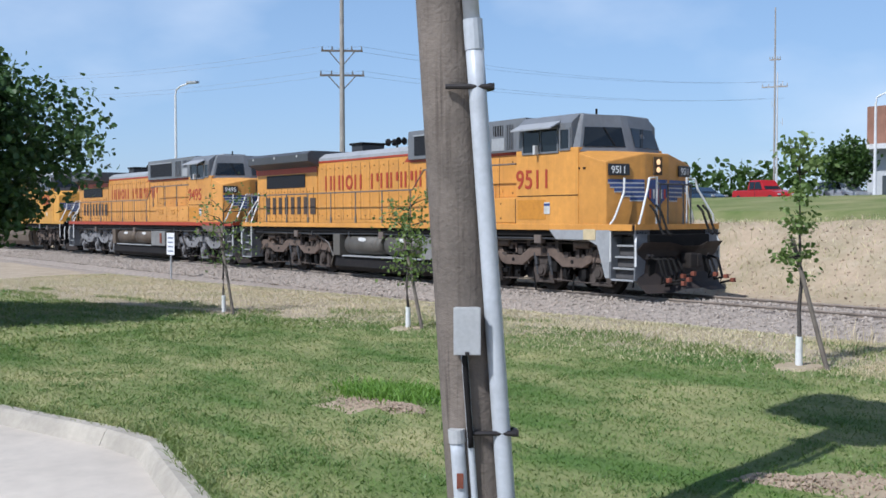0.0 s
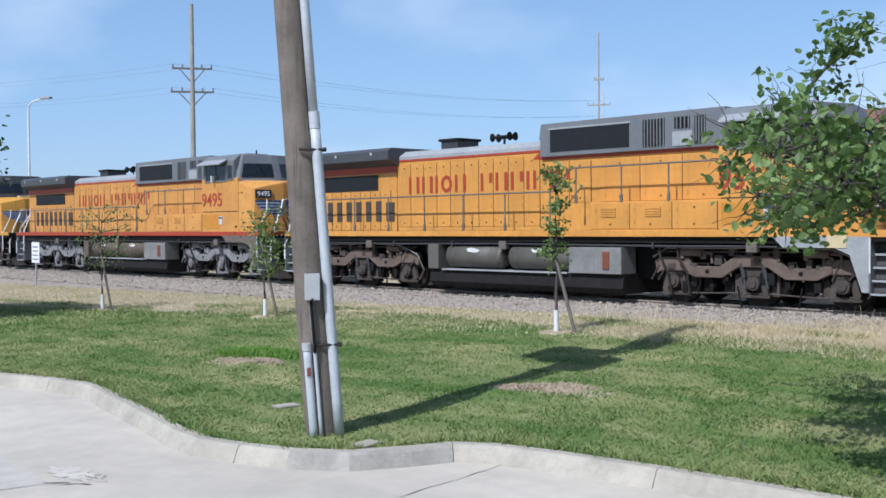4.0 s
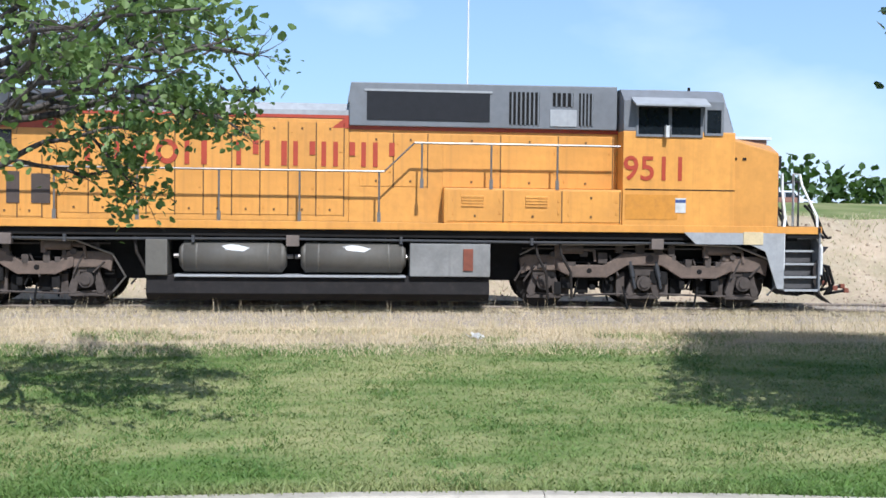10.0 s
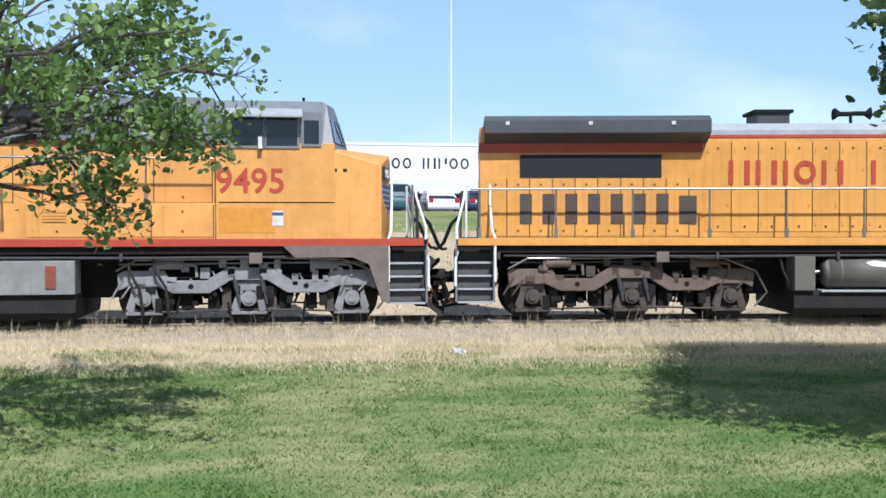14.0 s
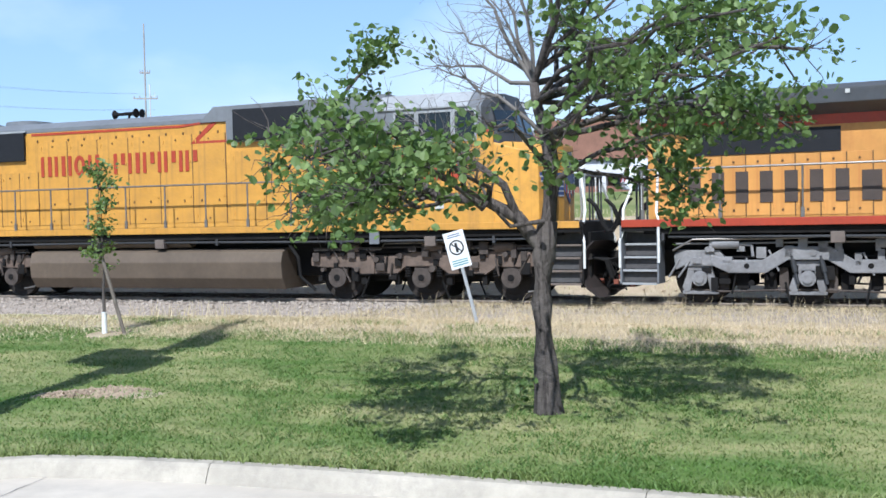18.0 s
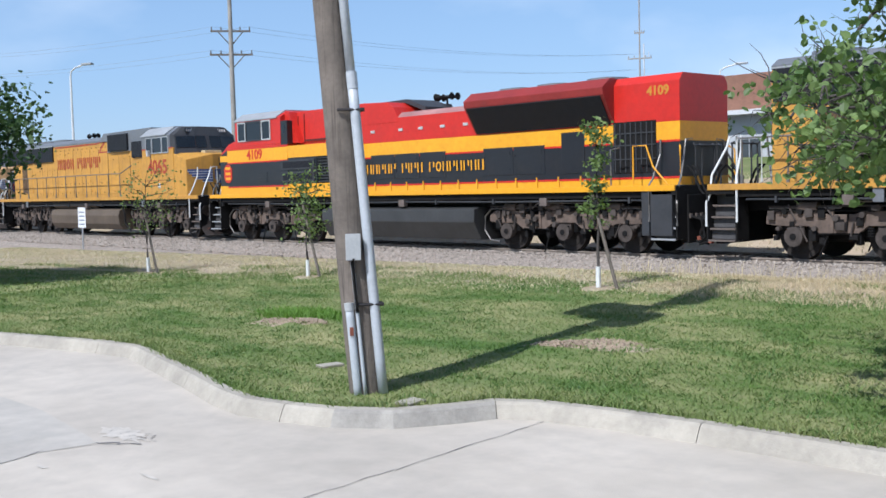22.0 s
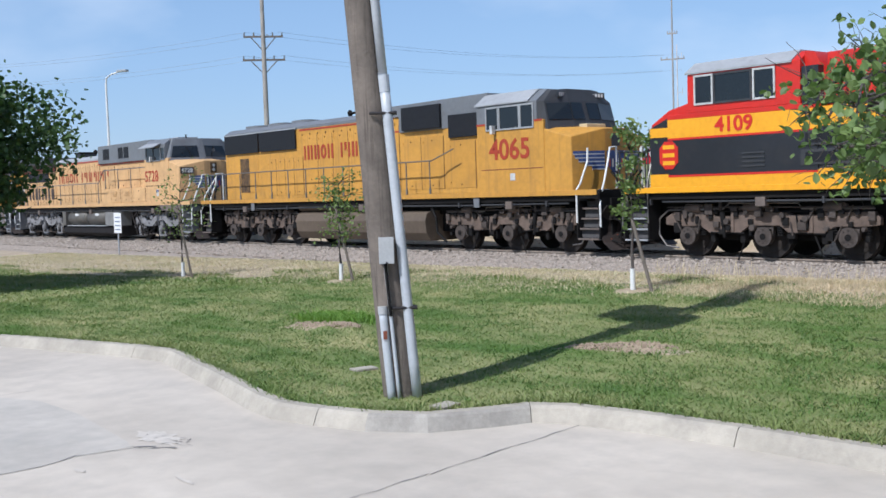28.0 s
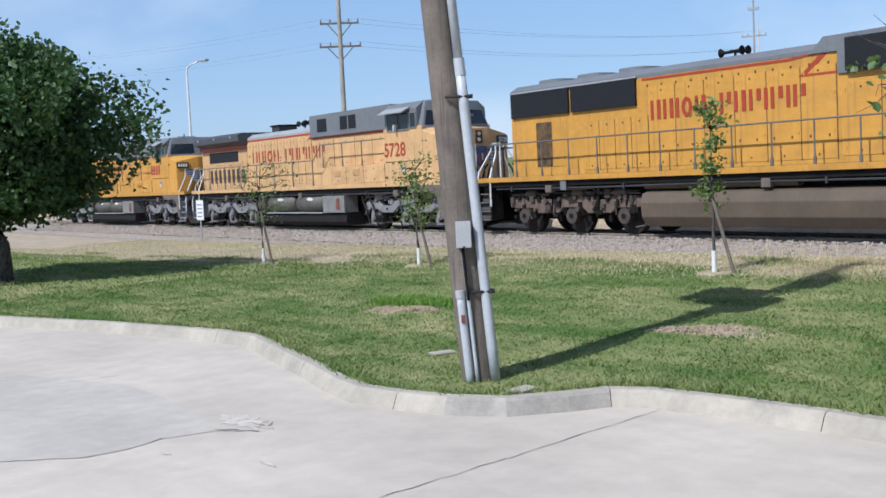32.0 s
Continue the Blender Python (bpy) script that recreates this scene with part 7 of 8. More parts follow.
# ---- the near utility pole ----
def near_pole():
    p = thing("utility_pole", pose(-9.06, 7.12, 0.12), "weathered leaning wooden utility pole with conduits strapped on", "utility pole")
    right = Vector((0.60, 0.80, 0))
    near = Vector((0.80, -0.60, 0))
    lean = -right * 0.07

    def at(z, across=0.0, out=0.0):
        return lean * z + right * across + near * out + Vector((0, 0, z))

    bm = bmesh.new()
    rings, n = [], 20
    for i in range(25):
        z = -0.2 + 14.2 * i / 24
        r = 0.185 - 0.0052 * z
        c = at(z)
        rings.append([bm.verts.new(c + right * r * math.cos(2 * math.pi * k / n) * (1 + 0.03 * math.sin(7 * k + z)) + near * r * math.sin(2 * math.pi * k / n)) for k in range(n)])
    for a, b in zip(rings, rings[1:]):
        for k in range(n):
            bm.faces.new((a[k], a[(k + 1) % n], b[(k + 1) % n], b[k]))
    bm.faces.new(rings[-1])
    bmesh.ops.recalc_face_normals(bm, faces=bm.faces[:])
    part("shaft", bm, WOOD, p, "weathered grey-brown timber shaft", smooth=True)

    def run(z0, z1, across, r, out, material, name, label=""):
        return part(name, tube([at(z0 + (z1 - z0) * k / 8, across, out) for k in range(9)], r, 14), material, p, label, smooth=True)

    run(0.0, 3.4, 0.17, 0.055, 0.16, PVC, "conduit", "large grey conduit")
    run(3.4, 12.2, 0.165, 0.05, 0.155, PVC, "conduit", "large grey conduit")
    part("conduit_joint", tube([at(3.28, 0.17, 0.16), at(3.46, 0.17, 0.16)], 0.059, 14), PVC, p)
    run(0.0, 0.98, -0.10, 0.045, 0.17, PVC, "conduit", "short grey conduit stub")
    run(0.0, 1.55, -0.02, 0.02, 0.2, PVC, "conduit", "thin grey conduit")
    run(0.92, 1.5, -0.02, 0.018, 0.22, BLACK, "cable")
    part("conduit_cap", tube([at(0.94, -0.1, 0.17), at(1.02, -0.1, 0.17)], 0.052, 14), BOXGREY, p)
    part("warning_tag", bx(-0.02, 0.02, -0.005, 0.005, -0.045, 0.045), RUST, p).matrix_local = Matrix.Translation(at(0.72, -0.1, 0.222)) @ pose(0, 0, 0, 0, 0, 53)
    bxm = Matrix.Translation(at(1.62, 0.005, 0.21)) @ pose(0, 0, 0, 0, 0, 53)
    jb = part("meter_box", bx(-0.075, 0.075, -0.06, 0.06, -0.135, 0.135, bev=0.012), BOXGREY, p, "small grey enamel junction box")
    jb.matrix_local = bxm
    lid = part("lid", bx(-0.08, 0.08, -0.075, -0.06, -0.14, 0.14, bev=0.008), BOXGREY, jb)
    part("latch", bx(-0.012, 0.012, -0.085, -0.075, -0.14, -0.12), BANDM, jb)
    for z in (1.0, 3.06, 5.2, 7.4):
        bm = bmesh.new()
        pts = [at(z, -0.02, 0.2), at(z, 0.1, 0.2), at(z, 0.24, 0.2), at(z, 0.255, 0.1), at(z, 0.2, 0.0)]
        part("strap", tube(pts, 0.016, 8), BANDM, p, "dark steel strap")
        part("strap_bolt", cy(at(z, 0.23, 0.19), at(z, 0.27, 0.19), 0.022, n=6), BANDM, p)
    part("crossarm", tube([at(13.3, -1.2, 0.16), at(13.3, 1.2, 0.16)], 0.06, 4), WOOD, p)
    for a in (-1.1, -0.45, 0.45, 1.1):
        part("insulator", cy(at(13.36, a, 0.16), at(13.56, a, 0.16), 0.05, 0.03, n=10), GREY, p)
    for z, a, r in ((8.1, -0.5, 0.36), (8.9, -1.15, 0.3), (6.6, 0.3, 0.3), (9.6, 0.34, 0.26)):
        can = part("transformer", cy(at(z, a, 0.12), at(z + 1.25, a, 0.12), r, n=18), BOXGREY, p, "grey can transformer")
        part("bushing", cy(at(z + 1.25, a, 0.12), at(z + 1.5, a, 0.12), 0.06, 0.03, n=8), GREY, can)
    part("transformer_arm", tube([at(9.0, -1.4, 0.12), at(9.0, 0.4, 0.12)], 0.06, 4), WOOD, p)
    part("transformer_arm", tube([at(6.65, -0.4, 0.12), at(6.65, 0.6, 0.12)], 0.06, 4), WOOD, p)
    return p


near_pole()

# ---- signs by the track ----
def track_sign(x, y, z, lean, turn, h, w, tall, label):
    s = thing("warning_sign", pose(x, y, ground_z(x, y)) @ pose(0, 0, 0, 0, lean, 0) @ pose(0, 0, 0, 0, 0, turn), label, "sign")
    part("post", bx(-0.03, 0.03, 0.0, 0.045, -0.1, z + h * 0.8, bev=0.006), STEEL_LIGHT, s, "galvanised channel post")
    bd = part("board", bx(-w / 2, w / 2, -0.008, 0.0, z, z + h, bev=0.003), SIGNWHITE, s, "white sheet metal board")
    if tall:
        bm = bmesh.new()
        n = 24
        r0, r1, c = w * 0.36, w * 0.29, z + h * 0.56
        ring = [[bm.verts.new((r * math.cos(2 * math.pi * k / n), -0.0125, c + r * math.sin(2 * math.pi * k / n))) for k in range(n)] for r in (r0, r1)]
        for k in range(n):
            bm.faces.new((ring[0][k], ring[0][(k + 1) % n], ring[1][(k + 1) % n], ring[1][k]))
        part("ring", bm, KBLK, bd)
        part("pictogram_bar", bx(-0.025, 0.025, -0.0125, -0.0095, c - 0.09, c + 0.09), KBLK, bd)
        part("slash", px([(-0.1, c + 0.085), (-0.08, c + 0.1), (0.1, c - 0.085), (0.08, c - 0.1)], -0.015, -0.013, "y"), KBLK, bd)
        for k in range(3):
            part("text_bar", bx(-w * 0.38, w * 0.38, -0.0125, -0.0095, z + 0.05 + k * 0.045, z + 0.07 + k * 0.045), TEAL, bd)
        part("text_bar", bx(-w * 0.3, w * 0.3, -0.0125, -0.0095, z + h - 0.07, z + h - 0.05), BLUEGREY, bd)
        part("text_bar", bx(-w * 0.34, w * 0.34, -0.0125, -0.0095, z + h - 0.11, z + h - 0.09), BLUEGREY, bd)
    else:
        for k in range(4):
            part("text_bar", bx(-w * 0.34, w * 0.34, -0.0125, -0.0095, z + 0.12 + k * h * 0.2, z + 0.17 + k * h * 0.2), BLUEGREY, bd)
    return s


STEEL_LIGHT = mat("galvanised_steel", (0.45, 0.46, 0.47), 0.5, metal=0.4, vary=0.15, scale=5.0)
SIGNWHITE = mat("sign_white", (0.80, 0.80, 0.80), 0.4, vary=0.06, scale=3.0)
TEAL = mat("sign_teal", (0.10, 0.32, 0.36), 0.5)
BLUEGREY = mat("sign_blue_grey", (0.18, 0.22, 0.32), 0.5)
track_sign(-6.55, 18.5, 1.08, -15.0, 8.0, 0.7, 0.40, True, "white sheet metal sign with black ring on a leaning post")
track_sign(-43.1, 19.0, 0.95, 1.0, 16.0, 0.85, 0.46, False, "white sheet metal sign on two steel posts by the track")

# ---- litter ----
def litter(x, y, w, name, label, seed):
    rng = random.Random(seed)
    bm = bmesh.new()
    g = [[bm.verts.new(((i - 2) * w / 4, (j - 2) * w / 4, 0.02 + abs(rng.gauss(0, w * 0.12)))) for i in range(5)] for j in range(5)]
    for j in range(4):
        for i in range(4):
            bm.faces.new((g[j][i], g[j][i + 1], g[j + 1][i + 1], g[j + 1][i]))
    bmesh.ops.solidify(bm, geom=bm.faces[:], thickness=0.004)
    ob = part(name, bm, WHITE)
    ob.matrix_world = pose(x, y, ground_z(x, y) + 0.02, 20, 10, rng.uniform(0, 90))
    return tagged(ob, label, "litter")


litter(3.0, 17.05, 0.22, "paper_scrap", "crumpled white paper scrap in dry grass", 1)
litter(2.85, 17.1, 0.1, "paper_scrap", "small white paper scrap in dry grass", 2)
litter(-16.4, 3.3, 0.25, "paper_scrap", "flattened white paper scrap on the lot", 3)
for x, y, w, seed in ((-10.6, 7.75, 0.3, 4), (-8.2, 7.0, 0.28, 5)):
    bm = bx(-w / 2, w / 2, -0.1, 0.1, 0, 0.03, bev=0.012)
    for v in bm.verts:
        v.co.x += 0.04 * noise.noise(v.co * 9 + Vector((seed, 0, 0)))
    ob = part("stone_chip", bm, KERB)
    ob.matrix_world = pose(x, y, ground_z(x, y) + 0.0, 0, 0, 20 * seed)
    tagged(ob, "pale flat concrete chip lying in the grass", "stone")

# ---- far side: poles, wires, lamp, masts, building, cars, woods ----
def far_pole(x, y, z0, h, arms, label, turn=0.0, r=0.2):
    p = thing("utility_pole", pose(x, y, z0, 0, 0, turn), label, "utility pole")
    part("shaft", cy((0, 0, -0.3), (0, 0, h), r, r * 0.62, n=12), WOOD_HAZED, p)
    for z, half, brace in arms:
        # unbraced arms and their insulators take the paler, hazed tones too
        a = part("crossarm", bx(-half, half, -0.06, 0.06, z - 0.06, z + 0.06), WOOD if brace else WOOD_HAZED, p)
        for k in (-1, -0.5, 0.5, 1):
            part("insulator", cy((half * 0.95 * k, 0, z + 0.07), (half * 0.95 * k, 0, z + 0.3), 0.06, 0.04, n=8), GREY if brace else GREY_LIGHT, p)
        if brace:
            for sg in (-1, 1):
                part("brace", cy((sg * half * 0.6, 0, z - 0.07), (sg * 0.1, 0, z - 0.9), 0.035, n=6), WOOD, p)
    return p


# pole timber with the haze of distance put into a paler colour
WOOD_HAZED = mat("hazed_pole_wood", (0.42, 0.38, 0.34), 0.85, vary=0.3, scale=1.5, streak=0.4, dirt_color=(0.16, 0.13, 0.11))
POLE_A = (-64.0, 39.4)
far_pole(POLE_A[0], POLE_A[1], 3.0, 14.5, [(8.5, 1.45, True), (10.1, 1.35, True)], "tall far wooden utility pole with two crossarms", 58)
far_pole(-67.4, 90.0, 3.2, 19.0, [(11.4, 1.2, False), (14.0, 0.5, False)], "tall far wooden utility pole with equipment", 30, 0.105)


def wire(a, b, sag, name="cable", r=0.008):
    pts = []
    for i in range(13):
        k = i / 12
        p = Vector(a).lerp(Vector(b), k)
        p.z -= sag * 4 * k * (1 - k)
        pts.append(p)
    ob = part(name, tube(pts, r, 5), WIRE)
    return tagged(ob, "thin dark overhead power line between poles", "cable", "overhead lines")


WIRE = mat("wire_grey", (0.30, 0.34, 0.40), 0.6)
for z, o in ((13.4, -1.2), (13.4, 1.2), (11.8, -1.3), (11.8, 1.3)):
    ax, ay = POLE_A[0] + o * 0.53, POLE_A[1] + o * 0.85
    wire((ax, ay, z), (-67.4 + o * 0.5, 90.0 + o * 0.5, 13.5 + (z - 11.8)), 0.9)
    wire((ax, ay, z), (-118.0, 21.0 + o, z + 2.5), 1.2)


def street_lamp(x, y, z0, h):
    p = thing("street_lamp", pose(x, y, z0, 0, 0, 24), "slim pale grey street lamp with a curved arm", "street lamp")
    part("pole", cy((0, 0, 0), (0, 0, h - 0.5), 0.10, 0.065, n=10), WHITE, p)
    part("arm", tube([(0, 0, h - 0.6), (0.06, 0, h - 0.2), (0.4, 0, h), (1.1, 0, h + 0.15)], 0.05), WHITE, p)
    part("lamp_head", bx(1.0, 1.75, -0.15, 0.15, h + 0.1, h + 0.24, bev=0.04), STEEL_LIGHT, p)


street_lamp(-64.3, 28.05, 0.6, 9.4)
street_lamp(-38.0, 59.0, 3.2, 6.0)


def radio_mast(x, y, z0, h, label):
    p = thing("radio_mast", pose(x, y, z0), label, "mast")
    part("mast_tube", cy((0, 0, 0), (0, 0, h), 0.12, 0.06, n=8), MASTM, p)
    for k in range(3):
        z = h * (0.62 + 0.14 * k)
        part("antenna_arm", cy((-0.7 if k % 2 else 0, 0, z), (0.7 if k % 2 == 0 else 0, 0, z), 0.025, n=6), MASTM, p)
        part("antenna", cy((0.7 if k % 2 == 0 else -0.7, 0, z - 0.3), (0.7 if k % 2 == 0 else -0.7, 0, z + 0.5), 0.03, n=6), MASTM, p)


MASTM = mat("pale_mast_steel", (0.68, 0.66, 0.68), 0.6, vary=0.2, scale=0.5)
radio_mast(16.7, 105.0, 3.3, 42.0, "tall slender pale radio mast behind the store")
radio_mast(-78.0, 105.0, 3.3, 15.0, "slender pale antenna mast on the far side")

# the store on the upper lot
BRICK = mat("brown_brick_wall", (0.30, 0.15, 0.10), 0.85, vary=0.2, scale=1.2, bump=0.4, bscale=14.0, dirt=0.2)
STUCCO = mat("white_store_wall", (0.66, 0.66, 0.65), 0.7, vary=0.06, scale=0.6, dirt=0.08)
SHOPGLASS = mat("dim_shop_glass", (0.07, 0.08, 0.085), 0.12, vary=0.3, scale=0.5)
LOT_Z = 3.2


def store():
    b = thing("store_building", pose(0, 75, LOT_Z), "long low brown brick store with white canopy and sign", "building")
    part("wall", bx(-30, 34.5, 0, 30, 0, 5.15), BRICK, b, "brown brick front wall")
    part("roof", bx(-30.3, 34.8, -0.2, 30.3, 5.15, 5.35), STUCCO, b)
    part("parapet", bx(-20.5, -14.2, -2.2, 0, 2.8, 5.6), BRICK, b, "raised brick entrance block")
    part("canopy", bx(-30, 34.6, -1.9, 0, 1.72, 2.75, bev=0.03), STUCCO, b, "white flat canopy")
    part("canopy_soffit", bx(-30, 34.6, -1.8, 0, 1.66, 1.72), STUCCO, b)
    for i in range(17):
        x = -28 + i * 3.8
        part("pillar", bx(x - 0.3, x + 0.3, -1.8, -1.2, 0, 1.66), BRICK if i > 4 else STUCCO, b)
        part("base_wall", bx(x + 0.3, x + 3.5, -1.5, -1.3, 0, 0.9), BRICK, b)
        if i < 16:
            w = put("window", None, b, pose(0, 0, 0))
            part("pane", bx(x + 0.4, x + 3.4, -0.05, -0.01, 0.3, 1.9), SHOPGLASS, w)
            part("window_frame", bx(x + 1.85, x + 1.95, -0.09, -0.05, 0.3, 1.9), STEEL_LIGHT, w)
            part("sill", bx(x + 0.3, x + 3.5, -0.12, -0.01, 0.15, 0.3), STUCCO, w)
    s = part("sign_panel", bx(2.3, 14.2, -0.3, -0.05, 2.78, 5.1), STUCCO, b, "white sign panel")
    name_bars(s, 5.3, 13.4, -0.31, 3.5, 0.78, KBLK, "chcoo ihcoo", -1, 0.14)
    part("sign_mark", bx(2.75, 3.9, -0.33, -0.305, 3.35, 4.35), BLUEMARK, s, "blue square mark as a plain shape")
    part("sign_mark_bar", bx(2.95, 3.7, -0.345, -0.33, 3.7, 3.95), STUCCO, s)
    part("sign_mark_bar", bx(2.7, 3.95, -0.33, -0.305, 4.5, 4.7), BLUEGREY, s)
    for x in (-30, -8, 20):
        part("wall_lamp", bx(x - 0.2, x + 0.2, -0.35, -0.05, 3.9, 4.2, bev=0.03), KBLK, b)


BLUEMARK = mat("sign_blue", (0.06, 0.16, 0.35), 0.5)
store()


def far_block():
    b = thing("store_building", pose(-58.8, 92, LOT_Z), "brick and pale stucco building seen over the bank", "building")
    part("wall", bx(0, 26, 0, 16, 0, 5.0), STUCCO_GREY, b, "pale grey stucco lower wall")
    part("brick_band", bx(-0.05, 26, -0.05, 16, 5.4, 8.9), BRICK, b, "brown brick upper wall")
    part("canopy", bx(-1.6, 26, -1.6, 16, 4.95, 5.4), STUCCO, b, "white canopy edge")
    for i in range(5):
        w = put("window", None, b, pose(0, 0, 0))
        part("pane", bx(1.5 + i * 4, 4.2 + i * 4, -0.04, 0.0, 0.6, 2.6), SHOPGLASS, w)
        part("window_frame", bx(2.8 + i * 4, 2.9 + i * 4, -0.08, -0.03, 0.6, 2.6), STEEL_LIGHT, w)


STUCCO_GREY = mat("pale_grey_stucco", (0.50, 0.51, 0.52), 0.8, vary=0.1, scale=0.6)
far_block()

# parked vehicles
TYRE = mat("tyre_rubber", (0.02, 0.02, 0.02), 0.85)
CHROME = mat("bright_metal", (0.6, 0.6, 0.6), 0.2, metal=0.9)
TAIL = mat("red_lens", (0.4, 0.02, 0.02), 0.2)


def car(x, y, turn, paint, shape, label, name="car"):
    c = thing(name, pose(x, y, ground_z(x, y), 0, 0, turn), label, "car", "cars parked on the upper lot")
    L, H, belt = {"van": (4.9, 1.72, 0.98), "suv": (4.6, 1.75, 1.0), "sedan": (4.6, 1.42, 0.88), "pickup": (5.6, 1.85, 1.05), "hatch": (4.2, 1.5, 0.9)}[shape]
    W = 0.92
    a, b = -L / 2, L / 2
    body = px([(a + 0.08, 0.3), (b - 0.12, 0.28), (b, 0.42), (b - 0.02, 0.62), (b - 0.25, belt - 0.2), (b - 1.1, belt), (a + 0.1, belt), (a, belt - 0.25), (a, 0.45)], -W, W, "y", bev=0.1)
    part("body", body, paint, c, smooth=False)
    roof = {"van": [(b - 1.0, belt), (b - 1.9, H), (a + 0.35, H - 0.02), (a + 0.05, belt)], "suv": [(b - 1.15, belt), (b - 1.8, H), (a + 0.4, H), (a + 0.08, belt)],
            "sedan": [(b - 1.2, belt), (b - 2.0, H), (a + 1.3, H - 0.02), (a + 0.55, belt)], "pickup": [(b - 1.6, belt), (b - 2.2, H), (b - 3.6, H), (b - 3.75, belt)], "hatch": [(b - 1.0, belt), (b - 1.75, H), (a + 0.6, H - 0.03), (a + 0.1, belt)]}[shape]
    outline = roof
    if shape in ("van", "suv"):
        (p0, _), (p1, _), (p2, _), (p3, _) = roof
        outline = [(p0 + 0.15, belt - 0.04), (p1 + 0.28, H - 0.15), (p1 - 0.25, H - 0.02), ((p1 + p2) / 2, H + 0.02), (p2 + 0.3, H - 0.03), (p2 - 0.06, H - 0.2), (p3 - 0.03, belt)]
    bm = px(outline, -W + 0.08, W - 0.08, "y", bev=0.07)
    for v in bm.verts:
        if v.co.z > belt + 0.2:
            v.co.y *= 0.86
    part("cabin", bm, paint, c)
    (x0, _), (x1, zt), (x2, _), (x3, _) = roof
    for sg in (-1, 1):
        w0, w1 = sorted((sg * (W - 0.1), sg * (W - 0.04)))
        n = 3 if shape in ("van", "suv") else 2
        for k in range(n):
            xa, xb = x2 + 0.12 + (x1 - x2 - 0.1) * k / n, x2 + 0.05 + (x1 - x2 - 0.1) * (k + 1) / n
            g = bmesh.new()
            for p in ((xa, belt + 0.06), (xb + (0.35 if k == n - 1 else 0), belt + 0.06), (xb, H - 0.14), (xa, H - 0.14)):
                g.verts.new((p[0], sg * (W - 0.06 - 0.1 * (p[1] - belt) / (H - belt) * 1.1), p[1]))
            f = g.faces.new(g.verts[:])
            r = bmesh.ops.extrude_face_region(g, geom=[f])
            for v in r["geom"]:
                if isinstance(v, bmesh.types.BMVert):
                    v.co.y += sg * 0.012
            bmesh.ops.recalc_face_normals(g, faces=g.faces[:])
            part("side_window", g, GLASS, c)
        part("door_seam", bx(0.1, 0.115, w0 + sg * 0.06, w1 + sg * 0.055, 0.4, belt), KBLK, c)
        for px_ in (a + 0.85, b - 0.88):
            wh = put("wheel", None, c, pose(px_, sg * (W - 0.1), 0.33))
            part("tyre", cy((0, -0.11, 0), (0, 0.11, 0), 0.33, n=20), TYRE, wh)
            part("rim", cy((0, sg * 0.1, 0), (0, sg * 0.125, 0), 0.2, 0.17, n=12), CHROME, wh)
        part("tail_lamp", bx(a - 0.02, a + 0.04, min(sg * 0.6, sg * 0.85), max(sg * 0.6, sg * 0.85), 0.7, 0.95), TAIL, c)
        part("headlamp", bx(b - 0.06, b + 0.02, min(sg * 0.55, sg * 0.85), max(sg * 0.55, sg * 0.85), 0.6, 0.75), DIRTY_WHITE, c)
    for (xa, za), (xb, zb), nm in (((x0 - 0.05, belt + 0.05), (x1 + 0.02, H - 0.1), "windscreen"), ((x3 + 0.05, belt + 0.05), (x2 - 0.02, H - 0.1), "rear_window")):
        g = bmesh.new()
        d = 0.015 if nm == "windscreen" else -0.015
        vs = [g.verts.new((xa + d, -W + 0.16, za)), g.verts.new((xa + d, W - 0.16, za)), g.verts.new((xb + d, W - 0.26, zb)), g.verts.new((xb + d, -W + 0.26, zb))]
        f = g.faces.new(vs)
        r = bmesh.ops.extrude_face_region(g, geom=[f])
        for v in r["geom"]:
            if isinstance(v, bmesh.types.BMVert):
                v.co.x += d
        bmesh.ops.recalc_face_normals(g, faces=g.faces[:])
        part(nm, g, GLASS, c)
    if shape == "pickup":
        part("bed_cover", bx(a + 0.15, b - 3.85, -W + 0.12, W - 0.12, belt, belt + 0.02), KBLK, c)
        part("bumper", bx(a - 0.12, a + 0.02, -W + 0.05, W - 0.05, 0.45, 0.62, bev=0.03), CHROME, c)
    return c


CAR_RED = mat("car_red", (0.42, 0.012, 0.014), 0.25, vary=0.05)
CAR_MAROON = mat("car_maroon", (0.16, 0.012, 0.03), 0.25, vary=0.05)
CAR_PLUM = mat("car_plum", (0.05, 0.012, 0.022), 0.25, vary=0.05)
CAR_WHITE = mat("car_white", (0.75, 0.76, 0.77), 0.25, vary=0.04)
CAR_BLUE = mat("car_dark_blue", (0.025, 0.05, 0.09), 0.25, vary=0.05)
CAR_TEAL = mat("car_teal", (0.035, 0.09, 0.105), 0.25, vary=0.05)
CAR_SILVER = mat("car_silver", (0.40, 0.42, 0.44), 0.3, metal=0.3, vary=0.05)
car(18.3, 48.5, 0, CAR_MAROON, "van", "maroon minivan parked on the upper lot", "minivan")
car(-2.0, 60, 75, CAR_WHITE, "van", "white van parked before the store", "minivan")
car(2.6, 60, 84, CAR_PLUM, "suv", "dark maroon estate parked nose in before the store", "station_wagon")
car(6.1, 60, 96, CAR_TEAL, "suv", "teal estate parked before the store", "station_wagon")
car(8.8, 60, 92, CAR_WHITE, "sedan", "white sedan parked before the store", "sedan")
car(11.2, 60, 90, CAR_BLUE, "sedan", "dark sedan parked before the store", "sedan")
car(14.0, 60, 88, CAR_WHITE, "suv", "white estate parked nose in before the store", "station_wagon")
car(16.3, 61, 90, CAR_WHITE, "pickup", "white pickup parked before the store", "pickup_truck")
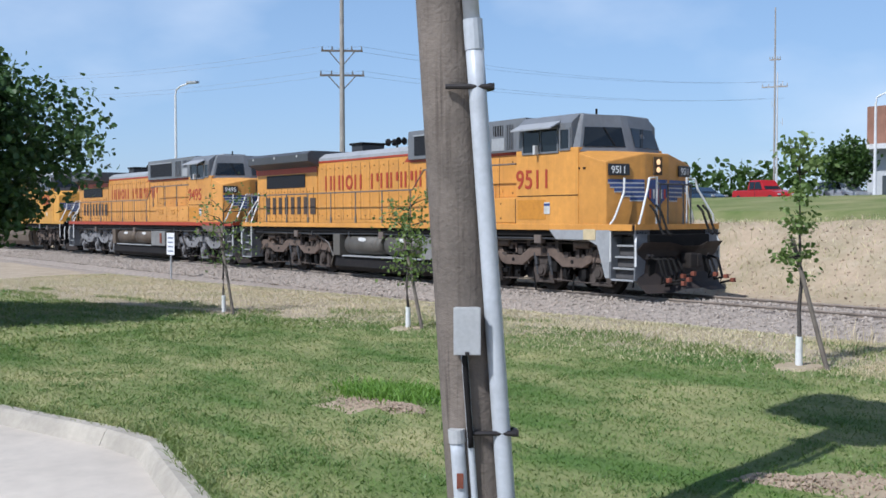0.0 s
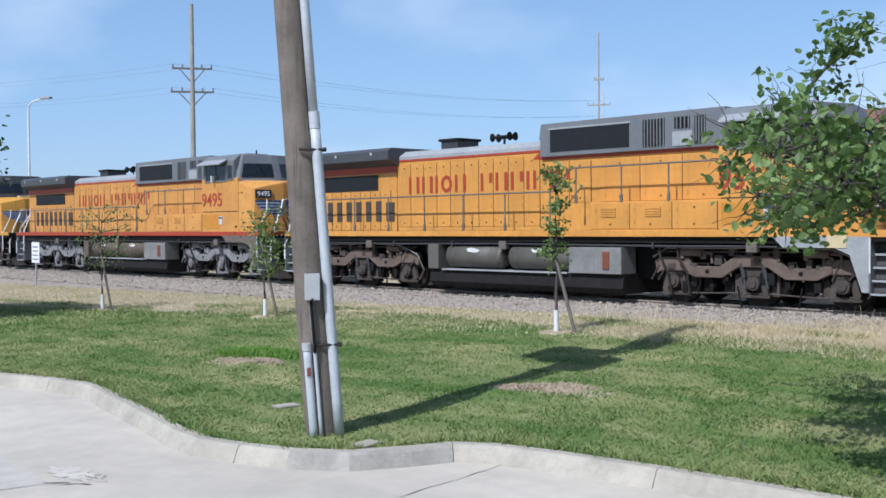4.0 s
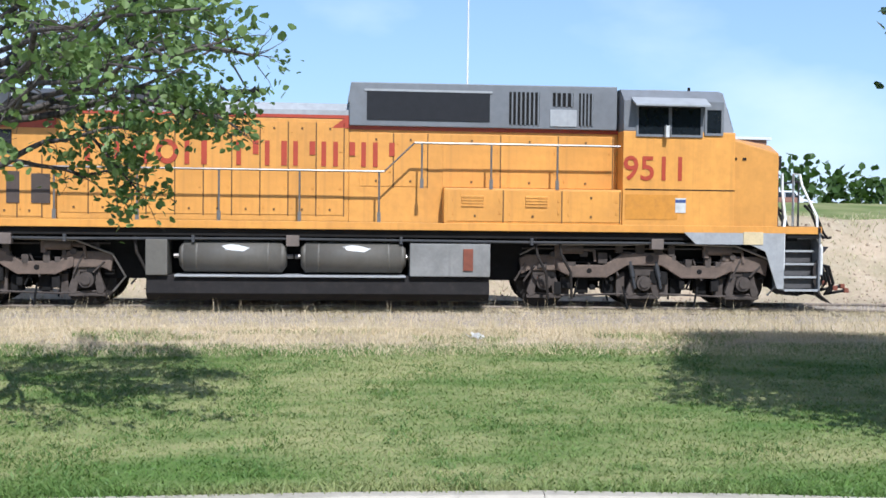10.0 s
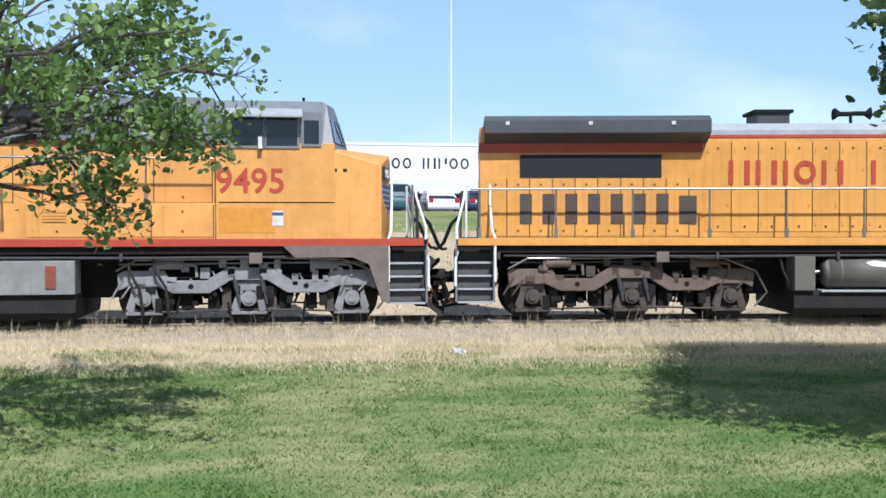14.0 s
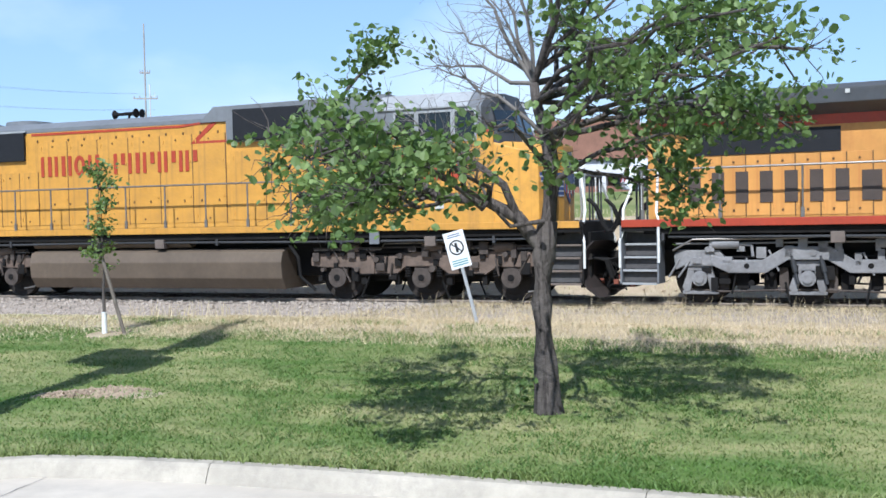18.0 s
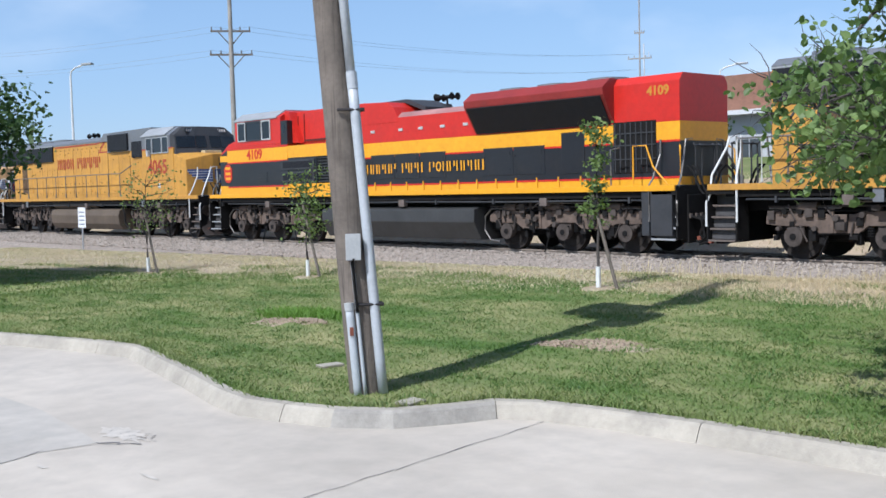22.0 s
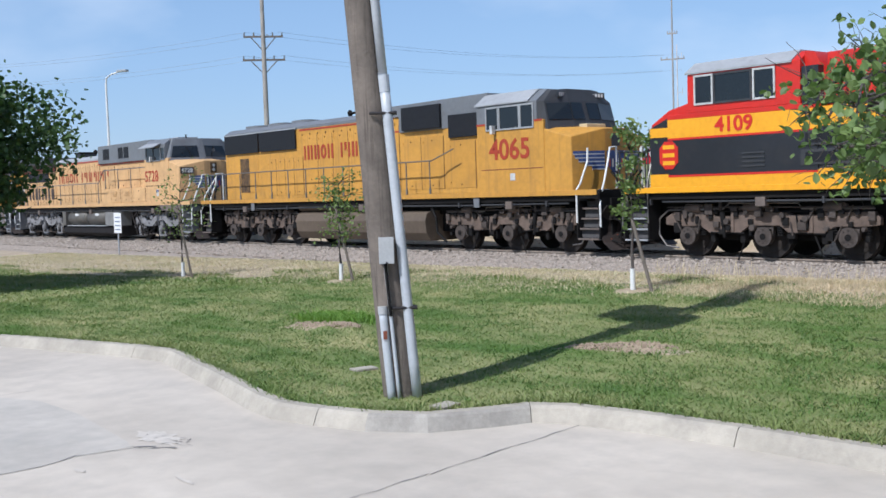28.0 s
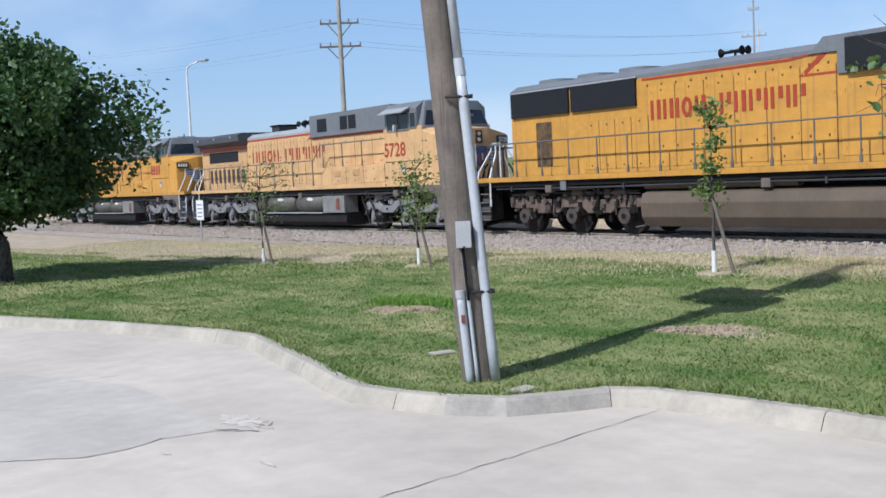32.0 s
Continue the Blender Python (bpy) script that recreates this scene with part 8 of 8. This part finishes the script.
car(-5.5, 60, 90, CAR_MAROON, "sedan", "dark red sedan parked before the store", "sedan")
car(-9.5, 58, 20, CAR_WHITE, "van", "white van on the upper lot", "minivan")
car(38.5, 80, 4, CAR_WHITE, "hatch", "white hatchback on the far lot", "hatchback")
car(-53.0, 79, -12, CAR_SILVER, "suv", "silver estate parked above the bank", "station_wagon")
car(-57.8, 75.4, -14, CAR_RED, "pickup", "bright red pickup truck parked above the bank", "pickup_truck")
car(-64.5, 76, -12, CAR_BLUE, "sedan", "dark blue sedan parked above the bank", "sedan")

# woods on the skyline
def woods(x0, x1, y, z0, h, seed, label):
    rng = random.Random(seed)
    cs = []
    n = int((x1 - x0) / 1.7)
    for i in range(n):
        x = x0 + (x1 - x0) * i / n
        hh = h * (0.7 + 0.3 * noise.noise(Vector((x * 0.06, seed, 0)))) * (0.9 + 0.2 * rng.random())
        for j in range(6):
            cs.append((x + rng.uniform(-2, 2), y + rng.uniform(-3, 3), z0 + hh * (j + 0.6) / 6))
    v, f = leaf_cloud(rng, cs, 9, 1.1, 1.1)
    ob = soup("woods", v, f, LEAF_FAR)
    return tagged(ob, label, "trees", kind="stuff")


woods(-150, -64, 150, 3.4, 9.0, 2, "dark green wooded skyline beyond the parking lot")
woods(28, 90, 130, 3.4, 8.0, 6, "dark green wooded skyline behind the store")
round_tree("broad_tree", -52.6, 79, "round dark green tree by the far building", 5.2, 2.5, 0.7, 1, LEAF_FAR, 31, 8, 0.3, 300)
round_tree("broad_tree", 31.0, 90, "round dark green tree at the end of the store", 6.5, 3.0, 0.8, 1, LEAF_FAR, 37, 8, 0.3, 300)

# ---- grass, straw and stones ----
def blades(name, n, place, height, width, material, seed, label, lean=0.35):
    rng = random.Random(seed)
    verts, faces = [], []
    for _ in range(n):
        x, y = place(rng)
        if y > 17.5:
            y -= bow(x) * min(1, max(0, (28 - y) / 4))
        z = ground_z(x, y) - 0.01
        h = height * rng.uniform(0.5, 1.3)
        a = rng.uniform(0, 6.28)
        w = width * rng.uniform(0.7, 1.3)
        lx, ly = rng.gauss(0, lean) * h, rng.gauss(0, lean) * h
        cx, sx = math.cos(a) * w, math.sin(a) * w
        k = len(verts)
        verts += [(x - cx, y - sx, z), (x + cx, y + sx, z), (x + lx * 0.4 + cx * 0.7, y + ly * 0.4 + sx * 0.7, z + h * 0.6), (x + lx * 0.4 - cx * 0.7, y + ly * 0.4 - sx * 0.7, z + h * 0.6), (x + lx, y + ly, z + h)]
        faces += [(k, k + 1, k + 2, k + 3), (k + 3, k + 2, k + 4)]
    return tagged(soup(name, verts, faces, material), label, "grass", kind="stuff")


def bare(x, y):
    return any(((x - a) / rx) ** 2 + ((y - b) / ry) ** 2 < 0.9 for a, b, rx, ry in BARE)


def lawn_spot(rng):
    while True:
        x = rng.uniform(-24, 11)
        k = kerb_y(x)
        y = k + 0.02 + (16.4 - k) * rng.random() ** 1.25
        if not bare(x, y) or rng.random() < 0.12:
            return x, y


def far_lawn_spot(rng):
    x = rng.uniform(-48, -22)
    return x, kerb_y(x) + 0.05 + (strip_edge(x) - kerb_y(x)) * rng.random()


def strip_spot(rng):
    x = rng.uniform(-12, 22)
    e = strip_edge(x)
    return x, e - 0.9 + (lerp_rows([(-14, 18.9), (-7, 22.7)], x) - e + 0.9) * rng.random() ** 0.85


def far_strip_spot(rng):
    x = rng.uniform(-48, -10)
    e = strip_edge(x)
    return x, e - 1.6 + (lerp_rows([(-40, 18.3), (-14, 19.4)], x) - e + 1.6) * rng.random() ** 0.6


def stalk_spot(rng):
    x = rng.uniform(-14, 22)
    return x, rng.uniform(17.6, lerp_rows([(-14, 18.6), (-7, 22.9)], x))


def tuft_spot(rng):
    """Green tufts that stray into the straw."""
    while True:
        x = rng.uniform(-40, 14)
        y = strip_edge(x) + rng.uniform(-0.8, 2.0)
        if noise.noise(Vector((x * 0.55, y * 0.9, 11))) > 0.08:
            return x, y


def clump_spot(rng):
    """Lusher clumps in the mown lawn."""
    while True:
        x, y = lawn_spot(rng)
        if noise.noise(Vector((x * 1.3, y * 1.1, 5))) + 0.6 * noise.noise(Vector((x * 4.0, y * 3.5, 9))) > (0.05 if -10 < x < -1 else 0.22):
            return x, y


def weed_spot(rng):
    return rng.gauss(-14.7, 0.38), rng.gauss(10.25, 0.22)


def edge_spot(rng):
    x = rng.uniform(-20, 9)
    return x, kerb_y(x) + rng.uniform(-0.06, 0.2)


def verge_spot(rng):
    x = rng.uniform(-50, 40)
    return x, rng.uniform(27.5, 33)


blades("lawn_grass", 230000, lawn_spot, 0.042, 0.0075, GRASS, 41, "short mown green grass with dry tips", 0.95)
blades("lush_grass", 52000, clump_spot, 0.05, 0.007, GRASS_DEEP, 49, "darker lush grass clumps in the lawn", 0.9)
blades("lawn_grass", 42000, far_lawn_spot, 0.06, 0.016, GRASS, 42, "short mown green grass", 0.9)
blades("kerb_grass", 6000, edge_spot, 0.09, 0.006, GRASS, 46, "longer grass along the kerb", 0.8)
blades("dry_grass", 170000, strip_spot, 0.09, 0.0042, STRAW, 43, "dry straw-coloured grass by the track", 0.75)
blades("dry_grass", 80000, far_strip_spot, 0.06, 0.007, SHORT_STRAW, 47, "short bleached grass by the track", 0.7)
blades("dry_stalks", 2600, stalk_spot, 0.34, 0.005, STRAW, 44, "thin dry weed stalks along the track", 0.25)
blades("grass_tufts", 14000, tuft_spot, 0.09, 0.008, GRASS, 48, "green grass tufts straying into the straw", 0.6)
blades("weed_clump", 2600, weed_spot, 0.13, 0.009, WEED, 50, "bright green weed clump beside a bare spot", 0.6)
blades("bank_weeds", 20000, verge_spot, 0.12, 0.012, SHORT_STRAW, 45, "sparse dry weeds on the earth bank", 0.6)


def stones(name, n, place, size, material, seed, label, flat=0.7):
    rng = random.Random(seed)
    verts, faces = [], []
    for _ in range(n):
        x, y = place(rng)
        s = size * rng.uniform(0.6, 1.4)
        z = ground_z(x, y) + s * 0.15
        r = Euler((rng.uniform(0, 6.28), rng.uniform(0, 6.28), rng.uniform(0, 6.28))).to_matrix()
        k = len(verts)
        for q in ((1, 0, 0), (-1, 0, 0), (0, 1, 0), (0, -1, 0), (0, 0, flat), (0, 0, -flat)):
            verts.append(tuple(Vector((x, y, z)) + r @ (Vector(q) * s * rng.uniform(0.7, 1.1))))
        for a, b, c in ((0, 2, 4), (2, 1, 4), (1, 3, 4), (3, 0, 4), (2, 0, 5), (1, 2, 5), (3, 1, 5), (0, 3, 5)):
            faces.append((k + a, k + b, k + c))
    return tagged(soup(name, verts, faces, material), label, "gravel", kind="stuff")


def shoulder_spot(rng):
    x = rng.uniform(-75, 22)
    return x, rng.uniform(lerp_rows([(-13, 18.9), (-7, 22.5)], x), 23.6) - bow(x)


def rubble_spot(rng):
    return rng.uniform(-45, 40), rng.uniform(25.5, 31.5)


stones("ballast", 36000, shoulder_spot, 0.045, STONE, 51, "crushed grey and pinkish stone ballast")
def clod_spot(rng):
    a, b, rx, ry = BARE[rng.randrange(len(BARE))]
    g = rng.uniform(0, 6.28)
    r = rng.random() ** 0.6
    return a + rx * r * math.cos(g), b + ry * r * math.sin(g)


stones("soil_clods", 700, clod_spot, 0.022, ROCK, 53, "small pale clods on the bare spots of the lawn")
stones("rubble", 5000, rubble_spot, 0.045, ROCK, 52, "loose clods and stones on the earth bank")

# ---- what moves ----
LEAD = [(0, -25.5), (1, -22.5), (2, -19.3), (5, -9.5), (6, -6.2), (7, -3.3), (9, 3.2), (10.6, 8.7), (12, 13.45), (13, 16.9), (14.2, 20.95), (18, 33.5), (20.2, 40.7), (23, 49.3), (28, 65.3), (30, 71.8), (32, 78.5)]
BETWEEN = 6.8


def chord(s):
    """Middle and heading of a body whose trucks stand BETWEEN before and behind s."""
    (xa, ya, _), (xb, yb, _) = track_at(s - BETWEEN), track_at(s + BETWEEN)
    return (xa + xb) / 2, (ya + yb) / 2, math.atan2(yb - ya, xb - xa)


def motions():
    times = [0, 0.5] + list(range(1, 33))
    for lo, off in LOCOS:
        turned = lo in REVERSED
        rows = []
        for t in times:
            s = lerp_rows(LEAD, t) + off
            x, y, h = chord(s)
            rows.append((t, pose(x, y, rail_z(s), 0, math.degrees(GRADE) if turned else -math.degrees(GRADE), math.degrees(h) + (180 if turned else 0))))
        walk(lo, rows)
        # trucks swivel under the body
        for tr, u in TRUCKS[lo.name]:
            rows = []
            for t in times:
                s = lerp_rows(LEAD, t) + off
                here = track_at(s + (-u if turned else u))[2]
                rows.append((t, pose(u, 0, 0, 0, 0, math.degrees(here - chord(s)[2]))))
            walk(tr, rows)
    # wheels roll with the train
    for w, x, r in WHEELS:
        back = -1 if w.parent.parent in REVERSED else 1
        rows, t = [], 0.0
        while t < 32.01:
            rows.append((t, pose(x, 0, r, 0, math.degrees(back * lerp_rows(LEAD, t) / r), 0)))
            t += 0.2
        walk(w, rows)


motions()
